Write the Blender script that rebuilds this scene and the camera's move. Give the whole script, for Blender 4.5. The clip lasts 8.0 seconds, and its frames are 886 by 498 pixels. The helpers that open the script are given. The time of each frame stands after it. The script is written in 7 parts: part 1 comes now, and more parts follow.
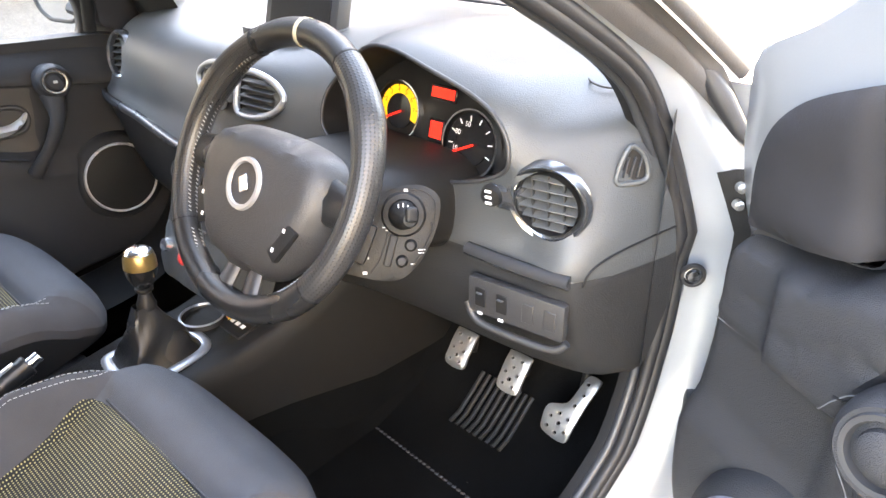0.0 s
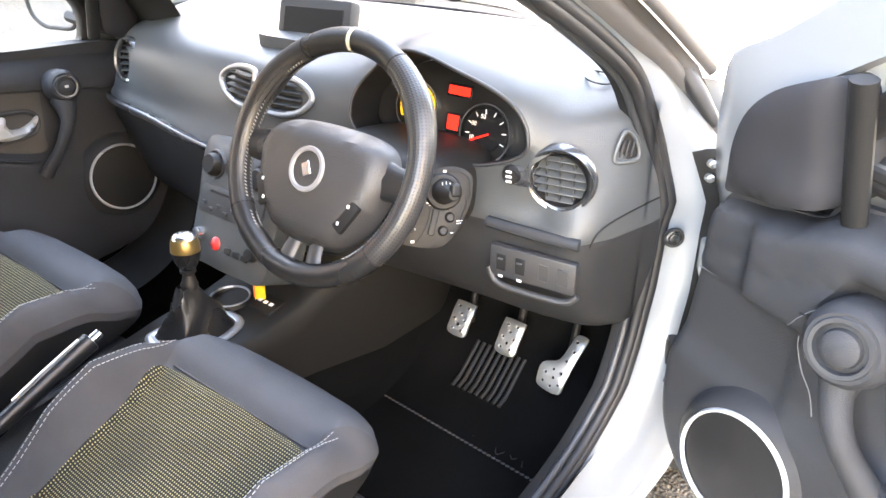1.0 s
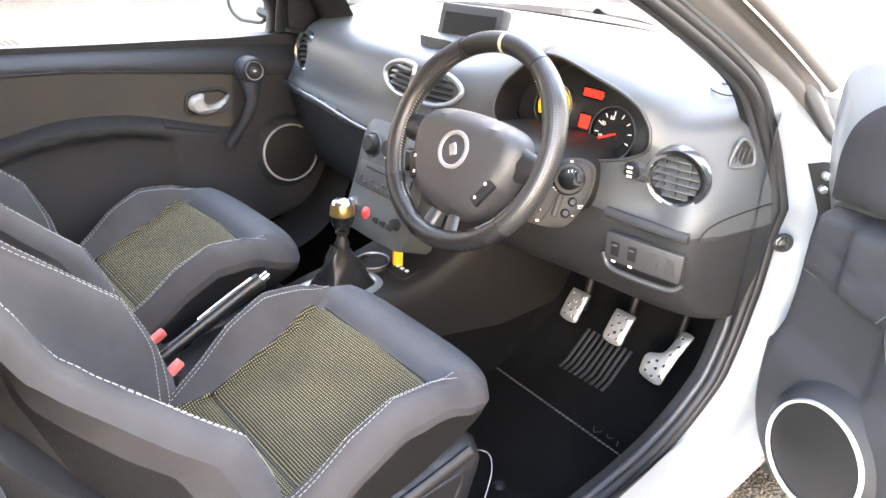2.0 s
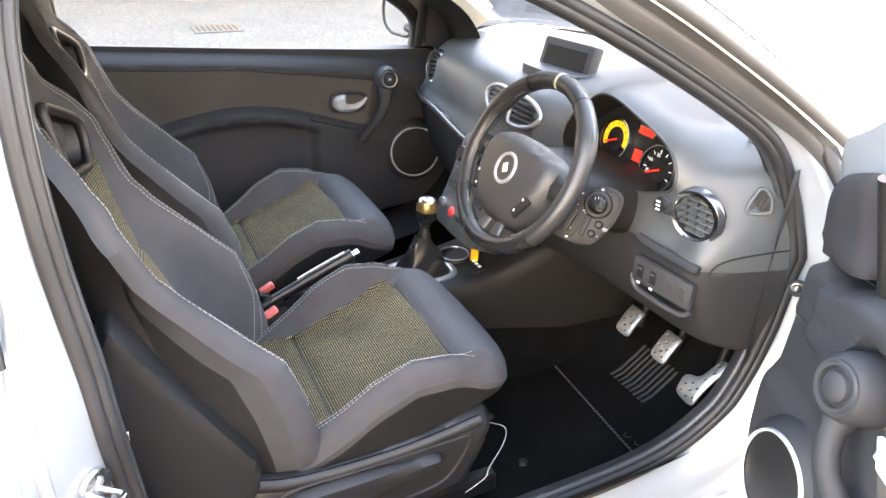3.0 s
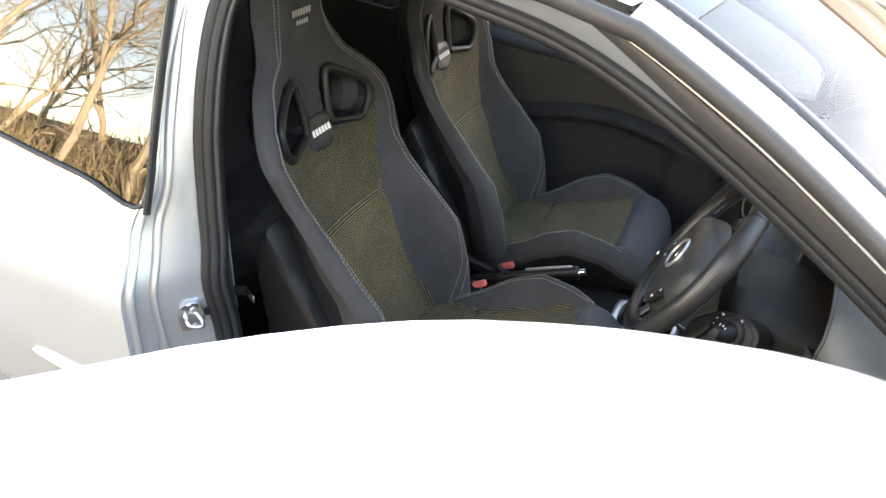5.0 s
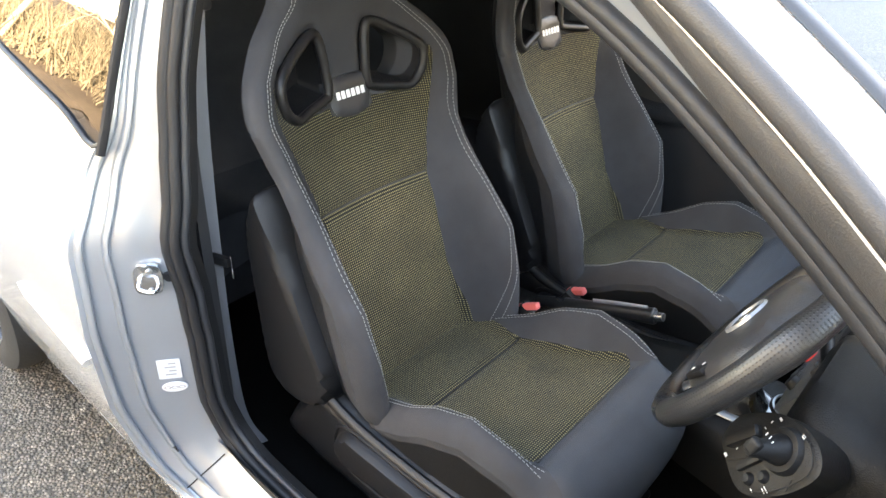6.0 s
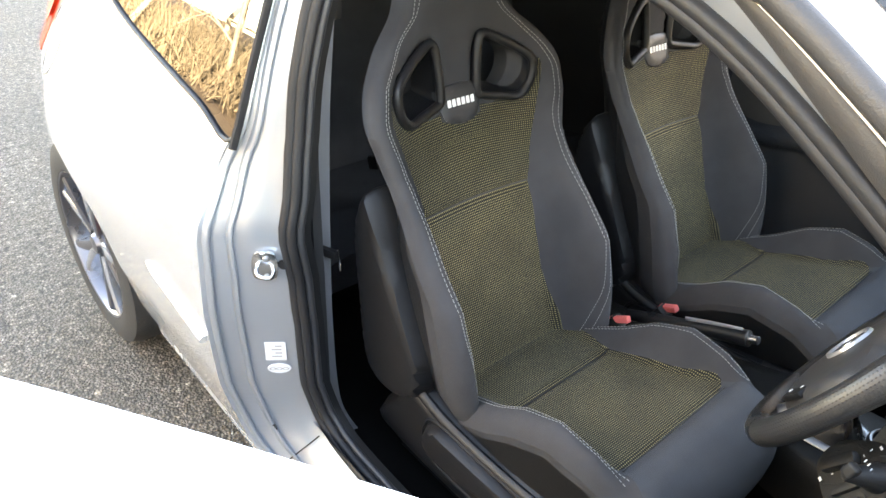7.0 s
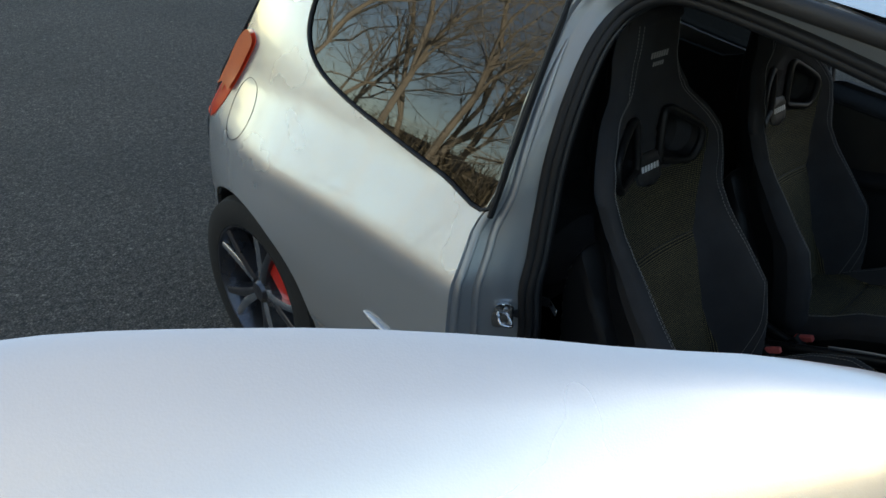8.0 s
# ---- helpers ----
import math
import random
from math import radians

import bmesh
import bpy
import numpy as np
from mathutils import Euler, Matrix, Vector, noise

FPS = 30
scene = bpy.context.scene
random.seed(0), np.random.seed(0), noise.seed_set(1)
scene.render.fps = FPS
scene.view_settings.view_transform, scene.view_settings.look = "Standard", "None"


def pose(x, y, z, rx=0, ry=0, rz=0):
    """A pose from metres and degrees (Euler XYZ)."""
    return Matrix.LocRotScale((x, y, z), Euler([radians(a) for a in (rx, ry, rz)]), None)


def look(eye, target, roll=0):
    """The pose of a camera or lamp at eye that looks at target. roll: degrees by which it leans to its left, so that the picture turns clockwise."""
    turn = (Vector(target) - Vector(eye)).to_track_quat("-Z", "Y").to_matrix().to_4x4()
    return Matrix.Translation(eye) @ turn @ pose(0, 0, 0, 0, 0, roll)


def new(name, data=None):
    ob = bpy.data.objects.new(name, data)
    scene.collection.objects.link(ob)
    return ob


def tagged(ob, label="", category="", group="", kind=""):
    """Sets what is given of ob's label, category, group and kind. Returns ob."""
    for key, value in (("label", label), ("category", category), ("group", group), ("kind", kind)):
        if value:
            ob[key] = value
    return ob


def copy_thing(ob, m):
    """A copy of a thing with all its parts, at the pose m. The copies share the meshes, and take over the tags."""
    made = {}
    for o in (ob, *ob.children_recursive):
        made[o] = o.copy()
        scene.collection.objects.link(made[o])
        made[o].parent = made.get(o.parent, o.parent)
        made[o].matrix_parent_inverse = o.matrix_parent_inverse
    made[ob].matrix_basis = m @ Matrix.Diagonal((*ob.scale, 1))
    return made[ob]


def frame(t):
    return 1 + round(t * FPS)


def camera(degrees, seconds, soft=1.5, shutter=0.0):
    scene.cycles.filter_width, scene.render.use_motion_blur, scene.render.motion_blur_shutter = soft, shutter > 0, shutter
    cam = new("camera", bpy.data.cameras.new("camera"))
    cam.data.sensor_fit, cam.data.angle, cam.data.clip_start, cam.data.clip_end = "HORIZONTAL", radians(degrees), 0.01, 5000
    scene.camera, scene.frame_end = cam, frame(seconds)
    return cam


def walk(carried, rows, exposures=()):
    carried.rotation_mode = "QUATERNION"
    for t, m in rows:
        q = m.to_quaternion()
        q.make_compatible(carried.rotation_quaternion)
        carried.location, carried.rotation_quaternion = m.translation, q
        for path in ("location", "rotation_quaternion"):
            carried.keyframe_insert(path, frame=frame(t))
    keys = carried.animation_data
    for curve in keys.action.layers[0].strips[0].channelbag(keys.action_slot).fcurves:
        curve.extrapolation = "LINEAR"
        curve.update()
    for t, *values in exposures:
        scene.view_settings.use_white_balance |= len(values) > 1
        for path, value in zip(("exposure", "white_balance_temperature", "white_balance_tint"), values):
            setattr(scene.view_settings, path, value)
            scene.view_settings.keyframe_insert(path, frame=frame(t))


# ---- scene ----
from mathutils.geometry import delaunay_2d_cdt

cam = camera(63.5, 8.0)
PATH = [
    (0, (1.119, 0.412, 1.255), (-0.1, 1.689, 0.317), -1.1),
    (0.5, (1.073, 0.27, 1.292), (-0.011, 1.662, 0.35), -0.7),
    (1, (1.123, 0.176, 1.298), (0.047, 1.581, 0.365), -0.1),
    (1.5, (1.115, 0.049, 1.325), (-0.108, 1.334, 0.402), 0.6),
    (1.7, (1.148, 0.022, 1.321), (-0.119, 1.27, 0.407), 0.8),
    (2.8, (1.508, 0.124, 1.395), (-0.028, 1.005, 0.467), 1.1),
    (3, (1.561, 0.113, 1.443), (-0.029, 0.899, 0.519), 1.9),
    (3.5, (1.736, 0.149, 1.675), (0.036, 0.583, 0.716), 3.0),
    (4, (1.873, 0.398, 1.772), (0.164, 0.463, 0.736), 3.8),
    (4.5, (1.789, 0.658, 1.684), (0.115, 0.391, 0.622), 3.9),
    (4.7, (1.736, 0.746, 1.663), (0.095, 0.332, 0.598), 4.1),
    (5.8, (1.279, 1.031, 1.521), (-0.066, 0.045, 0.416), 4.6),
    (6, (1.228, 1.02, 1.5), (-0.068, -0.022, 0.389), 4.8),
    (6.5, (1.205, 1.066, 1.481), (0.005, -0.082, 0.366), 4.6),
    (7, (1.286, 1.026, 1.519), (0.141, -0.183, 0.412), 4.3),
    (7.5, (1.495, 0.933, 1.584), (0.33, -0.288, 0.511), 4.1),
    (8, (1.768, 0.78, 1.661), (0.549, -0.401, 0.605), 4.3),
]
EXPOSURES = [(0.0, 5.92, 8750, 27), (0.5, 5.47, 8750, 27), (1.0, 6.07, 8750, 27), (1.5, 6.27, 8750, 27), (3.0, 5.82, 8700, 27), (3.5, 5.37, 8600, 24), (4.0, 4.97, 8600, 22), (4.6, 4.42, 8550, 20), (6.0, 5.07, 8600, 21), (6.5, 5.32, 8600, 21), (7.2, 4.82, 8600, 20), (7.5, 4.32, 8550, 20), (7.7, 3.15, 8200, 20), (7.9, 1.85, 6800, 12), (8.0, 1.55, 6700, 10)]
walk(cam, [(t, look(eye, target, roll)) for t, eye, target, roll in PATH], EXPOSURES)

# ---- world, sun and exposure ----
world = bpy.data.worlds.new("sky")
scene.world = world
world.use_nodes = True
SUN_EL, SUN_AZ = 11.5, 322.0   # degrees; the sun stands low ahead, on the car's left
wn = world.node_tree
sky = wn.nodes.new("ShaderNodeTexSky")
sky.sky_type, sky.sun_disc = "NISHITA", False
sky.dust_density = 0.4
sky.sun_elevation, sky.sun_rotation = radians(SUN_EL), radians(SUN_AZ)
wn.links.new(sky.outputs[0], wn.nodes["Background"].inputs[0])
wn.nodes["Background"].inputs[1].default_value = 0.15
sun = new("sun", bpy.data.lights.new("sun", "SUN"))
sun.data.energy, sun.data.angle, sun.data.color = 5.0, radians(0.6), (1.0, 0.89, 0.74)
sdir = Vector((math.sin(radians(SUN_AZ)) * math.cos(radians(SUN_EL)), math.cos(radians(SUN_AZ)) * math.cos(radians(SUN_EL)), math.sin(radians(SUN_EL))))
sun.matrix_world = look(sdir * 30, (0, 0, 0))


# ---- materials ----
def mat(name, color, rough=0.5, metal=0.0, bump=0.0, scale=200.0, vary=0.12, coat=0.0, big=6.0, spec=0.5):
    """A surface with variation at a large and a fine scale."""
    m = bpy.data.materials.new(name)
    m.use_nodes = True
    n, l = m.node_tree.nodes, m.node_tree.links
    b = n["Principled BSDF"]
    b.inputs["Roughness"].default_value, b.inputs["Metallic"].default_value = rough, metal
    b.inputs["Coat Weight"].default_value = coat
    b.inputs["Coat Roughness"].default_value = 0.04
    b.inputs["Specular IOR Level"].default_value = spec
    tc = n.new("ShaderNodeTexCoord")
    n1 = n.new("ShaderNodeTexNoise")
    n1.inputs["Scale"].default_value, n1.inputs["Detail"].default_value = big, 4
    n2 = n.new("ShaderNodeTexNoise")
    n2.inputs["Scale"].default_value, n2.inputs["Detail"].default_value = scale, 3
    for q in (n1, n2):
        l.new(tc.outputs["Object"], q.inputs["Vector"])
    mx = n.new("ShaderNodeMath")
    mx.operation = "MULTIPLY_ADD"
    l.new(n2.outputs["Fac"], mx.inputs[0])
    mx.inputs[1].default_value = 0.5
    l.new(n1.outputs["Fac"], mx.inputs[2])
    ramp = n.new("ShaderNodeMapRange")
    ramp.inputs[1].default_value, ramp.inputs[2].default_value = 0.35, 1.15
    ramp.inputs[3].default_value, ramp.inputs[4].default_value = 1 - vary, 1 + vary
    l.new(mx.outputs[0], ramp.inputs[0])
    sc = n.new("ShaderNodeVectorMath")
    sc.operation = "SCALE"
    sc.inputs[0].default_value = color
    l.new(ramp.outputs[0], sc.inputs["Scale"])
    l.new(sc.outputs[0], b.inputs["Base Color"])
    rr = n.new("ShaderNodeMapRange")
    rr.inputs[3].default_value, rr.inputs[4].default_value = max(rough - 0.06, 0.02), min(rough + 0.08, 1)
    l.new(n1.outputs["Fac"], rr.inputs[0])
    l.new(rr.outputs[0], b.inputs["Roughness"])
    if bump:
        bp = n.new("ShaderNodeBump")
        bp.inputs["Strength"].default_value, bp.inputs["Distance"].default_value = bump, 0.002
        l.new(n2.outputs["Fac"], bp.inputs["Height"])
        l.new(bp.outputs[0], b.inputs["Normal"])
    return m


def glow(name, color, strength):
    m = mat(name, color, 0.4)
    b = m.node_tree.nodes["Principled BSDF"]
    b.inputs["Emission Color"].default_value = (*color, 1)
    b.inputs["Emission Strength"].default_value = strength
    return m


def glass(name, tint, amount):
    """A thin pane: clear or tinted, with a mirror's gloss at grazing angles."""
    m = bpy.data.materials.new(name)
    m.use_nodes = True
    n, l = m.node_tree.nodes, m.node_tree.links
    n.remove(n["Principled BSDF"])
    tr, gl, mixn, fr = n.new("ShaderNodeBsdfTransparent"), n.new("ShaderNodeBsdfGlossy"), n.new("ShaderNodeMixShader"), n.new("ShaderNodeFresnel")
    tr.inputs[0].default_value = (*tint, 1)
    gl.inputs["Roughness"].default_value = 0.01
    fr.inputs[0].default_value = 1.5
    sc = n.new("ShaderNodeMath")
    sc.operation = "MULTIPLY"
    sc.use_clamp = True
    sc.inputs[1].default_value = amount
    l.new(fr.outputs[0], sc.inputs[0])
    l.new(sc.outputs[0], mixn.inputs[0])
    l.new(tr.outputs[0], mixn.inputs[1])
    l.new(gl.outputs[0], mixn.inputs[2])
    l.new(mixn.outputs[0], n["Material Output"].inputs[0])
    return m


def weave(name, yarn, ground, pitch):
    """Coarse mesh cloth: rows of small light stitches over a dark ground."""
    m = bpy.data.materials.new(name)
    m.use_nodes = True
    n, l = m.node_tree.nodes, m.node_tree.links
    b = n["Principled BSDF"]
    b.inputs["Roughness"].default_value = 0.85
    b.inputs["Specular IOR Level"].default_value = 0.2
    b.inputs["Sheen Weight"].default_value = 0.05
    uv = n.new("ShaderNodeUVMap")
    sp = n.new("ShaderNodeSeparateXYZ")
    l.new(uv.outputs[0], sp.inputs[0])

    def op(kind, a, c):
        q = n.new("ShaderNodeMath")
        q.operation = kind
        for i, v in enumerate((a, c)):
            if isinstance(v, (int, float)):
                q.inputs[i].default_value = v
            elif v is not None:
                l.new(v, q.inputs[i])
        return q.outputs[0]
    k = math.pi / pitch
    su = op("SINE", op("MULTIPLY", op("ADD", sp.outputs[0], sp.outputs[1]), k), None)
    sv = op("SINE", op("MULTIPLY", op("SUBTRACT", sp.outputs[0], sp.outputs[1]), k), None)
    dots = op("MULTIPLY", su, sv)
    ramp = n.new("ShaderNodeMapRange")
    ramp.inputs[1].default_value, ramp.inputs[2].default_value = 0.30, 0.80
    l.new(dots, ramp.inputs[0])
    tc = n.new("ShaderNodeTexCoord")
    nz = n.new("ShaderNodeTexNoise")
    nz.inputs["Scale"].default_value, nz.inputs["Detail"].default_value = 9, 5
    l.new(tc.outputs["Object"], nz.inputs["Vector"])
    wear = n.new("ShaderNodeMapRange")
    wear.inputs[1].default_value, wear.inputs[2].default_value = 0.3, 0.7
    wear.inputs[3].default_value, wear.inputs[4].default_value = 0.65, 1.15
    l.new(nz.outputs["Fac"], wear.inputs[0])
    mixc = n.new("ShaderNodeMix")
    mixc.data_type = "RGBA"
    l.new(op("MULTIPLY", ramp.outputs[0], wear.outputs[0]), mixc.inputs["Factor"])
    mixc.inputs["A"].default_value, mixc.inputs["B"].default_value = (*ground, 1), (*yarn, 1)
    l.new(mixc.outputs["Result"], b.inputs["Base Color"])
    bp = n.new("ShaderNodeBump")
    bp.inputs["Strength"].default_value, bp.inputs["Distance"].default_value = 0.5, 0.001
    l.new(dots, bp.inputs["Height"])
    l.new(bp.outputs[0], b.inputs["Normal"])
    return m


PAINT = mat("silver_paint", (0.64, 0.645, 0.65), 0.25, 0.6, 0.05, 900, 0.04, 0.8, 3)
# shut faces: the body's silver with shade put into its colour
DIM_JAMB = mat("dimmed_jamb_silver", (0.31, 0.335, 0.365), 0.30, 0.55, 0.04, 700, 0.06, 0.4, 5)
RUBBER = mat("black_rubber", (0.014, 0.014, 0.0155), 0.5, 0, 0.2, 500, 0.25, 0, 6, 0.35)
TRIM = mat("satin_black_trim", (0.024, 0.0255, 0.029), 0.42, 0, 0.1, 600, 0.2)
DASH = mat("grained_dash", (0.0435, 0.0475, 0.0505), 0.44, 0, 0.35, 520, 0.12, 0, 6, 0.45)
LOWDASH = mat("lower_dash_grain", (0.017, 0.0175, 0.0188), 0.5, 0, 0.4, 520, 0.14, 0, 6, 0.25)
RINGSILVER = mat("bright_ring", (0.52, 0.53, 0.55), 0.28, 0.35, 0, 300, 0.05)
SEAMGREY = mat("pale_seam", (0.13, 0.135, 0.145), 0.5)
DARKGLOSS = mat("dark_satin_strip", (0.030, 0.031, 0.034), 0.26, 0, 0.05, 500, 0.1)
DASH2 = mat("lower_dash_plastic", (0.026, 0.026, 0.0275), 0.45, 0, 0.4, 520, 0.15)
DARKCHROME = mat("dark_satin_chrome", (0.17, 0.175, 0.185), 0.2, 0.85, 0, 300, 0.06)
SATIN = mat("satin_silver_plastic", (0.33, 0.34, 0.36), 0.30, 0.6, 0.0, 300, 0.06)
CONSOLE = mat("console_plastic", (0.011, 0.0104, 0.0099), 0.5, 0, 0.4, 500, 0.18, 0, 6, 0.25)
DOORTRIM = mat("door_trim_plastic", (0.023, 0.0242, 0.0278), 0.5, 0, 0.6, 750, 0.18, 0, 6, 0.25)
SAILTRIM = mat("sail_trim_plastic", (0.020, 0.0205, 0.0245), 0.7, 0, 0.2, 750, 0.1, 0, 6, 0.2)
DOORCLOTH = mat("door_cloth", (0.052, 0.048, 0.0455), 0.85, 0, 0.5, 900, 0.25)
CABIN = mat("cabin_lining_plastic", (0.022, 0.0225, 0.024), 0.6, 0, 0.3, 500, 0.25, 0, 5, 0.3)
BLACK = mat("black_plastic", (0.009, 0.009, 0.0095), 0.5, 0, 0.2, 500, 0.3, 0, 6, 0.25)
GLOSSBLACK = mat("gloss_black", (0.01, 0.01, 0.011), 0.12, 0, 0, 300, 0.2)
CLOTH = mat("dark_seat_cloth", (0.044, 0.0445, 0.0485), 0.85, 0, 0.6, 1400, 0.25, 0, 14, 0.2)
PADCLOTH = mat("front_pad_cloth", (0.045, 0.0485, 0.055), 0.75, 0, 0.5, 1400, 0.2, 0, 14, 0.25)
SEATPLASTIC = mat("seat_plastic", (0.011, 0.011, 0.0122), 0.42, 0, 0.3, 500, 0.2, 0, 6, 0.35)
INSERT = weave("yellow_flecked_mesh", (0.290, 0.248, 0.124), (0.012, 0.0115, 0.010), 0.0048)
THREAD = mat("pale_thread", (0.24, 0.24, 0.24), 0.8)
LEATHER = mat("black_leather", (0.012, 0.012, 0.0125), 0.27, 0, 0.3, 650, 0.2)


def perforated(name, color):
    """Leather with rows of small punched holes."""
    m = mat(name, color, 0.33, 0, 0.2, 650, 0.2)
    n, l = m.node_tree.nodes, m.node_tree.links
    b = n["Principled BSDF"]
    uv = n.new("ShaderNodeUVMap")
    vo = n.new("ShaderNodeTexVoronoi")
    vo.inputs["Scale"].default_value, vo.inputs["Randomness"].default_value = 1.0, 0.0
    l.new(uv.outputs[0], vo.inputs["Vector"])
    hole = n.new("ShaderNodeMapRange")
    hole.inputs[1].default_value, hole.inputs[2].default_value = 0.16, 0.30
    l.new(vo.outputs["Distance"], hole.inputs[0])
    sc = n.new("ShaderNodeVectorMath")
    sc.operation = "SCALE"
    l.new(b.inputs["Base Color"].links[0].from_socket, sc.inputs[0])
    l.new(hole.outputs[0], sc.inputs["Scale"])
    l.new(sc.outputs[0], b.inputs["Base Color"])
    bp = n["Bump"]
    bp.inputs["Strength"].default_value, bp.inputs["Distance"].default_value = 0.35, 0.001
    l.new(hole.outputs[0], bp.inputs["Height"])
    return m


PERF = perforated("perforated_leather", (0.021, 0.021, 0.022))
CHROME = mat("satin_chrome", (0.72, 0.73, 0.75), 0.22, 1.0, 0, 300, 0.05)
ALU = mat("brushed_aluminium", (0.40, 0.40, 0.39), 0.42, 0.85, 0.15, 400, 0.2)
SCREENBLACK = mat("matte_screen", (0.012, 0.0115, 0.012), 0.5, 0, 0, 300, 0.2, 0, 6, 0.2)
SEALTRIM = mat("weathered_seal_rubber", (0.040, 0.038, 0.038), 0.42, 0, 0.25, 500, 0.25, 0, 6, 0.4)
CARPET = mat("black_carpet", (0.005, 0.005, 0.005), 0.95, 0, 0.9, 700, 0.5, 0, 6, 0.04)
STITCHBLACK = mat("black_satin_thread", (0.030, 0.030, 0.032), 0.35, 0, 0.3, 900, 0.2)
MATRUB = mat("mat_rubber", (0.012, 0.012, 0.012), 0.6, 0, 0.3, 300, 0.3)
RED = mat("red_button", (0.55, 0.03, 0.03), 0.4)
PINKRED = mat("buckle_red", (0.55, 0.11, 0.10), 0.4)
WHITE = mat("white_print", (0.8, 0.8, 0.8), 0.5)
PALEPRINT = mat("pale_print", (0.5, 0.5, 0.5), 0.6)
GREYPRINT = mat("grey_print", (0.30, 0.30, 0.30), 0.7)
HEADLINING = mat("grey_headlining", (0.5, 0.49, 0.46), 0.9, 0, 0.4, 900, 0.08)
WARM = mat("pillar_lining", (0.50, 0.45, 0.38), 0.8, 0, 0.3, 700, 0.06)
GLASS = glass("clear_glass", (0.92, 0.955, 0.94), 1.0)
TINTED = glass("privacy_glass", (0.10, 0.11, 0.11), 1.8)
SCREENGLASS = glass("windscreen_glass", (0.91, 0.945, 0.93), 0.9)
MIRROR = mat("mirror", (0.85, 0.85, 0.85), 0.03, 1.0)
AMBER = glow("dial_yellow", (0.75, 0.40, 0.02), 0.014)
REDGLOW = glow("display_red", (0.70, 0.02, 0.012), 0.04)
TAILRED = mat("tail_lamp_red", (0.80, 0.08, 0.03), 0.12, 0, 0, 300, 0.15, 0.6)
TAILAMB = mat("tail_lamp_orange", (0.90, 0.20, 0.05), 0.12, 0, 0, 300, 0.1, 0.6)
RIMGREY = mat("alloy_grey", (0.13, 0.13, 0.145), 0.28, 0.8, 0, 300, 0.1, 0.3)
RIMFACE = mat("alloy_polished", (0.66, 0.68, 0.72), 0.2, 0.9, 0, 300, 0.08)
TYRE = mat("tyre", (0.018, 0.018, 0.018), 0.75, 0, 0.6, 120, 0.3)
CALIPER = mat("caliper_red", (0.6, 0.03, 0.02), 0.35)
PAPER = mat("label_paper", (0.55, 0.57, 0.59), 0.5)
HANDLE = mat("satin_handle", (0.48, 0.49, 0.51), 0.3, 0.35, 0, 300, 0.06)
CREAMMARK = mat("cream_leather", (0.40, 0.36, 0.27), 0.5)
YELLOWTAG = mat("key_tag_yellow", (0.8, 0.5, 0.03), 0.45)
ORANGETAG = mat("key_tag_orange", (0.75, 0.13, 0.04), 0.45)
BRASS = mat("worn_knob_gold", (0.30, 0.20, 0.08), 0.3, 0.8, 0, 200, 0.25)
BELT = mat("seat_belt_web", (0.11, 0.112, 0.12), 0.8, 0, 0.5, 900, 0.15)


# ---- mesh helpers ----
def thing(name, at=(0, 0, 0), label="", category="", group="", kind=""):
    ob = new(name)
    ob.location = at
    ob.empty_display_size = 0.1
    bpy.context.view_layer.update()
    return tagged(ob, label, category, group, kind)


def data(name, verts, faces, material, smooth=True, uv=None, sharp=40):
    me = bpy.data.meshes.new(name)
    me.from_pydata([tuple(float(c) for c in v) for v in verts], [], [tuple(int(i) for i in f) for f in faces])
    me.materials.append(material)
    if uv is not None:
        lay = me.uv_layers.new(name="UVMap")
        for lp in me.loops:
            lay.data[lp.index].uv = uv[lp.vertex_index]
    me.update()
    if smooth:
        me.polygons.foreach_set("use_smooth", [True] * len(me.polygons))
        me.set_sharp_from_angle(angle=radians(sharp))
    return me


def put(name, me, parent=None, label="", pose_in=None):
    """Links a mesh under a thing or part. Its vertices are in the parent's space."""
    ob = new(name, me)
    if parent is not None:
        ob.parent = parent
    if pose_in is not None:
        ob.matrix_basis = pose_in
    return tagged(ob, label)


def part(name, bm, material, parent=None, label="", smooth=True, sharp=40):
    bmesh.ops.recalc_face_normals(bm, faces=bm.faces)
    me = bpy.data.meshes.new(name)
    bm.to_mesh(me)
    bm.free()
    me.materials.append(material)
    if smooth:
        me.polygons.foreach_set("use_smooth", [True] * len(me.polygons))
        me.set_sharp_from_angle(angle=radians(sharp))
    return put(name, me, parent, label)


def catmull(pts, n=8, closed=False):
    P = np.array(pts, float)
    N = len(P)
    out = []
    for i in range(N if closed else N - 1):
        if closed:
            a, b, c, d = P[(i - 1) % N], P[i], P[(i + 1) % N], P[(i + 2) % N]
        else:
            a, b, c, d = P[max(i - 1, 0)], P[i], P[i + 1], P[min(i + 2, N - 1)]
        for t in np.arange(n) / n:
            out.append(0.5 * (2 * b + (c - a) * t + (2 * a - 5 * b + 4 * c - d) * t * t + (3 * b - a - 3 * c + d) * t ** 3))
    if not closed:
        out.append(P[-1])
    return np.array(out)


def inside(p, poly):
    x, y = p[:, 0], p[:, 1]
    hit = np.zeros(len(p), bool)
    a = np.array(poly)
    for (x0, y0), (x1, y1) in zip(a, np.roll(a, -1, 0)):
        if y0 == y1:
            continue
        hit ^= ((y0 > y) != (y1 > y)) & (x < (x1 - x0) * (y - y0) / (y1 - y0) + x0)
    return hit


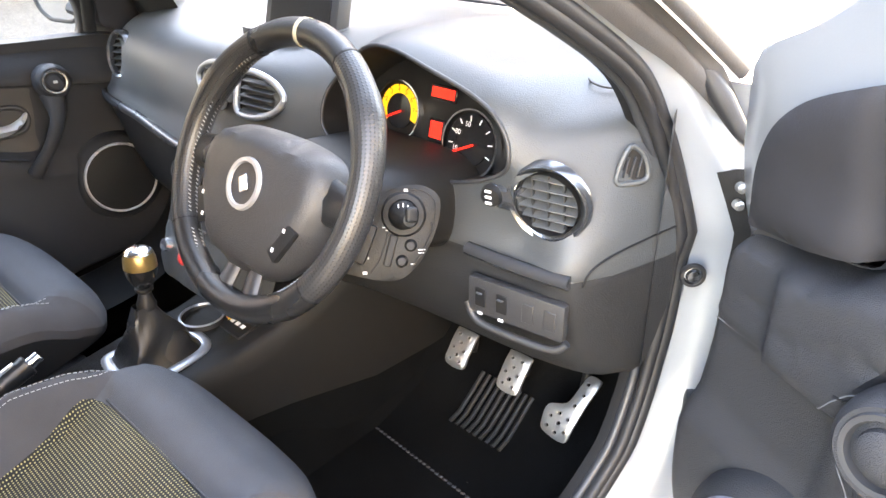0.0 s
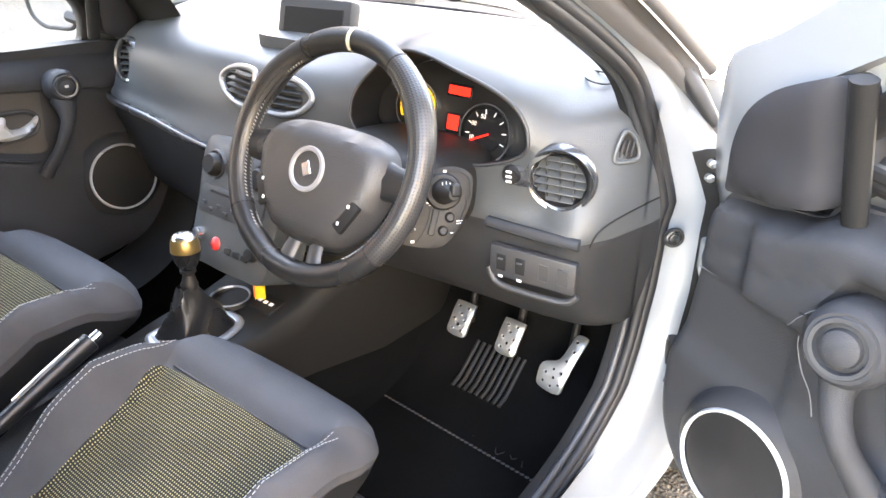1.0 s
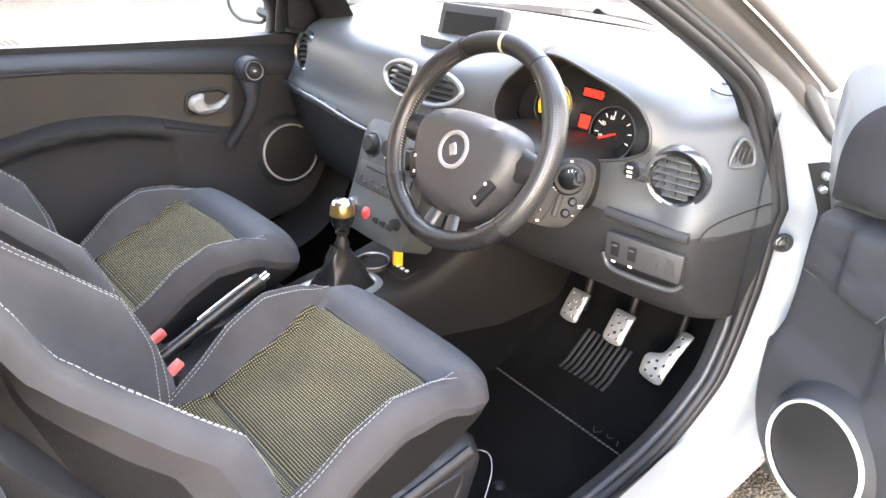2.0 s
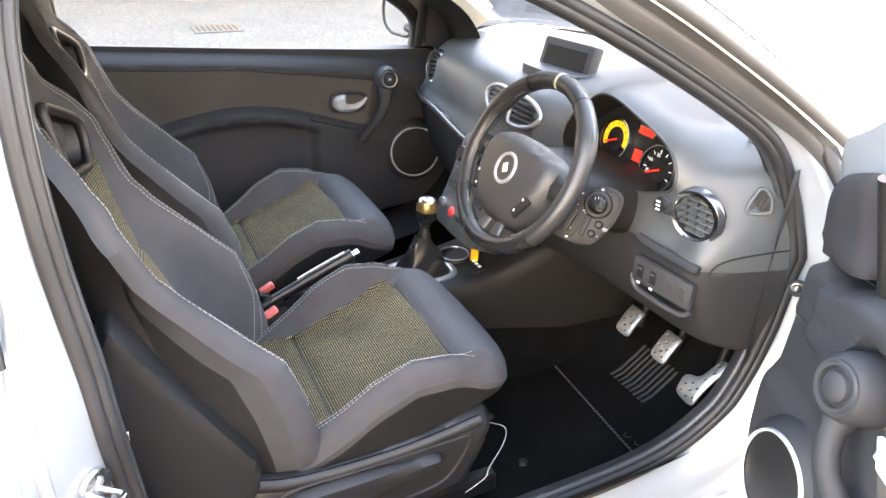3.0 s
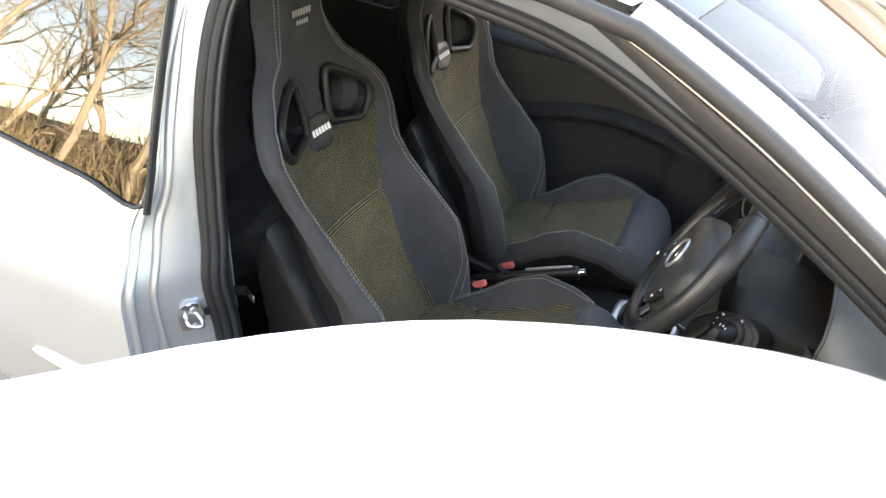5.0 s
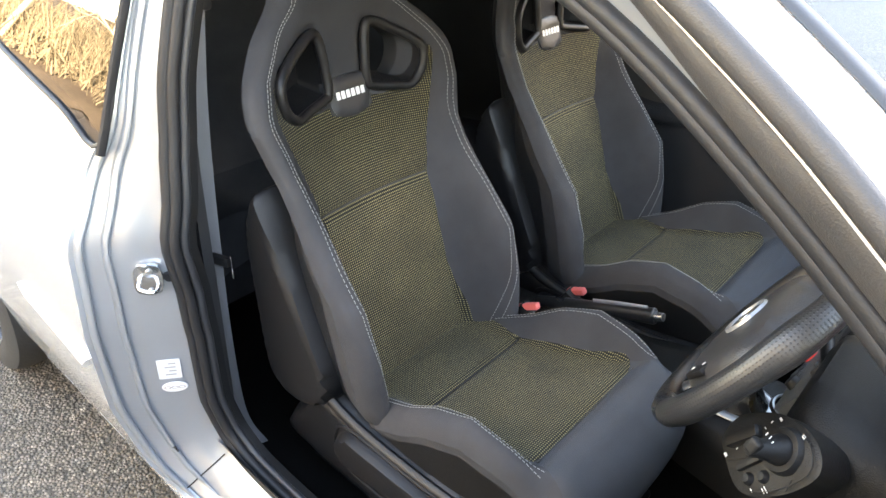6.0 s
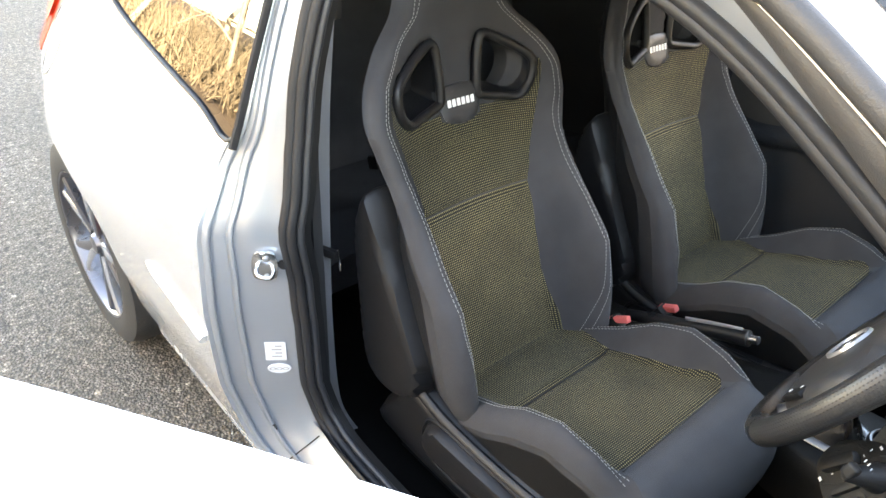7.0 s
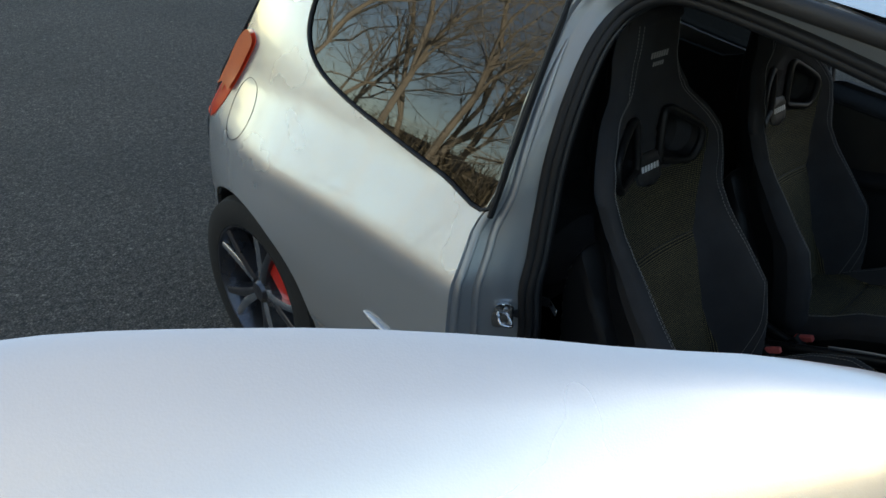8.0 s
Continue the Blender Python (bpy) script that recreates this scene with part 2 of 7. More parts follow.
def gap(p, poly, closed=True):
    """The distance of each point to a line of points."""
    a = np.array(poly, float)
    b = np.roll(a, -1, 0)
    if not closed:
        a, b = a[:-1], b[:-1]
    best = np.full(len(p), 9e9)
    for s, e in zip(a, b):
        d = e - s
        t = np.clip(((p - s) @ d) / max(d @ d, 1e-12), 0, 1)
        best = np.minimum(best, np.linalg.norm(p - s - t[:, None] * d, axis=1))
    return best


def fill(outline, holes=(), lines=(), step=0.03):
    """Triangles over a flat region, with holes, and with edges along the lines."""
    outline = np.array(outline)
    loops = [outline] + [np.array(h) for h in holes]
    pts, edges = [], []
    for lp in loops:
        k = len(pts)
        pts += list(map(tuple, lp))
        edges += [(k + i, k + (i + 1) % len(lp)) for i in range(len(lp))]
    for ln in lines:
        k = len(pts)
        pts += list(map(tuple, ln))
        edges += [(k + i, k + i + 1) for i in range(len(ln) - 1)]
    lo, hi = outline.min(0), outline.max(0)
    xs, ys = np.arange(lo[0] + step * 0.37, hi[0], step), np.arange(lo[1] + step * 0.41, hi[1], step * 0.866)
    g = np.array([(x + (j % 2) * step * 0.5, y) for j, y in enumerate(ys) for x in xs])
    keep = inside(g, outline) & (gap(g, outline) > step * 0.4)
    for h in holes:
        keep &= ~inside(g, h) & (gap(g, h) > step * 0.4)
    for ln in lines:
        keep &= gap(g, ln, False) > step * 0.3
    pts += list(map(tuple, g[keep]))
    v, _, f, *_ = delaunay_2d_cdt([Vector(p) for p in pts], edges, [], 0, 1e-6)
    v = np.array([tuple(p) for p in v])
    f = np.array([t for t in f if len(t) == 3])
    c = v[f].mean(1)
    ok = inside(c, outline)
    for h in holes:
        ok &= ~inside(c, h)
    return v, f[ok]


def subset(v, f):
    used, inv = np.unique(f, return_inverse=True)
    return v[used], inv.reshape(f.shape)


def shell(v, f, front, back=None):
    """A solid between two surfaces over the same flat triangles: 3D points, faces."""
    A = front
    if back is None:
        return A, [tuple(t) for t in f]
    n = len(A)
    faces = [tuple(t) for t in f] + [(t[2] + n, t[1] + n, t[0] + n) for t in f]
    count = {}
    for t in f:
        for a, b in ((t[0], t[1]), (t[1], t[2]), (t[2], t[0])):
            count.setdefault((min(a, b), max(a, b)), []).append((a, b))
    for es in count.values():
        if len(es) == 1:
            a, b = es[0]
            faces.append((b, a, a + n, b + n))
    return np.concatenate([A, back]), faces


def loft(rows, close_u=False, close_v=False, cap=False):
    """Quads between rows of points."""
    R = np.array(rows, float)
    a, b = R.shape[:2]
    faces = []
    for i in range(a if close_u else a - 1):
        for j in range(b if close_v else b - 1):
            faces.append((i * b + j, i * b + (j + 1) % b, ((i + 1) % a) * b + (j + 1) % b, ((i + 1) % a) * b + j))
    if cap:
        faces += [tuple(range(b))[::-1], tuple((a - 1) * b + j for j in range(b))]
    return R.reshape(-1, 3), faces


def tube(path, radius, sides=10, closed=False, flat=1.0, up=(0, 0, 1), cap=True):
    """A round or flattened bar along a line of points."""
    P = np.array(path, float)
    T = np.roll(P, -1, 0) - np.roll(P, 1, 0) if closed else np.gradient(P, axis=0)
    T /= np.linalg.norm(T, axis=1)[:, None]
    rows = []
    rad = np.broadcast_to(np.array(radius, float), (len(P),))
    for p, t, r in zip(P, T, rad):
        s = np.cross(t, up)
        s /= max(np.linalg.norm(s), 1e-9)
        w = np.cross(s, t)
        rows.append([p + r * (math.cos(a) * s + flat * math.sin(a) * w) for a in np.arange(sides) * 2 * math.pi / sides])
    return loft(rows, closed, True, cap and not closed)


def bar(name, path, radius, material, parent=None, label="", **k):
    v, f = tube(path, radius, **k)
    return put(name, data(name, v, f, material), parent, label)


def block(size, bevel=0.004, seg=2, m=None):
    """A box with rounded edges as a bmesh."""
    bm = bmesh.new()
    bmesh.ops.create_cube(bm, size=1, matrix=Matrix.Diagonal((*size, 1)))
    if bevel:
        bmesh.ops.bevel(bm, geom=bm.edges[:], offset=min(bevel, min(size) * 0.45), segments=seg, profile=0.6, affect="EDGES")
    if m is not None:
        bm.transform(m)
    return bm


def lathe(profile, sides=32, m=None):
    """A turned body: pairs of radius and height about z."""
    rows = [[(r * math.cos(a), r * math.sin(a), h) for a in np.arange(sides) * 2 * math.pi / sides] for r, h in profile]
    v, f = loft(rows, False, True)
    bm = bmesh.new()
    vs = [bm.verts.new(p) for p in v]
    for q in f:
        try:
            bm.faces.new([vs[i] for i in q])
        except ValueError:
            pass
    bmesh.ops.remove_doubles(bm, verts=bm.verts, dist=1e-6)
    if m is not None:
        bm.transform(m)
    return bm


def facing(at, normal, up=(0, 0, 1)):
    """A pose whose z axis is the normal and whose y axis is as near up as can be."""
    z = Vector(normal).normalized()
    x = Vector(up).cross(z).normalized()
    y = z.cross(x)
    return Matrix.Translation(at) @ Matrix((x, y, z)).transposed().to_4x4()


def smooth(a, b, x):
    t = np.clip((x - a) / (b - a), 0, 1)
    return t * t * (3 - 2 * t)


# ---- ground and surroundings ----
def asphalt():
    m = mat("asphalt", (0.104, 0.089, 0.074), 0.85, 0, 1.0, 160, 0.35, 0, 1.2)
    n, l = m.node_tree.nodes, m.node_tree.links
    b = n["Principled BSDF"]
    tc = n.new("ShaderNodeTexCoord")
    vo = n.new("ShaderNodeTexVoronoi")
    vo.inputs["Scale"].default_value = 125
    l.new(tc.outputs["Object"], vo.inputs["Vector"])
    old = b.inputs["Base Color"].links[0].from_socket
    mr = n.new("ShaderNodeMapRange")
    mr.inputs[1].default_value, mr.inputs[2].default_value, mr.inputs[3].default_value, mr.inputs[4].default_value = 0.15, 0.75, 1.3, 0.42
    l.new(vo.outputs["Distance"], mr.inputs[0])
    sc = n.new("ShaderNodeVectorMath")
    sc.operation = "SCALE"
    l.new(old, sc.inputs[0])
    rnd = n.new("ShaderNodeSeparateColor")
    l.new(vo.outputs["Color"], rnd.inputs[0])
    lite = n.new("ShaderNodeMapRange")
    lite.inputs[1].default_value, lite.inputs[2].default_value, lite.inputs[3].default_value, lite.inputs[4].default_value = 0.0, 1.0, 0.82, 1.8
    pw = n.new("ShaderNodeMath")
    pw.operation = "POWER"
    pw.inputs[1].default_value = 4.0
    l.new(rnd.outputs[0], pw.inputs[0])
    l.new(pw.outputs[0], lite.inputs[0])
    pr = n.new("ShaderNodeMath")
    pr.operation = "MULTIPLY"
    l.new(mr.outputs[0], pr.inputs[0])
    l.new(lite.outputs[0], pr.inputs[1])
    # worn patches a hand across, dark pits and scattered pale chips
    nz = n.new("ShaderNodeTexNoise")
    nz.inputs["Scale"].default_value, nz.inputs["Detail"].default_value, nz.inputs["Roughness"].default_value = 30, 7, 0.8
    l.new(tc.outputs["Object"], nz.inputs["Vector"])
    patch = n.new("ShaderNodeMapRange")
    patch.inputs[1].default_value, patch.inputs[2].default_value, patch.inputs[3].default_value, patch.inputs[4].default_value = 0.36, 0.66, 0.45, 1.55
    l.new(nz.outputs["Fac"], patch.inputs[0])
    chips = n.new("ShaderNodeTexVoronoi")
    chips.inputs["Scale"].default_value = 11
    l.new(tc.outputs["Object"], chips.inputs["Vector"])
    chip = n.new("ShaderNodeMapRange")
    chip.inputs[1].default_value, chip.inputs[2].default_value, chip.inputs[3].default_value, chip.inputs[4].default_value = 0.05, 0.12, 2.6, 1.0
    l.new(chips.outputs["Distance"], chip.inputs[0])
    worn = n.new("ShaderNodeMath")
    worn.operation = "MULTIPLY"
    l.new(patch.outputs[0], worn.inputs[0])
    l.new(chip.outputs[0], worn.inputs[1])
    both = n.new("ShaderNodeMath")
    both.operation = "MULTIPLY"
    l.new(pr.outputs[0], both.inputs[0])
    l.new(worn.outputs[0], both.inputs[1])
    l.new(both.outputs[0], sc.inputs["Scale"])
    l.new(sc.outputs[0], b.inputs["Base Color"])
    bp = n["Bump"]
    bp.inputs["Distance"].default_value = 0.006
    l.new(mr.outputs[0], bp.inputs["Height"])
    return m


bm = bmesh.new()
bmesh.ops.create_grid(bm, x_segments=8, y_segments=8, size=400)
ground = tagged(part("ground", bm, asphalt(), None, "weathered grey tarmac of a parking yard", False), category="ground", kind="structure")

# ---- the car's side: one surface for body, doors and pillars ----
SIDE_Z = (0.18, 0.30, 0.45, 0.62, 0.80, 0.86, 0.965, 1.10, 1.25, 1.40, 1.45, 1.50)
SIDE_X = (0.80, 0.85, 0.880, 0.886, 0.873, 0.842, 0.79, 0.742, 0.685, 0.620, 0.585, 0.50)


def side_x(y, z):
    """How far the skin stands from the car's middle plane at y, z (right side)."""
    x = np.interp(z, SIDE_Z, SIDE_X)
    y = np.asarray(y, float)
    low = np.clip((1.0 - np.asarray(z, float)) / 0.3, 0, 1)
    rear = np.clip(-0.72 - y, 0, None)
    front = np.clip(y - 1.2, 0, None)
    flare = 0.022 * np.exp(-((y + 0.9) / 0.30) ** 2 - ((np.asarray(z, float) - 0.62) / 0.16) ** 2)
    return x - 0.33 * rear ** 2 - 0.10 * front ** 2 + flare * low


OPEN = catmull([(0.06, 0.50), (0.045, 0.70), (0.035, 0.87), (0.02, 1.03), (0.015, 1.18), (0.025, 1.31), (0.06, 1.375), (0.13, 1.405),
                (0.25, 1.40), (0.45, 1.373), (0.65, 1.33), (0.87, 1.235), (1.11, 1.10), (1.215, 1.02), (1.270, 0.92), (1.298, 0.80), (1.295, 0.68),
                (1.265, 0.54), (1.20, 0.42), (1.11, 0.345), (0.98, 0.31), (0.75, 0.30), (0.45, 0.30), (0.20, 0.305), (0.11, 0.345), (0.075, 0.41)], 6, True)
_t = np.roll(OPEN, -1, 0) - np.roll(OPEN, 1, 0)
_t /= np.linalg.norm(_t, axis=1)[:, None]
OPEN_N = np.stack([-_t[:, 1], _t[:, 0]], 1)   # points away from the opening


def depth(Q):
    """How far inside the skin the seal runs: deep below the windows, shallow above."""
    rear = np.interp(Q[:, 1], (0.3, 0.6, 0.7, 0.79, 0.87, 0.95, 1.07, 1.19, 1.30, 1.36, 1.45), (0.13, 0.145, 0.137, 0.12, 0.10, 0.073, 0.050, 0.038, 0.036, 0.046, 0.058))
    fore = np.interp(Q[:, 1], (0.3, 0.6, 0.75, 0.87, 0.95, 1.03, 1.12), (0.13, 0.14, 0.13, 0.10, 0.078, 0.062, 0.058))
    k = smooth(0.35, 0.75, Q[:, 0])
    return rear * (1 - k) + fore * k


def ring(d, inset, mirror=False, deep=0.0):
    """The opening's loop, moved out by d in the plane and in by inset (plus a share of the depth) from the skin."""
    dd = d(OPEN) if callable(d) else d
    Q = OPEN + OPEN_N * np.broadcast_to(dd, (len(OPEN),))[:, None]
    x = side_x(Q[:, 0], Q[:, 1]) - inset - deep * depth(OPEN)
    return np.stack([-x if mirror else x, Q[:, 0], Q[:, 1]], 1)


def edge_d(Q):
    """Width of the shut face round the opening: narrow above, wide below."""
    low = smooth(1.02, 0.92, Q[:, 1])
    foot = smooth(0.55, 0.42, Q[:, 1])
    ahead = smooth(1.15, 1.27, Q[:, 0])
    return 0.066 + 0.034 * low * (1 - ahead) + 0.0 * foot


car = thing("hatchback_car", (0, 0, 0), "silver three-door hatchback parked on tarmac with its driver's door open", "car")

for mirror in (False, True):
    rows = [ring(edge_d, 0.0, mirror), ring(lambda Q: edge_d(Q) - 0.003, 0.004, mirror), ring(lambda Q: edge_d(Q) * 0.93, 0.008, mirror, 0.10), ring(lambda Q: edge_d(Q) * 0.80, 0.008, mirror, 0.16),
            ring(lambda Q: edge_d(Q) * 0.72, 0.010, mirror, 0.30), ring(lambda Q: edge_d(Q) * 0.60, 0.008, mirror, 0.38), ring(lambda Q: edge_d(Q) * 0.30, 0.004, mirror, 0.70),
            ring(0.012, 0.0, mirror, 0.96), ring(-0.003, 0.004, mirror, 1.0)]
    v, f = loft(rows, False, True)
    put("door_shut_face", data("door_shut_face", v, f, DIM_JAMB, True, None, 60), car, "painted metal shut face round the door opening")
    rows = [ring(-0.003, 0.004, mirror, 1.0), ring(-0.014, 0.014, mirror, 1.0), ring(-0.018, 0.028, mirror, 1.0), ring(-0.014, 0.050, mirror, 1.0)]
    if mirror:
        rows += [ring(-0.020, 0.09, mirror, 1.0), ring(0.02, 0.16, mirror, 1.0)]
    v, f = loft(rows, False, True)
    put("opening_lining", data("opening_lining", v, f, BLACK), car, "dark lining inside the door opening")
    if not mirror:
        for q, (dd, ins, r) in enumerate(((0.001, 0.003, 0.0105), (-0.012, 0.010, 0.0095), (-0.016, 0.026, 0.0075))):
            v, f = tube(ring(dd, ins, False, 1.0), r, 12, True, 1.0, (1, 0, 0))
            put("door_seal" if q < 2 else "opening_trim", data("door_seal", v, f, RUBBER if q < 2 else TRIM), car, "black rubber door seal" if q < 2 else "dark trim inside the door seal")

# raised bead that runs up the rear shut face
k = list(range(140, len(OPEN))) + list(range(0, 30))
for share, deep, r in ((0.93, 0.06, 0.012), (0.66, 0.34, 0.010)):
    P = ring(lambda Q: edge_d(Q) * share, 0.006, False, deep)[k]
    bar("shut_face_bead", P, np.interp(np.linspace(0, 1, len(P)), (0, 0.08, 0.9, 1), (0.002, r, r, 0.002)), DIM_JAMB, car, "pressed bead in the shut face", up=(1, 0, 0), sides=14, flat=0.5)

# wide dark rubber over the shut face along the windscreen pillar, narrowing to its foot
for s in (1, -1):
    rows = []
    narrow = np.maximum(smooth(73, 89, np.arange(54, 90)), smooth(67, 55, np.arange(54, 90)))[:, None]
    outer = ring(lambda Q: edge_d(Q) * 0.99, -0.002, s < 0, 0.02)[54:90]
    for share, ins, deep in ((0.99, -0.002, 0.02), (0.90, 0.003, 0.10), (0.74, 0.002, 0.22), (0.66, 0.006, 0.30), (0.56, 0.001, 0.38), (0.34, -0.003, 0.62), (0.18, -0.004, 0.84)):
        r = ring(lambda Q: edge_d(Q) * share, ins, s < 0, deep)[54:90]
        rows.append(r * (1 - narrow) + outer * narrow)
    v, f = loft(rows)
    put("pillar_rubber", data("pillar_rubber", v, f, SEALTRIM, True, None, 60), car, "ribbed black rubber along the windscreen pillar")
    # dark gap in front of the shut face, where the hinges sit
    rows = [ring(lambda Q: edge_d(Q) * share, ins, s < 0, deep)[86:106] for share, ins, deep in ((1.0, -0.001, 0.0), (0.93, 0.006, 0.10), (0.80, 0.006, 0.16), (0.70, 0.007, 0.30), (0.62, 0.005, 0.38), (0.45, 0.002, 0.56))]
    v, f = loft(rows)
    put("hinge_gap", data("hinge_gap", v, f, BLACK, True, None, 60), car, "dark hinge gap of the door")

# quarter panel, with the wheel arch cut out and the window left open
HUB = (-0.905, 0.313)
ARCH_R = 0.345
QWIN = catmull([(-0.047, 0.968), (-0.20, 0.985), (-0.40, 1.012), (-0.58, 1.042), (-0.70, 1.08), (-0.765, 1.14), (-0.775, 1.22), (-0.74, 1.31), (-0.66, 1.375),
                (-0.45, 1.405), (-0.20, 1.413), (-0.075, 1.405), (-0.043, 1.37), (-0.047, 1.17)], 5, True)


def body_outline():
    o = OPEN + OPEN_N * edge_d(OPEN)[:, None]
    k = [i for i in range(len(o)) if o[i, 0] < 0.30 and not (o[i, 1] > 1.43)]
    # the loop runs up the rear pillar first: order from foot to roof
    pil = sorted([tuple(o[i]) for i in k if o[i, 0] < 0.13], key=lambda p: p[1])
    foot = [(0.9, 0.17), (0.9, 0.195), (0.4, 0.195), (0.16, 0.20)]
    top = [(0.05, 1.452), (-0.3, 1.452), (-0.7, 1.43), (-0.92, 1.37), (-1.03, 1.22), (-1.11, 1.06), (-1.20, 0.92), (-1.24, 0.75), (-1.26, 0.5), (-1.22, 0.34)]
    a = np.arange(math.pi + 0.02, -0.02 - 0.1, -0.1)
    arch = [(HUB[0] - ARCH_R * math.cos(math.pi - q), HUB[1] + 0.005 + ARCH_R * math.sin(q)) for q in a]
    arch = [p for p in arch if p[1] > 0.24]
    tail = [(arch[-1][0] + 0.02, 0.18)]
    return foot + pil + top + arch + tail


BODY = body_outline()
v2, f2 = fill(BODY, [QWIN], (), 0.035)
for s in (1, -1):
    x = side_x(v2[:, 0], v2[:, 1])
    A = np.stack([s * x, v2[:, 0], v2[:, 1]], 1)
    B = np.stack([s * (x - 0.03), v2[:, 0], v2[:, 1]], 1)
    v, f = shell(v2, f2, A, B)
    put("quarter_panel", data("quarter_panel", v, f, PAINT, True, None, 50), car)
    # the quarter window and its rubber
    g2, gf = fill(QWIN + (QWIN.mean(0) - QWIN) * 0.01, (), (), 0.06)
    gx = side_x(g2[:, 0], g2[:, 1]) - 0.006
    pane = put("quarter_window", data("quarter_window", np.stack([s * gx, g2[:, 0], g2[:, 1]], 1), gf, TINTED), car, "dark tinted quarter window")
    Q = np.stack([s * (side_x(QWIN[:, 0], QWIN[:, 1]) - 0.003), QWIN[:, 0], QWIN[:, 1]], 1)
    v, f = tube(Q, 0.005, 8, True, 1.0, (1, 0, 0))
    put("window_rubber", data("window_rubber", v, f, RUBBER), pane)
    # black strip along the window's front edge
    z = np.linspace(0.955, 1.40, 12)
    v, f = tube(np.stack([s * (side_x(-0.04, z) + 0.001), np.full(12, -0.037), z], 1), 0.0085, 8, False, 0.6, (0, 1, 0))
    put("pillar_strip", data("pillar_strip", v, f, RUBBER), pane)
    # wheel-arch liner
    a = np.linspace(-0.25, math.pi + 0.25, 26)
    rows = [[(s * (float(side_x(HUB[0] + ARCH_R * math.cos(q), max(HUB[1] + ARCH_R * math.sin(q), 0.2))) - 0.012 - xx), HUB[0] + (ARCH_R - 0.004) * math.cos(q), HUB[1] + (ARCH_R - 0.004) * math.sin(q)) for q in a] for xx in (0.0, 0.08, 0.27)]
    rows.append([(s * 0.60, HUB[0], HUB[1]) for q in a])
    v, f = loft(rows)
    put("arch_liner", data("arch_liner", v, f, BLACK), car)
    # tail lamp that wraps the corner
    lamp = catmull([(-1.02, 1.06), (-1.085, 1.075), (-1.155, 1.00), (-1.215, 0.86), (-1.235, 0.80), (-1.185, 0.80), (-1.135, 0.85), (-1.09, 0.92), (-1.045, 1.0)], 4, True)
    t2, tf = fill(lamp, (), (), 0.03)
    e = np.clip(gap(t2, lamp) / 0.02, 0, 1)
    tx = side_x(t2[:, 0], t2[:, 1]) + 0.002 + 0.010 * np.sqrt(1 - (1 - e) ** 2)
    v, f = shell(t2, tf, np.stack([s * tx, t2[:, 0], t2[:, 1]], 1), np.stack([s * (tx - 0.03), t2[:, 0], t2[:, 1]], 1))
    lampob = put("tail_lamp", data("tail_lamp", v, f, TAILRED), car, "red tail lamp with an orange upper lens")
    up = t2[tf].mean(1)[:, 1] > 0.90
    uv2, uf = subset(t2, tf[up])
    ux = side_x(uv2[:, 0], uv2[:, 1]) + 0.0145
    put("orange_lens", data("orange_lens", np.stack([s * ux, uv2[:, 0], uv2[:, 1]], 1), uf, TAILAMB), lampob)

# rear end that closes the cabin behind
zz = np.array([0.30, 0.50, 0.75, 0.92, 1.06, 1.22, 1.37, 1.43])
yy = np.array([-1.24, -1.30, -1.30, -1.28, -1.18, -1.08, -0.97, -0.90])
rows = []
for y, z in zip(yy, zz):
    h = side_x(y + 0.06, z) - 0.005
    rows.append([(h * u, y - 0.10 * (1 - u * u) + 0.04 * abs(u) ** 6, z) for u in np.linspace(-1, 1, 17)])
v, f = loft(rows)
put("tailgate", data("tailgate", v, f, PAINT), car)

# roof
def roof_z(x, y):
    x, y = np.asarray(x, float), np.asarray(y, float)
    return 1.452 + 0.04 * (1 - (x / 0.59) ** 2) - 0.20 * np.clip(y - 0.35, 0, None) ** 2 * 1.6 - 0.30 * np.clip(-0.45 - y, 0, None) ** 2


rows, rows2 = [], []
for i, t in enumerate(np.linspace(0, 1, 22)):
    r = []
    for u in np.linspace(-1, 1, 21):
        ye = 0.715 + 0.10 * (1 - u * u)
        y = -0.95 + (ye + 0.95) * t
        x = 0.585 * u * (1 + 0.055 * smooth(0.2, 0.72, y))
        r.append((x, y, float(roof_z(x, y))))
    rows.append(r)
    rows2.append([(p[0] * 0.97, p[1], p[2] - 0.035) for p in r])
v, f = loft(rows)
put("roof", data("roof", v, f, PAINT), car, "silver roof skin")
v, f = loft(rows2)
put("headlining", data("headlining", v, f, HEADLINING), car, "grey cloth headlining")

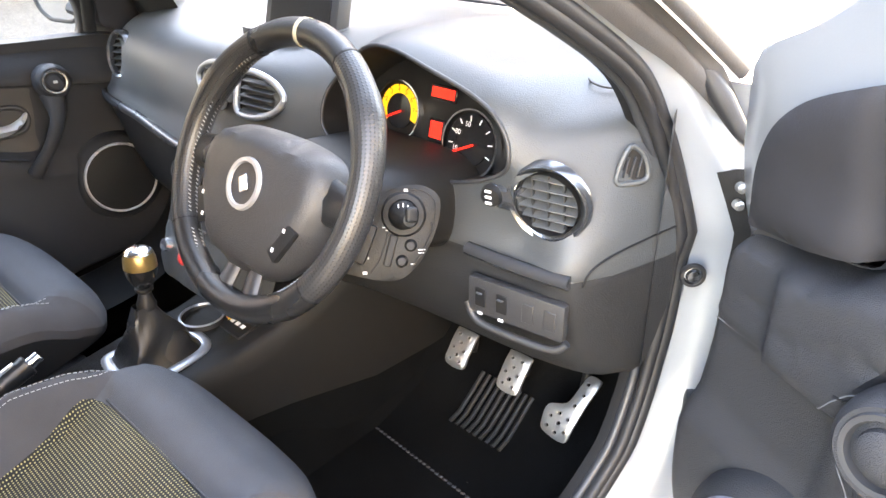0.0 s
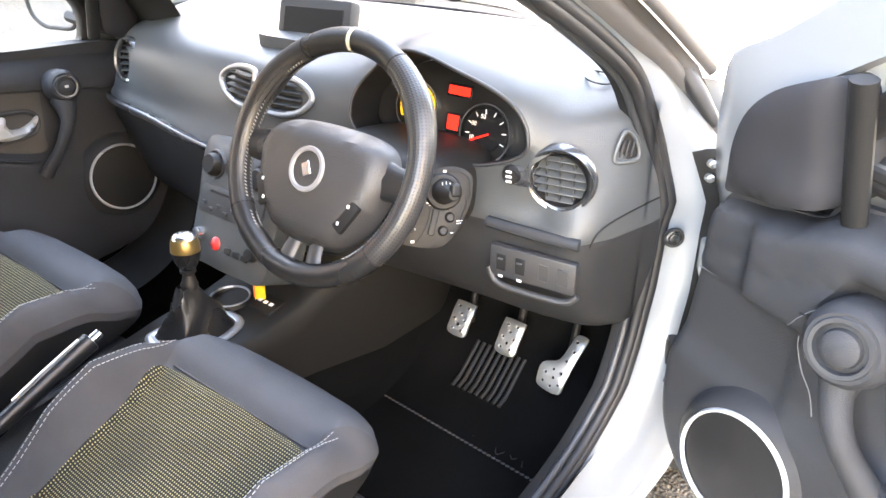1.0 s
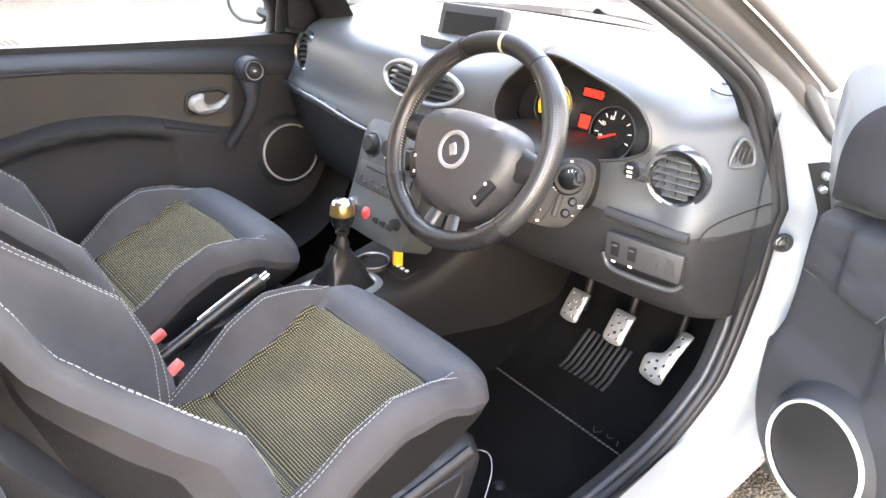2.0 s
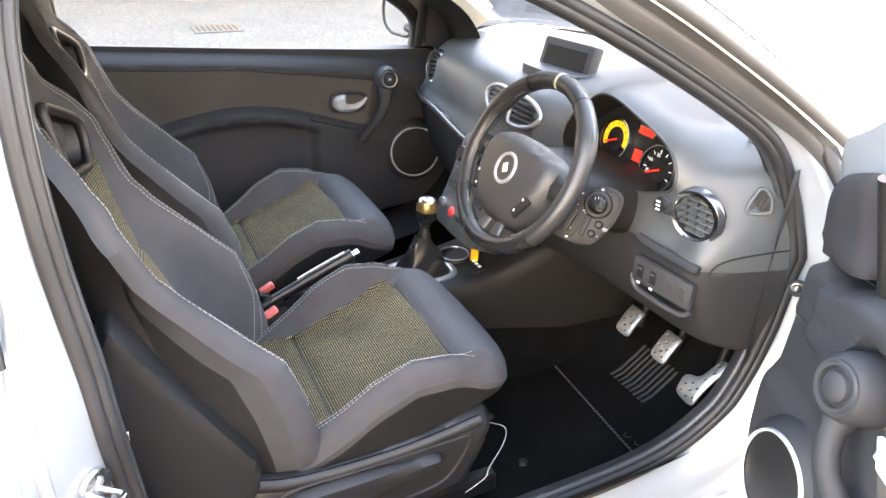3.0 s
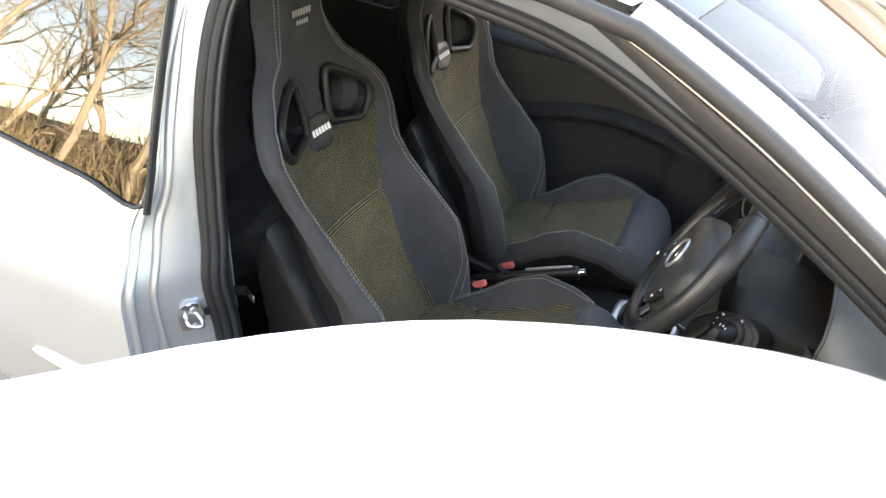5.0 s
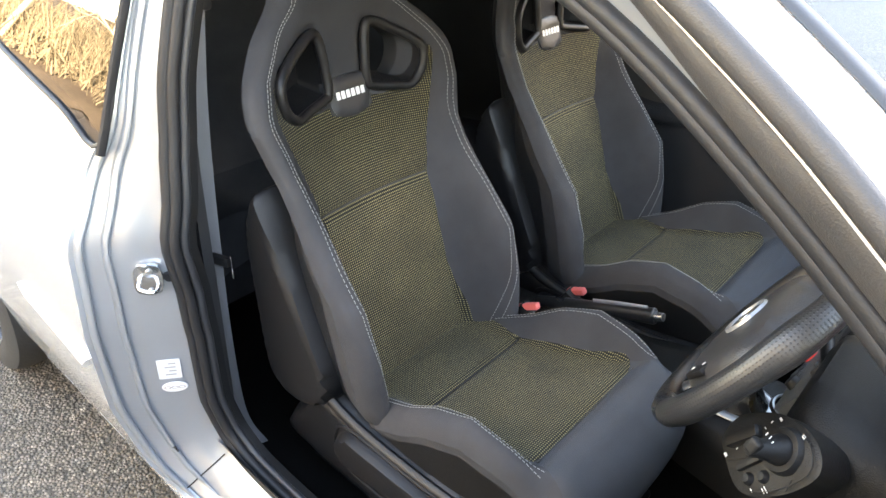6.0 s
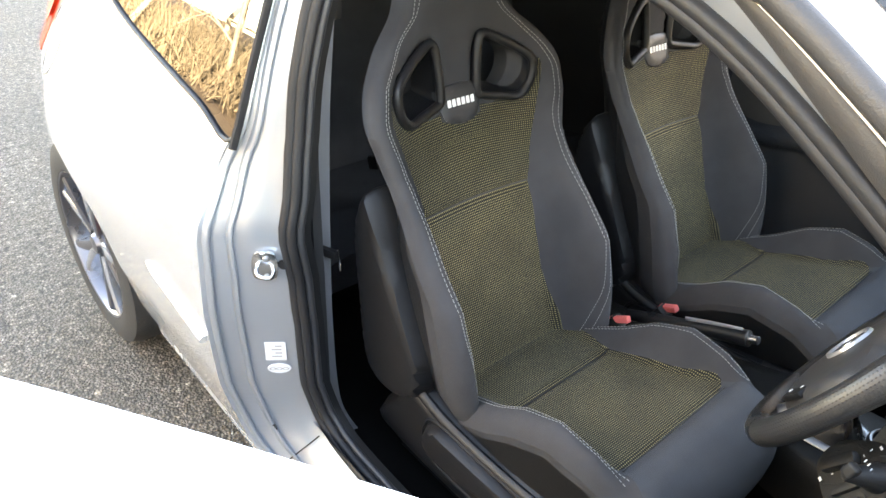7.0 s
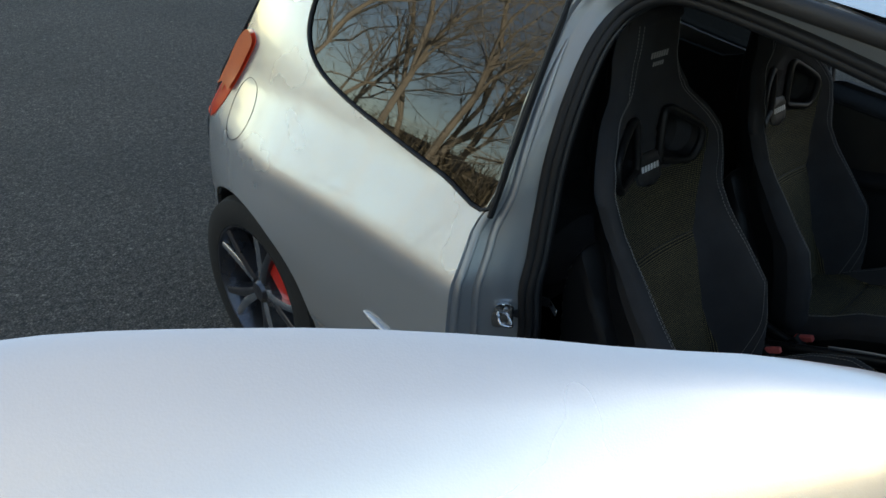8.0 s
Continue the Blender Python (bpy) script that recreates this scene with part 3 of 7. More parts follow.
# roof gutter trims, a rubber strip on each side, and strips down each windscreen pillar
PILLAR = [(0.705, 1.375), (0.80, 1.333), (0.95, 1.257), (1.15, 1.135), (1.33, 1.01)]
for s in (1, -1):
    y = np.linspace(-0.04, 0.705, 16)
    zr = np.interp(y, (-0.04, 0.25, 0.5, 0.705), (1.447, 1.438, 1.416, 1.385))
    x = side_x(y, zr)
    RT = np.stack([x + 0.003, y, zr + 0.004], 1)
    P = catmull(PILLAR, 6)
    x = side_x(P[:, 0], P[:, 1])
    PT = np.stack([x - 0.001, P[:, 0] + 0.004, P[:, 1] + 0.012], 1)
    line = np.concatenate([RT[:-2], PT[2:]])
    k = np.linspace(0, 1, len(line))
    bar("roof_trim", line * np.array((s, 1, 1)), np.interp(k, (0, 0.012, 0.05, 0.5, 1), (0.010, 0.0165, 0.0175, 0.0145, 0.013)), SEALTRIM, car, "black rubber trim along the roof and windscreen pillar", flat=0.8, up=(1, 0, 0), sides=12)
    bar("pillar_groove", (PT + np.array((-0.016, 0.006, 0.013))) * np.array((s, 1, 1)), 0.0045, BLACK, car, "thin black groove beside the pillar trim", up=(1, 0, 0))
    v, f = tube(np.stack([s * (x - 0.045), P[:, 0] + 0.028, P[:, 1] + 0.045], 1), 0.011, 8, False, 0.5, (0, 0, 1))
    put("screen_edge_trim", data("screen_edge_trim", v, f, TRIM), car)
    rows = [np.stack([s * (x - a), P[:, 0] + b, P[:, 1] + c], 1) for a, b, c in ((0.0, -0.008, 0.0), (-0.002, 0.010, 0.016), (0.018, 0.022, 0.034), (0.05, 0.034, 0.048), (0.075, 0.03, 0.02), (0.07, 0.0, -0.01))]
    v, f = loft(rows)
    put("windscreen_pillar", data("windscreen_pillar", v, f, PAINT, True, None, 60), car)
    rows = [np.stack([s * (x - a), P[:, 0] + b, P[:, 1] + c], 1) for a, b, c in ((0.052, -0.02, -0.018), (0.085, -0.005, -0.03), (0.105, 0.03, 0.0), (0.085, 0.035, 0.03))]
    v, f = loft(rows)
    put("pillar_lining", data("pillar_lining", v, f, WARM), car, "pale lining of the windscreen pillar")

# windscreen
rows = []
for t in np.linspace(0, 1, 14):
    r = []
    for u in np.linspace(-1, 1, 21):
        top = np.array((0.575 * u, 0.725 + 0.10 * (1 - u * u), 1.400 + 0.06 * (1 - u * u)))
        low = np.array((0.66 * u, 1.42 + 0.24 * (1 - u * u), 1.005 + 0.01 * (1 - u * u)))
        r.append(top * (1 - t) + low * t + np.array((0, 0.03, 0.05)) * math.sin(math.pi * t) * 0.5)
    rows.append(r)
v, f = loft(rows)
screen = put("windscreen", data("windscreen", v, f, SCREENGLASS), car, "clear windscreen with a dark shaded edge")
screen.visible_shadow = False
v, f = loft([[p + np.array((0, 0.001, 0.003)) for p in r] for r in rows[:2]])
put("shade_band", data("shade_band", v, f, TINTED), screen, "dark dotted band along the windscreen's top")

# bonnet, cowl and front wings
rows = []
for t in np.linspace(0, 1, 14):
    r = []
    for u in np.linspace(-1, 1, 21):
        y0 = 1.44 + 0.26 * (1 - u * u)
        y = y0 + (2.42 - y0) * t
        r.append((0.72 * u, y, 0.985 - 0.17 * t ** 1.6 + 0.025 * (1 - u * u) - 0.02 * abs(u) ** 8))
    rows.append(r)
v, f = loft(rows)
put("bonnet", data("bonnet", v, f, PAINT), car, "silver bonnet")
rows = []
for t in np.linspace(0, 1, 4):
    rows.append([((0.66 + 0.05 * t) * u, 1.40 + 0.24 * (1 - u * u) + 0.07 * t, 1.00 - 0.03 * math.sin(t * math.pi) - 0.012) for u in np.linspace(-1, 1, 21)])
v, f = loft(rows)
put("scuttle", data("scuttle", v, f, BLACK), car, "black plastic scuttle below the windscreen")
for s in (1, -1):
    w = [(1.385, 0.24), (1.385, 0.6), (1.40, 0.80), (1.395, 0.93), (1.36, 1.0), (1.60, 0.985), (2.0, 0.93), (2.42, 0.80), (2.5, 0.5), (2.45, 0.25)]
    a = np.arange(0.0, math.pi + 0.05, 0.12)
    w += [(1.68 + 0.345 * math.cos(q), 0.318 + 0.345 * math.sin(q)) for q in a if 0.318 + 0.345 * math.sin(q) > 0.24]
    w2, wf = fill(w, (), (), 0.06)
    x = side_x(w2[:, 0], w2[:, 1]) + 0.03 * smooth(1.5, 2.0, w2[:, 0]) * (1 - smooth(2.0, 2.5, w2[:, 0]))
    v, f = shell(w2, wf, np.stack([s * x, w2[:, 0], w2[:, 1]], 1), np.stack([s * (x - 0.03), w2[:, 0], w2[:, 1]], 1))
    put("front_wing", data("front_wing", v, f, PAINT), car)

# sill below the opening, and the floor pan
for s in (1, -1):
    y = np.linspace(-0.60, 1.40, 24)
    rows = [np.stack([np.full(24, s * a), y, np.full(24, b)], 1) for a, b in ((0.70, 0.285), (0.76, 0.262), (0.80, 0.225), (0.812, 0.20), (0.81, 0.17), (0.79, 0.15), (0.70, 0.15))]
    v, f = loft(rows)
    put("sill", data("sill", v, f, PAINT), car)
bm = block((1.5, 3.4, 0.02), 0.005, 1, pose(0, 0.45, 0.15))
part("floor_pan", bm, BLACK, car)

# rub strip on the quarter panel, fuel flap, striker, labels
v, f = tube(np.stack([side_x(np.linspace(-0.325, -0.065, 14), 0.57) + 0.004, np.linspace(-0.325, -0.065, 14), np.linspace(0.594, 0.552, 14)], 1),
            np.concatenate([[0.003, 0.007], np.full(10, 0.0095), [0.010, 0.009]]), 12, False, 1.0, (1, 0, 0))
put("rub_strip", data("rub_strip", v, f, PAINT), car, "body-coloured rub strip")
flap = catmull([(-0.925, 0.90), (-0.945, 0.955), (-1.0, 0.965), (-1.045, 0.93), (-1.06, 0.87), (-1.045, 0.82), (-0.995, 0.80), (-0.945, 0.83)], 5, True)
v, f = tube(np.stack([side_x(flap[:, 0], flap[:, 1]) + 0.0002, flap[:, 0], flap[:, 1]], 1), 0.0011, 6, True, 1.0, (1, 0, 0))
put("fuel_flap_gap", data("fuel_flap_gap", v, f, RUBBER), car, "dark gap round the fuel flap")

STR = (0.783, 0.021, 0.737)
JN = 54.0   # the shut face looks outwards and ahead
SJ = pose(*STR, 0, 0, JN)
so = catmull([(-0.022, -0.026), (0.010, -0.030), (0.021, -0.018), (0.021, 0.016), (0.012, 0.028), (-0.012, 0.030), (-0.024, 0.016)], 5, True)
q2, qf = fill(so, (), (), 0.012)
e = np.clip(gap(q2, so) / 0.004, 0, 1)
v, f = shell(q2, qf, np.array([SJ @ Vector((0.002 + 0.003 * math.sqrt(1 - (1 - t) ** 2), a, b)) for (a, b), t in zip(q2, e)]), np.array([SJ @ Vector((-0.006, a, b)) for a, b in q2]))
strik = put("striker_plate", data("striker_plate", v, f, CHROME), car, "bright metal door striker plate")
bar("striker_loop", catmull([SJ @ Vector(p) for p in ((0.0, -0.014, 0.006), (0.018, -0.014, 0.004), (0.026, -0.012, -0.002), (0.030, -0.002, -0.006), (0.029, 0.010, -0.008), (0.020, 0.014, -0.009), (0.0, 0.014, -0.010))], 5), 0.0042, CHROME, strik, "bright bent striker loop")
for zz in (0.018, -0.021):
    part("striker_screw", lathe([(0.0001, 0.003), (0.004, 0.003), (0.006, 0.001), (0.0065, -0.002)], 14, SJ @ pose(0.005, 0.002, zz, 0, 90, 0)), ALU, strik)
bm = lathe([(0.0001, 0.004), (0.009, 0.004), (0.011, 0.0)], 16, facing((0.753, 0.034, 0.735), (0.58, 0.81, 0)))
part("rubber_plug", bm, RUBBER, car, "black rubber plug in the shut face")
at = (0.7815, 0.0275, 0.530)
st = part("sticker", block((0.0015, 0.042, 0.048), 0.0006, 1, pose(*at, 0, 0, JN)), PAPER, car, "pale printed sticker on the shut face")
for k in range(4):
    part("print_line", block((0.0006, 0.014 + 0.006 * (k % 2), 0.0035), 0, 1, pose(*at, 0, 0, JN) @ pose(0.001, 0.006 - 0.004 * (k % 2), 0.014 - 0.009 * k)), GREYPRINT, st)
at = (0.7795, 0.0335, 0.487)
om = facing(at, (math.cos(radians(JN)), math.sin(radians(JN)), 0)) @ Matrix.Diagonal((1.9, 1, 1, 1))
st = part("sticker", lathe([(0.0001, 0.0012), (0.0120, 0.0012), (0.0125, -0.001)], 28, om), PAPER, car, "oval printed sticker on the shut face")
for k in (-1, 0, 1):
    part("print_mark", lathe([(0.0022, 0.0018), (0.0036, 0.0018), (0.0037, 0.0)], 14, om @ pose(0.0068 * k, 0, 0)), GREYPRINT, st)
bar("sill_joint", [(0.818, 0.075, 0.2535), (0.790, 0.088, 0.280), (0.760, 0.102, 0.308), (0.741, 0.111, 0.327)], 0.0016, BLACK, car, "dark joint line in the shut face")
part("drain_slot", block((0.004, 0.009, 0.050), 0.001, 1, pose(0.803, 0.046, 0.322, 22, 0, 30)), BLACK, car, "dark slot in the shut face")
bm = lathe([(0.0001, 0.006), (0.008, 0.005), (0.010, 0.0), (0.015, -0.001), (0.016, -0.003)], 20, facing((0.772, 1.285, 0.742), (0.62, -0.78, 0)))
for z_ in (0.848, 0.873):
    part("hinge_bolt", lathe([(0.0001, 0.005), (0.004, 0.005), (0.005, 0.002), (0.007, 0.0), (0.007, -0.01)], 14, facing((0.806, 1.318, z_), (0.75, -0.66, 0))), ALU, car, "bright hinge bolt")
for z_ in (0.705, 0.430):
    hg = part("door_hinge", block((0.035, 0.060, 0.062), 0.008, 2, pose(0.828, 1.322, z_, 0, 0, 25)), DIM_JAMB, car, "silver painted door hinge")
    part("hinge_pin", lathe([(0.0001, 0.045), (0.009, 0.045), (0.010, 0.0), (0.009, -0.045), (0.0001, -0.045)], 16, pose(0.846, 1.318, z_)), DIM_JAMB, hg)
part("cable_gaiter", block((0.035, 0.030, 0.075), 0.010, 2, pose(0.805, 1.293, 0.510, 8, 0, 30)), RUBBER, car, "black rubber cable plug in the door gap")
dsw = part("door_switch", bm, CHROME, car, "round bright door switch in the front shut face")
part("switch_ring", lathe([(0.0135, 0.0), (0.0135, 0.003), (0.0175, 0.003), (0.019, -0.002)], 24, facing((0.772, 1.285, 0.742), (0.62, -0.78, 0))), RUBBER, dsw, "black rubber ring")

# rear wheel
def wheel(x, y, s):
    w = thing("road_wheel", (s * x, y, HUB[1]), "", "")
    w.parent = car
    tagged(w, "grey five-spoke alloy wheel with a low tyre")
    R = pose(0, 0, 0, 0, 90 * s, 0)
    prof = [(0.215, -0.19), (0.250, -0.20), (0.300, -0.19), (0.313, -0.165), (0.313, -0.04), (0.302, -0.012), (0.262, 0.0), (0.226, -0.006), (0.22, -0.02)]
    v, f = loft([[(r * math.cos(a), r * math.sin(a), h) for a in np.arange(56) * 2 * math.pi / 56] for r, h in prof], False, True)
    put("tyre", data("tyre", [R @ Vector(p) for p in v], f, TYRE), w)
    prof = [(0.224, -0.006), (0.219, -0.008), (0.208, -0.03), (0.200, -0.09), (0.20, -0.19)]
    v, f = loft([[(r * math.cos(a), r * math.sin(a), h) for a in np.arange(56) * 2 * math.pi / 56] for r, h in prof], False, True)
    put("rim", data("rim", [R @ Vector(p) for p in v], f, RIMGREY), w)
    part("hub_cap", lathe([(0.0001, -0.016), (0.028, -0.018), (0.034, -0.03), (0.06, -0.035), (0.07, -0.09)], 24, R), RIMGREY, w)
    for i in range(5):
        for q in (-1, 1):
            a0 = i * 2 * math.pi / 5 + 0.35
            rr = np.linspace(0.04, 0.214, 9)
            an = a0 + q * np.interp(rr, (0.04, 0.12, 0.214), (0.10, 0.13, 0.20))
            wd = np.interp(rr, (0.04, 0.214), (0.018, 0.014))
            h = np.interp(rr, (0.04, 0.12, 0.214), (-0.026, -0.018, -0.012))
            rows = []
            for r, a, b, hh in zip(rr, an, wd, h):
                c, sn = math.cos(a), math.sin(a)
                rows.append([(r * c - b * t * sn, r * sn + b * t * c, hh - d) for t, d in ((-1, 0.05), (-0.9, 0.004), (-0.5, 0), (0.5, 0), (0.9, 0.004), (1, 0.05))])
            v, f = loft(rows)
            put("spoke", data("spoke", [R @ Vector(p) for p in v], f, RIMFACE if q > 0 else RIMGREY), w)
    part("brake_disc", lathe([(0.0001, -0.11), (0.15, -0.11), (0.15, -0.13)], 32, R), ALU, w)
    part("caliper", block((0.06, 0.13, 0.075), 0.014, 2, pose(s * -0.065, 0.105, 0.085, -40, 0, 0)), CALIPER, w, "red brake caliper")


wheel(0.872, HUB[0], 1)
wheel(0.872, HUB[0], -1)
wheel(0.872, 1.68, 1)
wheel(0.872, 1.68, -1)

# wipers
def on_screen(u, t):
    top = np.array((0.575 * u, 0.725 + 0.10 * (1 - u * u), 1.400 + 0.06 * (1 - u * u)))
    low = np.array((0.66 * u, 1.42 + 0.24 * (1 - u * u), 1.005 + 0.01 * (1 - u * u)))
    return top * (1 - t) + low * t + np.array((0, 0.03, 0.05)) * math.sin(math.pi * t) * 0.5


for u0, u1, t0, t1 in ((0.86, -0.12, 0.985, 0.90), (0.04, -0.86, 0.985, 0.93)):
    k = np.linspace(0, 1, 12)
    P = np.array([on_screen(u0 + (u1 - u0) * q, t0 + (t1 - t0) * q ** 0.8) + np.array((0, 0.012, 0.024)) for q in k])
    wob = bar("wiper", P, np.interp(k, (0, 0.5, 1), (0.011, 0.008, 0.005)), BLACK, car, "black windscreen wiper", flat=1.2)
    bar("wiper_blade", P[2:] + np.array((0, -0.004, -0.012)), 0.006, RUBBER, wob)
    part("wiper_pivot", lathe([(0.0001, 0.012), (0.012, 0.010), (0.016, 0.0), (0.018, -0.03)], 16, pose(*P[0])), BLACK, wob)

# ---- seats ----
def seat(name, label, at):
    """A sports seat: x across, y ahead, z up from the floor; the eye of the backrest is at y = 0."""
    s = thing(name, at, label, "car seat", "front seats")
    # backrest: a relief over its own outline seen from the front
    right = [(0.150, 0.428), (0.195, 0.432), (0.224, 0.462), (0.240, 0.54), (0.246, 0.65), (0.245, 0.74), (0.236, 0.82), (0.234, 0.88), (0.247, 0.94), (0.256, 0.985), (0.247, 1.04), (0.208, 1.09),
             (0.150, 1.14), (0.118, 1.20), (0.105, 1.27), (0.092, 1.32), (0.06, 1.345)]
    out = catmull(right + [(-x, z) for x, z in right[::-1]], 7, True)
    hole = catmull([(0.045, 0.985), (0.05, 1.06), (0.062, 1.092), (0.10, 1.078), (0.155, 1.045), (0.166, 1.02), (0.158, 0.985), (0.135, 0.962), (0.10, 0.965), (0.06, 0.972)], 4, True)
    hole = hole * np.array((1.08, 1.0))
    holes = [hole, hole * np.array((-1, 1))]
    ins = [(0.128, 0.44), (0.136, 0.60), (0.147, 0.785), (0.164, 0.87), (0.188, 0.95), (0.199, 1.0), (0.186, 1.035)]
    bound = catmull(ins + [(0.10, 0.958), (0.055, 0.955), (0.05, 0.94), (0.0, 0.928), (-0.05, 0.94), (-0.055, 0.955), (-0.10, 0.958)] + [(-x, z) for x, z in ins[::-1]], 4, True)
    seam = [(x, 0.785) for x in np.linspace(-0.144, 0.144, 14)]

    def within(loop, w):
        T = np.roll(loop, -1, 0) - np.roll(loop, 1, 0)
        T /= np.linalg.norm(T, axis=1)[:, None]
        N = np.stack([-T[:, 1], T[:, 0]], 1)
        N = N if inside(loop[:1] + N[:1] * 0.004, loop)[0] else -N
        r = loop + N * w
        return np.vstack([r, r[:1]])
    v2, f2 = fill(out, holes, [np.vstack([bound, bound[:1]]), seam, within(out, 0.004), within(out, 0.011), within(out, 0.022)], 0.014)

    def yc(z):
        return np.interp(z, (0.40, 0.46, 0.60, 0.755, 0.86, 0.97, 1.10, 1.22, 1.35), (0.305, 0.280, 0.208, 0.141, 0.089, 0.036, 0.010, 0.006, -0.002))

    def hollow(x, z):
        """The backrest is hollow across, most at the shoulders."""
        w = np.interp(z, (0.42, 0.55, 0.66, 0.74, 0.82, 0.88, 0.98, 1.05, 1.15, 1.34), (0.225, 0.240, 0.246, 0.245, 0.236, 0.234, 0.256, 0.243, 0.142, 0.09))
        c = np.interp(z, (0.60, 0.755, 0.86, 0.97, 1.05, 1.12, 1.22), (0.0, 0.012, 0.036, 0.076, 0.072, 0.038, 0.006))
        return c * (np.abs(x) / w) ** 2

    def front(p):
        x, z = np.abs(p[:, 0]), p[:, 1]
        w = np.interp(z, (0.42, 0.55, 0.66, 0.74, 0.82, 0.88, 0.98, 1.05, 1.15, 1.34), (0.225, 0.240, 0.246, 0.245, 0.236, 0.234, 0.256, 0.243, 0.142, 0.09))
        wi = np.interp(z, (0.44, 0.60, 0.785, 0.87, 0.95, 1.0, 1.05, 1.15), (0.125, 0.133, 0.144, 0.162, 0.185, 0.196, 0.185, 0.10))
        b = np.interp(z, (0.40, 0.50, 0.60, 0.70, 0.80, 0.90, 1.0, 1.15, 1.35), (0.085, 0.120, 0.150, 0.152, 0.096, 0.042, 0.018, 0.012, 0.010))
        y = yc(z) + hollow(x, z) + b * smooth(wi, wi + 0.75 * (w - wi), x)
        y -= 0.009 * np.exp(-((z - 0.785) / 0.006) ** 2) * (x < 0.147)
        y += 0.008 * np.exp(-(x / 0.11) ** 2) * np.sin((z - 0.46) * 11) * (z < 0.9)
        d = np.clip(gap(p, out) / 0.055, 0, 1)
        y -= 0.058 * (1 - np.sqrt(1 - (1 - d) ** 2))
        for h in holes:
            q = np.clip(gap(p, h) / 0.018, 0, 1)
            y -= 0.014 * (1 - np.sqrt(1 - (1 - q) ** 2))
        return y

    def back(p):
        d = np.clip(gap(p, out) / 0.05, 0, 1)
        return yc(p[:, 1]) + hollow(p[:, 0], p[:, 1]) - 0.03 - 0.055 * np.sqrt(1 - (1 - d) ** 2)

    uv = np.stack([v2[:, 0], v2[:, 1] * 1.08], 1)
    yf = front(v2)
    A = np.stack([v2[:, 0], yf, v2[:, 1]], 1)
    c = v2[f2].mean(1)
    inner = inside(c, bound)
    used, inv = np.unique(f2[inner], return_inverse=True)
    put("backrest_insert", data("backrest_insert", A[used], inv.reshape(-1, 3), INSERT, True, uv[used], 70), s, "yellow-flecked black mesh insert")
    yb = back(v2)
    B = np.stack([v2[:, 0] * np.interp(v2[:, 1], (0.45, 0.8, 1.1, 1.35), (0.92, 0.84, 0.86, 0.95)), yb, v2[:, 1]], 1)
    n = len(A)
    v, f = shell(v2, f2, A - np.array((0, 0.004, 0)), B)
    put("backrest_shell", data("backrest_shell", v, f[len(f2):2 * len(f2)], SEATPLASTIC, True, None, 60), s, "black plastic seat back")
    D = B - A
    D = D / np.maximum(np.linalg.norm(D, axis=1), 1e-6)[:, None] * np.minimum(np.linalg.norm(D, axis=1) * 0.8, 0.046)[:, None]
    side = [(q[0], q[1]) for q in f[2 * len(f2):]]
    v = np.concatenate([A, A + D, B])
    put("backrest_cover", data("backrest_cover", v[:2 * n], [tuple(t) for t in f2[~inner]] + [(b, a, a + n, b + n) for a, b in side], CLOTH, True, None, 75), s, "dark grey cloth side bolsters")
    put("backrest_rim", data("backrest_rim", v, [(a + n, b + n, b + 2 * n, a + 2 * n) for a, b in side], SEATPLASTIC, True, None, 60), s, "black plastic rim of the seat back")
    q = np.array([(x, 0.785) for x in np.linspace(-0.143, 0.143, 30)])
    bar("insert_seam", np.stack([q[:, 0], front(q) + 0.0012, q[:, 1]], 1), 0.0022, RUBBER, s, "dark seam across the mesh", up=(0, 0, 1), sides=6)
    # bezels round the two openings, and the badge between them
    for h in holes:
        yh = yc(h[:, 1]) + hollow(h[:, 0], h[:, 1])
        P = np.stack([h[:, 0], yh + 0.004, h[:, 1]], 1)
        v, f = tube(P, 0.0095, 10, True, 1.0, (0, 1, 0))
        bz = put("opening_bezel", data("opening_bezel", v, f, SEATPLASTIC), s, "black plastic bezel")
        cen = P.mean(0)
        rows = [P, P * 0.94 + cen * 0.06 + np.array((0, -0.03, 0)), P * 0.90 + cen * 0.10 + np.array((0, -0.085, 0))]
        v, f = loft(rows, False, True)
        put("opening_wall", data("opening_wall", v, f, SEATPLASTIC), bz)
    bd = catmull([(0.045, 1.0), (0.048, 0.955), (0.035, 0.936), (0.0, 0.930), (-0.035, 0.936), (-0.048, 0.955), (-0.045, 1.0)], 4, True)
    b2, bf = fill(bd, (), (), 0.012)
    e = np.clip(gap(b2, bd) / 0.008, 0, 1)
    yb2 = yc(b2[:, 1]) + 0.004 + 0.007 * np.sqrt(1 - (1 - e) ** 2)
    v, f = shell(b2, bf, np.stack([b2[:, 0], yb2, b2[:, 1]], 1), np.stack([b2[:, 0], yb2 - 0.02, b2[:, 1]], 1))
    badge = put("badge", data("badge", v, f, TRIM), s, "black badge with a white maker's mark")
    for k in range(6):
        x = -0.031 + 0.0124 * k
        part("mark_bar", block((0.0095, 0.002, 0.0155), 0.001, 1, pose(x, float(yc(0.973)) + 0.0115, 0.973, 20, 0, 0)), WHITE, badge)
    for k, (wd, z, h) in enumerate(((0.07, 1.228, 0.014), (0.045, 1.208, 0.010))):
        for j in range(7 if k == 0 else 5):
            nn = 7 if k == 0 else 5
            x = -wd / 2 + wd / nn * (j + 0.5)
            part("headrest_mark_bar", block((wd / nn * 0.66, 0.0015, h), 0.0006, 1, pose(x, float(yc(z)) + 0.0015, z)), GREYPRINT, s, "grey embroidered maker's mark")
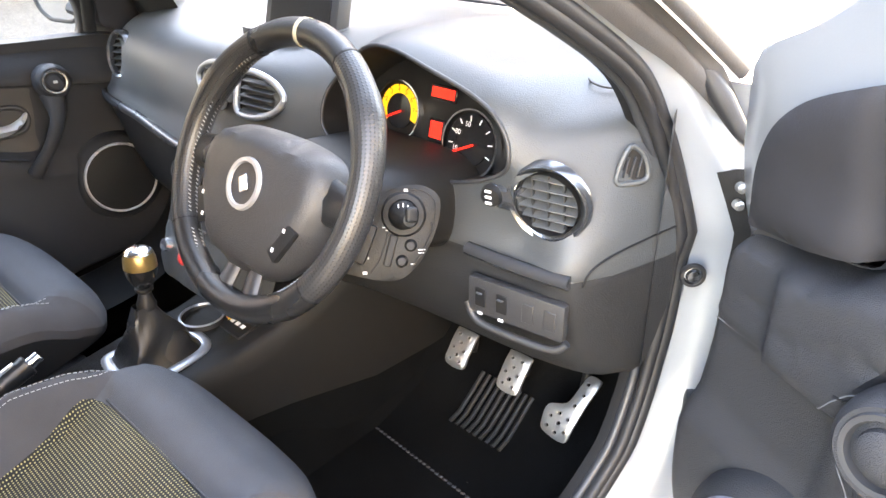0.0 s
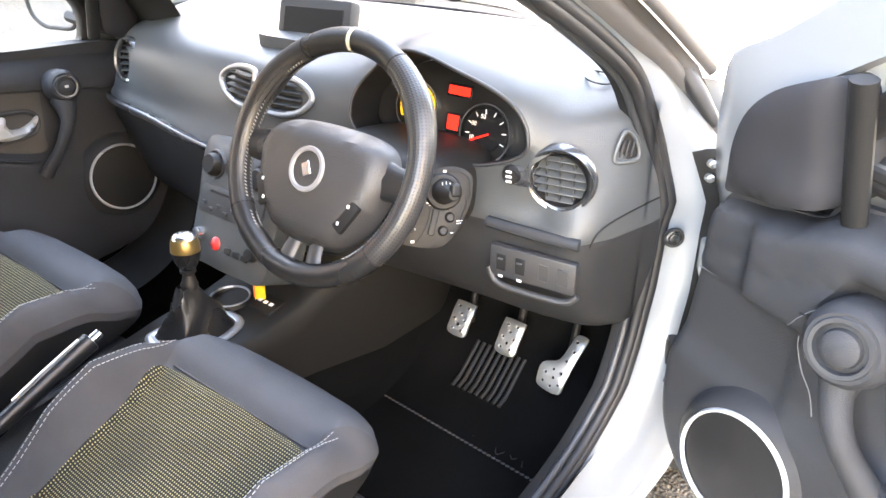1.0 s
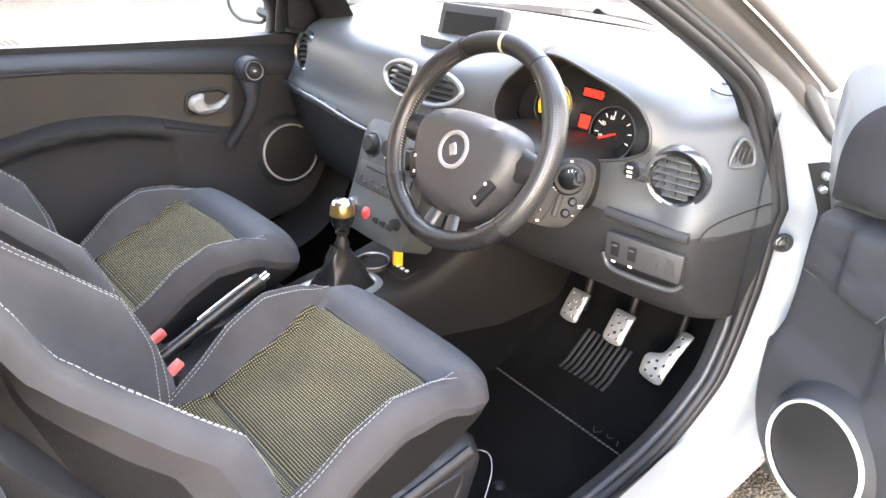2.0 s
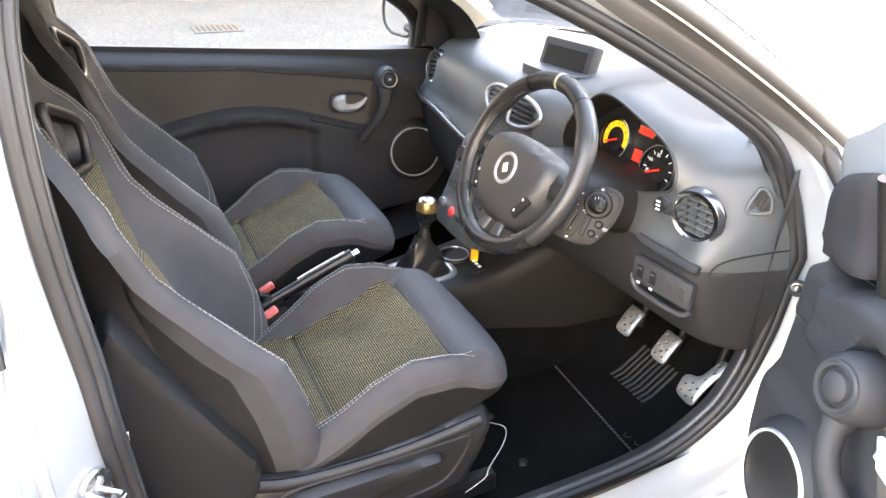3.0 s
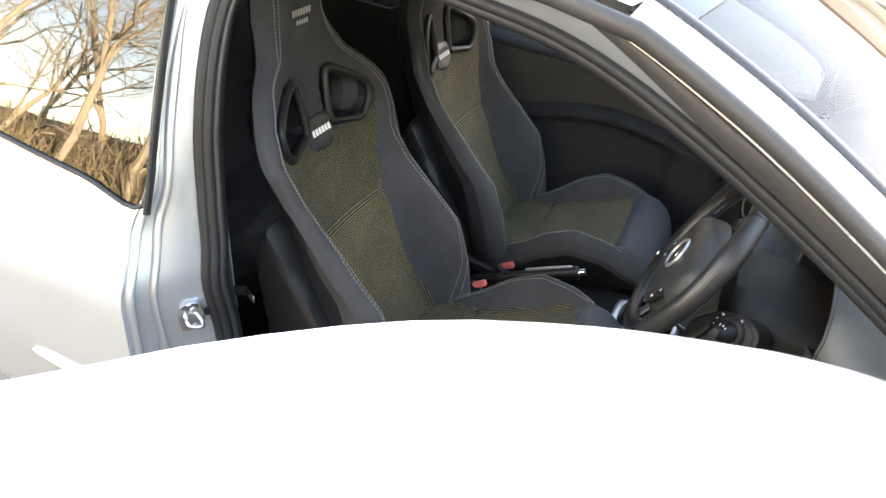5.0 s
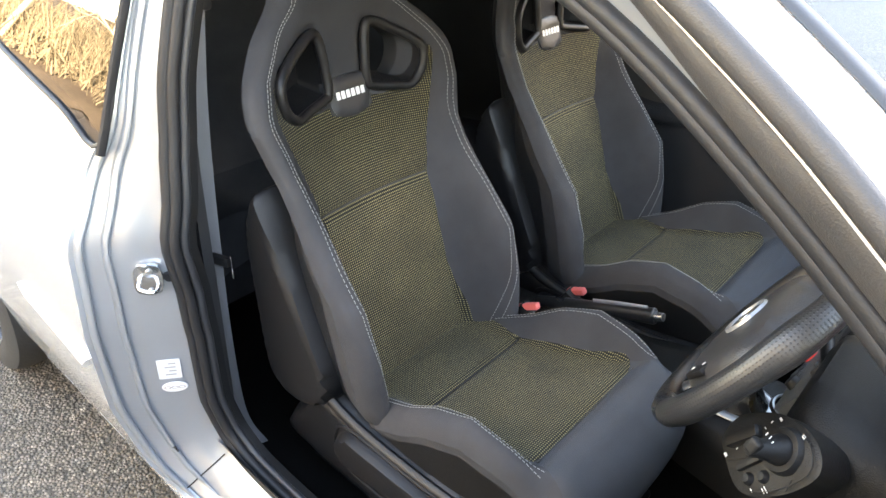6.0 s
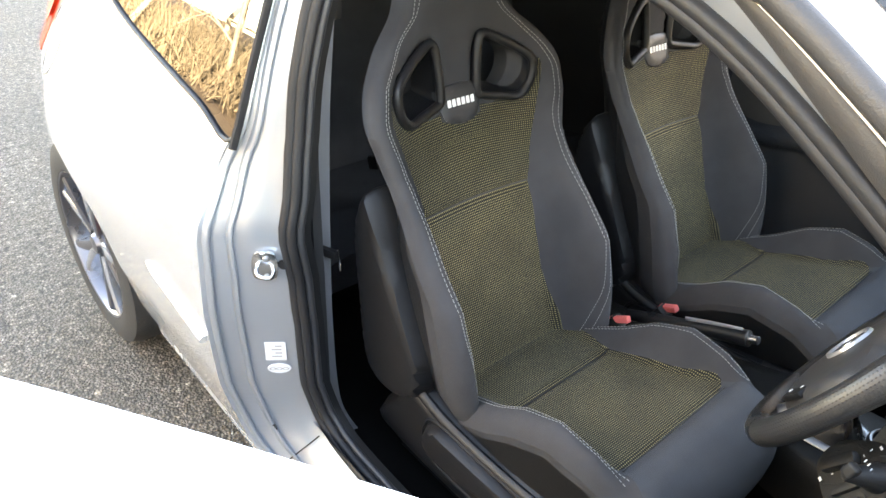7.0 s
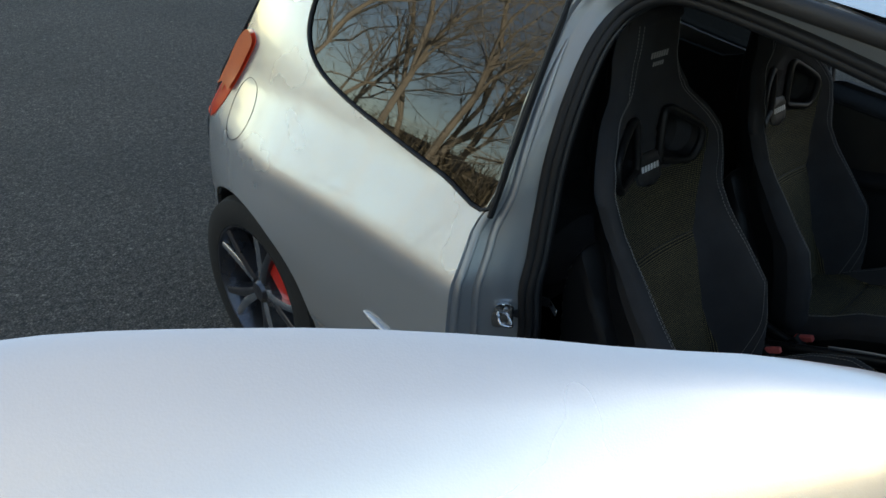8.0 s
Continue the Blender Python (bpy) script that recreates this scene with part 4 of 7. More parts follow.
    # double rows of pale stitching
    def stitch(path2, parent, fn, name="stitching"):
        P = catmull(path2, 14)
        verts, faces = [], []
        L = np.concatenate([[0], np.cumsum(np.linalg.norm(np.diff(P, axis=0), axis=1))])
        for a in np.arange(0.0, L[-1] - 0.006, 0.0075):
            q = np.array([[np.interp(a + d, L, P[:, i]) for i in (0, 1)] for d in (0, 0.0025, 0.005)])
            v, f = tube(fn(q), 0.00065, 5, False, 1.0, (0, 0.3, 1))
            k = len(verts)
            verts += list(v)
            faces += [tuple(i + k for i in t) for t in f]
        tagged(put(name, data(name, verts, faces, THREAD), parent), "pale double stitching", kind="stuff")

    def on_back(q):
        return np.stack([q[:, 0], front(q) + 0.0012, q[:, 1]], 1)
    for sx in (1, -1):
        for off in (0.0, 0.009):
            ln = [(0.172, 0.47), (0.203, 0.58), (0.217, 0.68), (0.217, 0.76), (0.209, 0.84), (0.214, 0.92), (0.229, 0.985), (0.215, 1.045), (0.165, 1.10), (0.112, 1.15), (0.088, 1.22), (0.08, 1.30)]
            stitch([(sx * (x - off), z) for x, z in ln], s, on_back)

    # cushion: a relief seen from above
    right = [(0.175, 0.245), (0.205, 0.30), (0.225, 0.42), (0.232, 0.56), (0.222, 0.68), (0.205, 0.765), (0.16, 0.797), (0.08, 0.808)]
    out2 = catmull(right + [(-x, y) for x, y in right[::-1]], 7, True)
    ins2 = [(0.150, 0.255), (0.150, 0.42), (0.160, 0.56), (0.172, 0.655)]
    bound2 = catmull(ins2 + [(0.09, 0.668), (0.0, 0.672), (-0.09, 0.668)] + [(-x, y) for x, y in ins2[::-1]], 5, True)
    padl = catmull([(0.168, 0.650), (0.18, 0.70), (0.20, 0.775)], 5)
    seam2 = [(x, 0.415) for x in np.linspace(-0.149, 0.149, 14)]
    v2, f2 = fill(out2, (), [np.vstack([bound2, bound2[:1]]), padl, padl * np.array((-1, 1)), seam2, within(out2, 0.005), within(out2, 0.014)], 0.014)

    def top(p):
        x, y = np.abs(p[:, 0]), p[:, 1]
        z = np.interp(y, (0.24, 0.30, 0.42, 0.55, 0.67, 0.73, 0.80), (0.470, 0.466, 0.492, 0.535, 0.576, 0.578, 0.545))
        w = np.interp(y, (0.245, 0.42, 0.56, 0.70, 0.78), (0.19, 0.225, 0.232, 0.222, 0.20))
        wi = np.interp(y, (0.25, 0.5, 0.66), (0.135, 0.14, 0.165))
        b = np.interp(y, (0.24, 0.32, 0.40, 0.48, 0.56, 0.64, 0.72, 0.80), (0.0, 0.010, 0.042, 0.078, 0.090, 0.056, 0.005, 0.0))
        z = z + b * smooth(wi, wi + 0.7 * (w - wi), x)
        z -= 0.008 * np.exp(-((y - 0.415) / 0.007) ** 2) * (x < 0.15)
        z -= 0.008 * np.exp(-((y - 0.668) / 0.007) ** 2) * (x < 0.17)
        z += 0.016 * smooth(0.668, 0.70, y) * smooth(0.205, 0.175, x)
        d = np.clip(gap(p, out2) / 0.05, 0, 1)
        return z - 0.055 * (1 - np.sqrt(1 - (1 - d) ** 2))
    zt = top(v2)
    A = np.stack([v2[:, 0], v2[:, 1], zt], 1)
    c = v2[f2].mean(1)
    inner = inside(c, bound2)
    pad = ~inner & (c[:, 1] > 0.655) & (np.abs(c[:, 0]) < np.interp(c[:, 1], (0.65, 0.70, 0.775), (0.168, 0.18, 0.20)))
    for nm, sel, m, lb in (("cushion_insert", inner, INSERT, "yellow-flecked black mesh insert"), ("thigh_pad", pad, PADCLOTH, "smooth dark grey front pad")):
        used, inv = np.unique(f2[sel], return_inverse=True)
        put(nm, data(nm, A[used], inv.reshape(-1, 3), m, True, v2[used] * 1.03, 70), s, lb)
    for yy_, half in ((0.415, 0.148), (0.670, 0.160)):
        q = np.array([(x, yy_) for x in np.linspace(-half, half, 30)])
        bar("cushion_seam", np.stack([q[:, 0], q[:, 1], top(q) + 0.0010], 1), 0.0020, RUBBER, s, "dark seam across the cushion", sides=6)
    B = np.stack([v2[:, 0] * 0.94, v2[:, 1], np.minimum(zt - 0.02, np.interp(v2[:, 1], (0.25, 0.6, 0.80), (0.395, 0.452, 0.487)))], 1)
    v, f = shell(v2, f2, A, B)
    n = len(A)
    D = B - A
    D = D / np.maximum(np.linalg.norm(D, axis=1), 1e-6)[:, None] * np.minimum(np.linalg.norm(D, axis=1) * 0.8, 0.020)[:, None]
    side = [(q[0], q[1]) for q in f[2 * len(f2):]]
    v = np.concatenate([A, A + D, B])
    put("cushion_cover", data("cushion_cover", v[:2 * n], [tuple(t) for t in f2[~inner & ~pad]] + [(b, a, a + n, b + n) for a, b in side], CLOTH, True, None, 75), s, "dark grey cloth side bolsters")
    put("cushion_pan", data("cushion_pan", v, [(b + n, a + n, a + 2 * n, b + 2 * n) for a, b in side] + [(t[2] + 2 * n, t[1] + 2 * n, t[0] + 2 * n) for t in f2], BLACK, True, None, 50), s, "black pan under the cushion")

    def on_top(q):
        return np.stack([q[:, 0], q[:, 1], top(q) + 0.0012], 1)
    for sx in (1, -1):
        for off in (0.0, 0.009):
            stitch([(sx * (x - off), y) for x, y in [(0.172, 0.29), (0.192, 0.40), (0.203, 0.52), (0.203, 0.62), (0.196, 0.70)]], s, on_top)
    # base with its side covers, lever and rails
    for sx in (1, -1):
        prof = catmull([(0.10, 0.27), (0.16, 0.40), (0.21, 0.46), (0.36, 0.435), (0.52, 0.445), (0.68, 0.46), (0.735, 0.44), (0.70, 0.33), (0.64, 0.27), (0.4, 0.25)], 5, True)
        p2, pf = fill(prof, (), (), 0.014)
        e = np.clip(gap(p2, prof) / 0.03, 0, 1)
        xx = 0.205 + 0.035 * np.sqrt(1 - (1 - e) ** 2)
        v, f = shell(p2, pf, np.stack([sx * xx, p2[:, 0], p2[:, 1]], 1), np.stack([sx * 0.18 + 0 * xx, p2[:, 0], p2[:, 1]], 1))
        cover = put("side_cover", data("side_cover", v, f, SEATPLASTIC), s, "black plastic seat base cover")
        lv = catmull([(0.27, 0.375), (0.30, 0.415), (0.40, 0.42), (0.52, 0.415), (0.60, 0.41), (0.605, 0.385), (0.5, 0.36), (0.36, 0.33), (0.29, 0.335)], 4, True)
        l2, lf = fill(lv, (), (), 0.010)
        e = np.clip(gap(l2, lv) / 0.014, 0, 1)
        xx = 0.243 + 0.018 * np.sqrt(1 - (1 - e) ** 2)
        v, f = shell(l2, lf, np.stack([sx * xx, l2[:, 0], l2[:, 1]], 1), np.stack([sx * 0.23 + 0 * xx, l2[:, 0], l2[:, 1]], 1))
        put("height_lever", data("height_lever", v, f, SEATPLASTIC), cover)
        lg = catmull([(0.150, 0.492), (0.20, 0.470), (0.30, 0.437), (0.42, 0.428), (0.56, 0.432), (0.70, 0.452)], 6)
        v, f = tube(np.stack([np.full(len(lg), sx * 0.232), lg[:, 0], lg[:, 1]], 1), 0.013, 10, False, 0.8, (1, 0, 0))
        put("cover_ledge", data("cover_ledge", v, f, SEATPLASTIC), cover, "smooth raised ledge")
        pk = catmull([(0.265, 0.385), (0.30, 0.425), (0.45, 0.425), (0.64, 0.428), (0.675, 0.42), (0.65, 0.36), (0.60, 0.318), (0.45, 0.305), (0.31, 0.305), (0.27, 0.335)], 5, True)
        v, f = tube(np.stack([np.full(len(pk), sx * 0.2405), pk[:, 0], pk[:, 1]], 1), 0.0035, 8, True, 1.0, (1, 0, 0))
        put("recess_edge", data("recess_edge", v, f, SEATPLASTIC), cover)
        # recliner cover beside the backrest
        rc = catmull([(0.075, 0.845), (0.105, 0.83), (0.16, 0.72), (0.235, 0.60), (0.275, 0.52), (0.26, 0.44), (0.17, 0.40), (0.09, 0.44), (0.06, 0.60), (0.045, 0.76)], 5, True)
        r2, rf = fill(rc, (), (), 0.013)
        e = np.clip(gap(r2, rc) / 0.018, 0, 1)
        xx = 0.222 + 0.034 * np.sqrt(1 - (1 - e) ** 2)
        v, f = shell(r2, rf, np.stack([sx * xx, r2[:, 0] - 0.02, r2[:, 1]], 1), np.stack([sx * 0.18 + 0 * xx, r2[:, 0] - 0.02, r2[:, 1]], 1))
        put("recliner_cover", data("recliner_cover", v, f, SEATPLASTIC), s, "black plastic recliner cover")
        part("seat_rail", block((0.035, 0.62, 0.05), 0.006, 1, pose(sx * 0.19, 0.46, 0.225)), BLACK, s)
    part("seat_base", block((0.38, 0.46, 0.16), 0.03, 2, pose(0, 0.46, 0.33)), BLACK, s)
    return s


SEAT_R, SEAT_L = 0.340, -0.325
driver_seat = seat("car_seat", "dark grey sports seat with yellow-flecked mesh by the open door", (SEAT_R, 0, 0))
passenger_seat = copy_thing(driver_seat, pose(SEAT_L, 0.012, 0))
tagged(passenger_seat, "dark grey sports seat with yellow-flecked mesh, by the closed door")

# rear bench
def bench():
    b = thing("rear_bench", (0, -0.55, 0), "black cloth rear bench seat in shade", "car seat")
    rows = []
    for x in np.linspace(-0.62, 0.62, 25):
        k = 0.02 * math.cos(x * 5 * math.pi)
        rows.append([(x, y, z) for y, z in ((0.30, 0.36), (0.32, 0.46 + k), (0.22, 0.53 + k), (0.0, 0.49 + k), (-0.06, 0.50), (-0.12 + k, 0.75), (-0.20 + k, 0.98), (-0.28, 1.0), (-0.32, 0.90))])
    v, f = loft(rows)
    put("bench_cushion", data("bench_cushion", v, f, CLOTH), b)
    for x in (-0.33, 0.33):
        part("head_restraint", block((0.24, 0.09, 0.14), 0.035, 3, pose(x, -0.25, 1.06, -8)), CLOTH, b)
    for x in (0.12, 0.40):
        bk = part("rear_buckle", block((0.022, 0.05, 0.04), 0.005, 2, pose(x, 0.02, 0.53, 20)), BLACK, b)
        part("buckle_button", block((0.016, 0.012, 0.012), 0.002, 1, pose(x, 0.045, 0.555, 20)), PINKRED, bk)
    return b


bench()

# ---- doors ----
HINGE = (0.8535, 1.3297)
DOOR_OPEN = 62.56
WIN = catmull([(0.030, 0.972), (0.018, 1.10), (0.017, 1.25), (0.036, 1.333), (0.10, 1.367), (0.25, 1.369), (0.45, 1.341), (0.65, 1.291), (0.85, 1.196), (1.00, 1.104),
               (1.085, 1.03), (1.10, 0.985), (1.05, 0.966), (0.80, 0.960), (0.45, 0.962), (0.15, 0.968)], 5, True)

WIN_PASSENGER = catmull([(0.030, 0.950), (0.018, 1.10), (0.018, 1.24), (0.040, 1.315), (0.10, 1.345), (0.25, 1.347), (0.45, 1.320), (0.65, 1.272), (0.85, 1.180), (1.02, 1.095),
                         (1.115, 1.02), (1.140, 0.94), (1.125, 0.892), (1.05, 0.884), (0.80, 0.896), (0.45, 0.920), (0.15, 0.944)], 5, True)


def door_low(Q):
    """The door's frame keeps a little lower than the roof along the pillar."""
    return 0.008 * np.exp(-((Q[:, 0] - 0.80) / 0.18) ** 2) * (Q[:, 1] > 1.0)


def door_rise(Q):
    """The top of the door's frame, against the opening's line."""
    return np.interp(Q[:, 0], (0.0, 0.12, 0.3, 0.5, 0.7, 0.9), (-0.001, -0.005, 0.001, 0.007, 0.004, 0.005)) * np.clip((Q[:, 1] - 1.15) / 0.15, 0, 1)


def frame_x(Q):
    """The window frame bows a little against the body's side."""
    return np.interp(Q[:, 0], (0.0, 0.12, 0.3, 0.5, 0.7, 0.9), (0.0018, 0.0024, -0.0017, -0.0022, -0.0012, -0.001)) * np.clip((Q[:, 1] - 1.15) / 0.15, 0, 1)


def arm_z(y):
    """Height of the arm rest's upper edge, which steps down ahead."""
    return np.interp(y, (0.0, 0.51, 0.70, 0.76, 0.93, 1.1), (0.800, 0.756, 0.722, 0.690, 0.648, 0.635))


def far_arm_z(y):
    """Height of the passenger's arm rest, which bows up at the middle."""
    return np.interp(y, (0.10, 0.279, 0.33, 0.40, 0.477, 0.56, 0.625, 0.726, 0.923, 1.1), (0.700, 0.731, 0.745, 0.758, 0.764, 0.760, 0.750, 0.723, 0.661, 0.635))


def far_panel_x(p):
    """The passenger door's relief: a plain shoulder, an arm rest and a pocket below it."""
    y, z = p[:, 0], p[:, 1]
    sill = np.interp(y, (0.0, 0.15, 0.55, 0.81, 0.95, 1.10, 1.26), (0.990, 0.978, 0.946, 0.928, 0.918, 0.912, 0.888))
    joint = np.interp(y, (0.09, 0.18, 0.525, 0.76, 0.995, 1.25), (0.922, 0.915, 0.890, 0.856, 0.818, 0.775))
    x = 0.712 - 0.004 * smooth(joint - 0.003, joint + 0.003, z)
    x += 0.068 * np.clip((z - joint) / (sill - joint), 0, 1.05) ** 1.7
    arm = far_arm_z(y)
    fwd = smooth(1.02, 0.84, y)
    x -= 0.034 * smooth(arm + 0.012, arm - 0.012, z) * fwd
    x += 0.024 * smooth(arm - 0.030, arm - 0.050, z) * smooth(0.76, 0.71, y)
    x -= 0.020 * smooth(0.66, 0.60, z) * (1 - fwd)
    x += 0.015 * smooth(0.40, 0.30, z)
    return x


def panel_x(p):
    """The driver's door relief: how far it stands from the car's middle."""
    y, z = p[:, 0], p[:, 1]
    sill = np.interp(y, (0.0, 1.04, 1.12, 1.26), (0.999, 0.942, 0.912, 0.890))
    x = np.full(len(p), 0.712)
    ahead = smooth(1.0, 1.06, y)
    low = (sill - 0.085) * (1 - ahead) + 0.755 * ahead
    x -= 0.030 * smooth(low, low + 0.03, z) * smooth(1.178, 1.146, y)
    seam = np.interp(y, (1.07, 1.12, 1.24), (0.776, 0.767, 0.765))
    x += 0.006 * smooth(seam + 0.003, seam - 0.003, z) * smooth(1.066, 1.074, y)
    x += 0.085 * smooth(sill - 0.040, sill + 0.004, z) ** 2
    arm = arm_z(y)
    fwd = smooth(1.02, 0.84, y)
    x -= 0.052 * smooth(arm + 0.012, arm - 0.012, z) * fwd
    x += 0.030 * smooth(0.66, 0.63, z) * fwd * smooth(0.42, 0.50, y)
    x -= 0.020 * smooth(0.66, 0.60, z) * (1 - fwd)
    x += 0.015 * smooth(0.40, 0.30, z)
    x += 0.005 * np.exp(-((z - (sill - 0.088)) / 0.004) ** 2)
    return x


def door(name, label, sgn, origin, turn):
    d = thing(name, (origin[0], origin[1], 0), label, "car door")
    d.rotation_euler = (0, 0, radians(turn))
    win, relief, arm_at = (WIN, panel_x, arm_z) if sgn > 0 else (WIN_PASSENGER, far_panel_x, far_arm_z)

    def L(P):
        P = np.array(P, float)
        return np.stack([sgn * P[:, 0] - origin[0], P[:, 1] - origin[1], P[:, 2]], 1)

    def on(q, inset=0.0):
        q = np.array(q, float)
        return L(np.stack([side_x(q[:, 0], q[:, 1]) + frame_x(q) - inset, q[:, 0], q[:, 1]], 1))
    edge = OPEN + OPEN_N * (edge_d(OPEN) + 0.003 - door_low(OPEN))[:, None]
    edge[:, 1] += door_rise(edge)
    nose = 0.024 * np.exp(-((edge[:, 0] - 1.262) ** 2 + (edge[:, 1] - 1.055) ** 2) / 0.055 ** 2) * (sgn > 0)
    edge = edge + OPEN_N * nose[:, None]
    rims = [edge - OPEN_N * w for w in (0.003, 0.008, 0.015)]
    v2, f2 = fill(edge, [win], [np.vstack([r, r[:1]]) for r in rims], 0.04)
    turn_in = 0.009 * (1 - np.sqrt(1 - (1 - np.clip(gap(v2, edge) / 0.015, 0, 1)) ** 2))
    v, f = shell(v2, f2, on(v2, turn_in), on(v2, 0.016))
    put("door_skin", data("door_skin", v, f, PAINT, True, None, 50), d, "silver outer door skin")

    def rg(dd, inset):
        q = OPEN + OPEN_N * np.broadcast_to(dd, (len(OPEN),))[:, None]
        q[:, 1] += door_rise(q)
        q = q + OPEN_N * (nose * np.clip(np.broadcast_to(dd, (len(OPEN),)) / 0.069, 0, 1))[:, None]
        return L(np.stack([side_x(q[:, 0], q[:, 1]) + frame_x(q) - inset, q[:, 0], q[:, 1]], 1))
    e = edge_d(OPEN) + 0.003 - door_low(OPEN)
    k = np.clip(depth(OPEN) - 0.045, 0.0, 0.09)
    v, f = loft([rg(e, 0.012), rg(e - 0.003, 0.020), rg(e * 0.55, 0.024 + 0.2 * k), rg(0.004, 0.030 + 0.45 * k), rg(-0.010, 0.031 + 0.65 * k), rg(-0.014, 0.016 + 0.65 * k)], False, True)
    put("door_frame", data("door_frame", v, f, DIM_JAMB, True, None, 60), d, "silver inner door frame")
    # window: rubber bands on both faces, and the pane
    for a, b in ((-0.003, 0.006), (0.032, 0.026)):
        cen = win.mean(0)
        T = np.roll(win, -1, 0) - np.roll(win, 1, 0)
        T /= np.linalg.norm(T, axis=1)[:, None]
        N = np.stack([-T[:, 1], T[:, 0]], 1)
        rows = [on(win + N * w, i) for w, i in ((0.016, a + 0.004 if a < 0 else a), (0.013, a - 0.003 if a < 0 else a + 0.004), (0.002, a - 0.004 if a < 0 else a + 0.005), (-0.004, a - 0.001 if a < 0 else a + 0.002), (-0.008, a - 0.003 if a < 0 else a + 0.004), (-0.018, a if a < 0 else a), (-0.022, b), (-0.022, 0.017))]
        v, f = loft(rows, False, True)
        put("window_rubber", data("window_rubber", v, f, RUBBER), d, "black rubber round the door window")
    g2, gf = fill(win + (win.mean(0) - win) * 0.012, (), (), 0.06)
    pane = put("window_pane", data("window_pane", on(g2, 0.016), gf, GLASS), d, "clear door glass, wound up")
    pane.visible_shadow = False
    # inner trim panel
    po = [(0.075, 0.50), (0.055, 0.70), (0.045, 0.87), (0.040, 0.960), (0.045, 0.990), (0.08, 0.995), (0.30, 0.983), (0.60, 0.966), (0.90, 0.950), (1.07, 0.936), (1.105, 0.905), (1.18, 0.893), (1.245, 0.884), (1.266, 0.86), (1.272, 0.78),
          (1.281, 0.68), (1.290, 0.57), (1.275, 0.46), (1.21, 0.38), (1.09, 0.345), (0.97, 0.33), (0.75, 0.32), (0.45, 0.32), (0.22, 0.325), (0.125, 0.36)]
    if sgn < 0:
        po[3:13] = [(0.040, 0.935), (0.045, 0.968), (0.08, 0.982), (0.15, 0.978), (0.55, 0.946), (0.81, 0.928), (0.95, 0.918), (1.10, 0.911), (1.18, 0.903), (1.245, 0.884)]
    po = catmull(po, 5, True)
    SPK = (1.085, 0.522) if sgn > 0 else (1.090, 0.566)
    clothline = catmull([(0.30, 0.925), (0.53, 0.892), (0.76, 0.856), (0.93, 0.828), (0.945, 0.80), (0.92, 0.72), (0.885, 0.672), (0.76, 0.702), (0.70, 0.732), (0.51, 0.766), (0.30, 0.784), (0.10, 0.80), (0.085, 0.88), (0.09, 0.948)], 5, True)
    if sgn < 0:
        clothline = catmull([(0.30, 0.906), (0.53, 0.890), (0.76, 0.856), (0.93, 0.828), (0.945, 0.80), (0.935, 0.72), (0.915, 0.675), (0.726, 0.735), (0.625, 0.762), (0.477, 0.776), (0.33, 0.757), (0.20, 0.733), (0.10, 0.76), (0.085, 0.88), (0.09, 0.918)], 5, True)
        clothline = np.minimum(clothline, np.stack([clothline[:, 0], np.interp(clothline[:, 0], (0.09, 0.18, 0.525, 0.76, 0.995), (0.918, 0.911, 0.886, 0.852, 0.814))], 1))
    T = np.roll(po, -1, 0) - np.roll(po, 1, 0)
    T /= np.linalg.norm(T, axis=1)[:, None]
    inw = np.stack([-T[:, 1], T[:, 0]], 1)
    if not inside(po[:1] + inw[:1] * 0.004, po)[0]:
        inw = -inw
    rims = [po + inw * w for w in (0.006, 0.013, 0.021)]
    v2, f2 = fill(po, (), [np.vstack([clothline, clothline[:1]])] + [np.vstack([r, r[:1]]) for r in rims], 0.012)
    X = relief(v2)
    X = X + 0.035 * (1 - np.clip(gap(v2, po) / 0.02, 0, 1)) ** 2 * (v2[:, 1] < 0.92)
    A = L(np.stack([X, v2[:, 0], v2[:, 1]], 1))
    B = L(np.stack([np.full(len(v2), 0.800) - 0.05 * (v2[:, 1] > 0.86), v2[:, 0], v2[:, 1]], 1))
    c = v2[f2].mean(1)
    inn = inside(c, clothline)
    used, inv = np.unique(f2[inn], return_inverse=True)
    put("cloth_panel", data("cloth_panel", A[used], inv.reshape(-1, 3), DOORCLOTH), d, "dark cloth door inlay")
    v, f = shell(v2, f2, A, B)
    keep = [q for i, q in enumerate(f) if i >= len(f2) or not inn[i]]
    put("trim_panel", data("trim_panel", v, keep, DOORTRIM, True, None, 50), d, "dark grained plastic door trim")
    for ln in [] if sgn < 0 else ([(1.258, 0.764), (1.20, 0.764), (1.12, 0.767), (1.074, 0.776), (1.055, 0.80), (1.035, 0.822), (1.00, 0.835)], [(1.074, 0.776), (1.068, 0.745), (1.052, 0.71), (1.032, 0.685), (1.02, 0.655)]):
        q = catmull(ln, 8)
        v, f = tube(L(np.stack([relief(q) - 0.0004, q[:, 0], q[:, 1]], 1)), 0.0007, 6, False, 1.0, (1, 0, 0))
        put("panel_seam", data("panel_seam", v, f, SEAMGREY), d, "thin pale seam line")
    # dark joint between the upper trim and the cloth
    q = catmull([(0.09, 0.952), (0.30, 0.928), (0.53, 0.895), (0.76, 0.859), (0.955, 0.827), (1.055, 0.806)], 6)
    if sgn < 0:
        q = catmull([(0.06, 0.925), (0.18, 0.915), (0.35, 0.904), (0.525, 0.890), (0.76, 0.856), (0.995, 0.818), (1.24, 0.777)], 6)
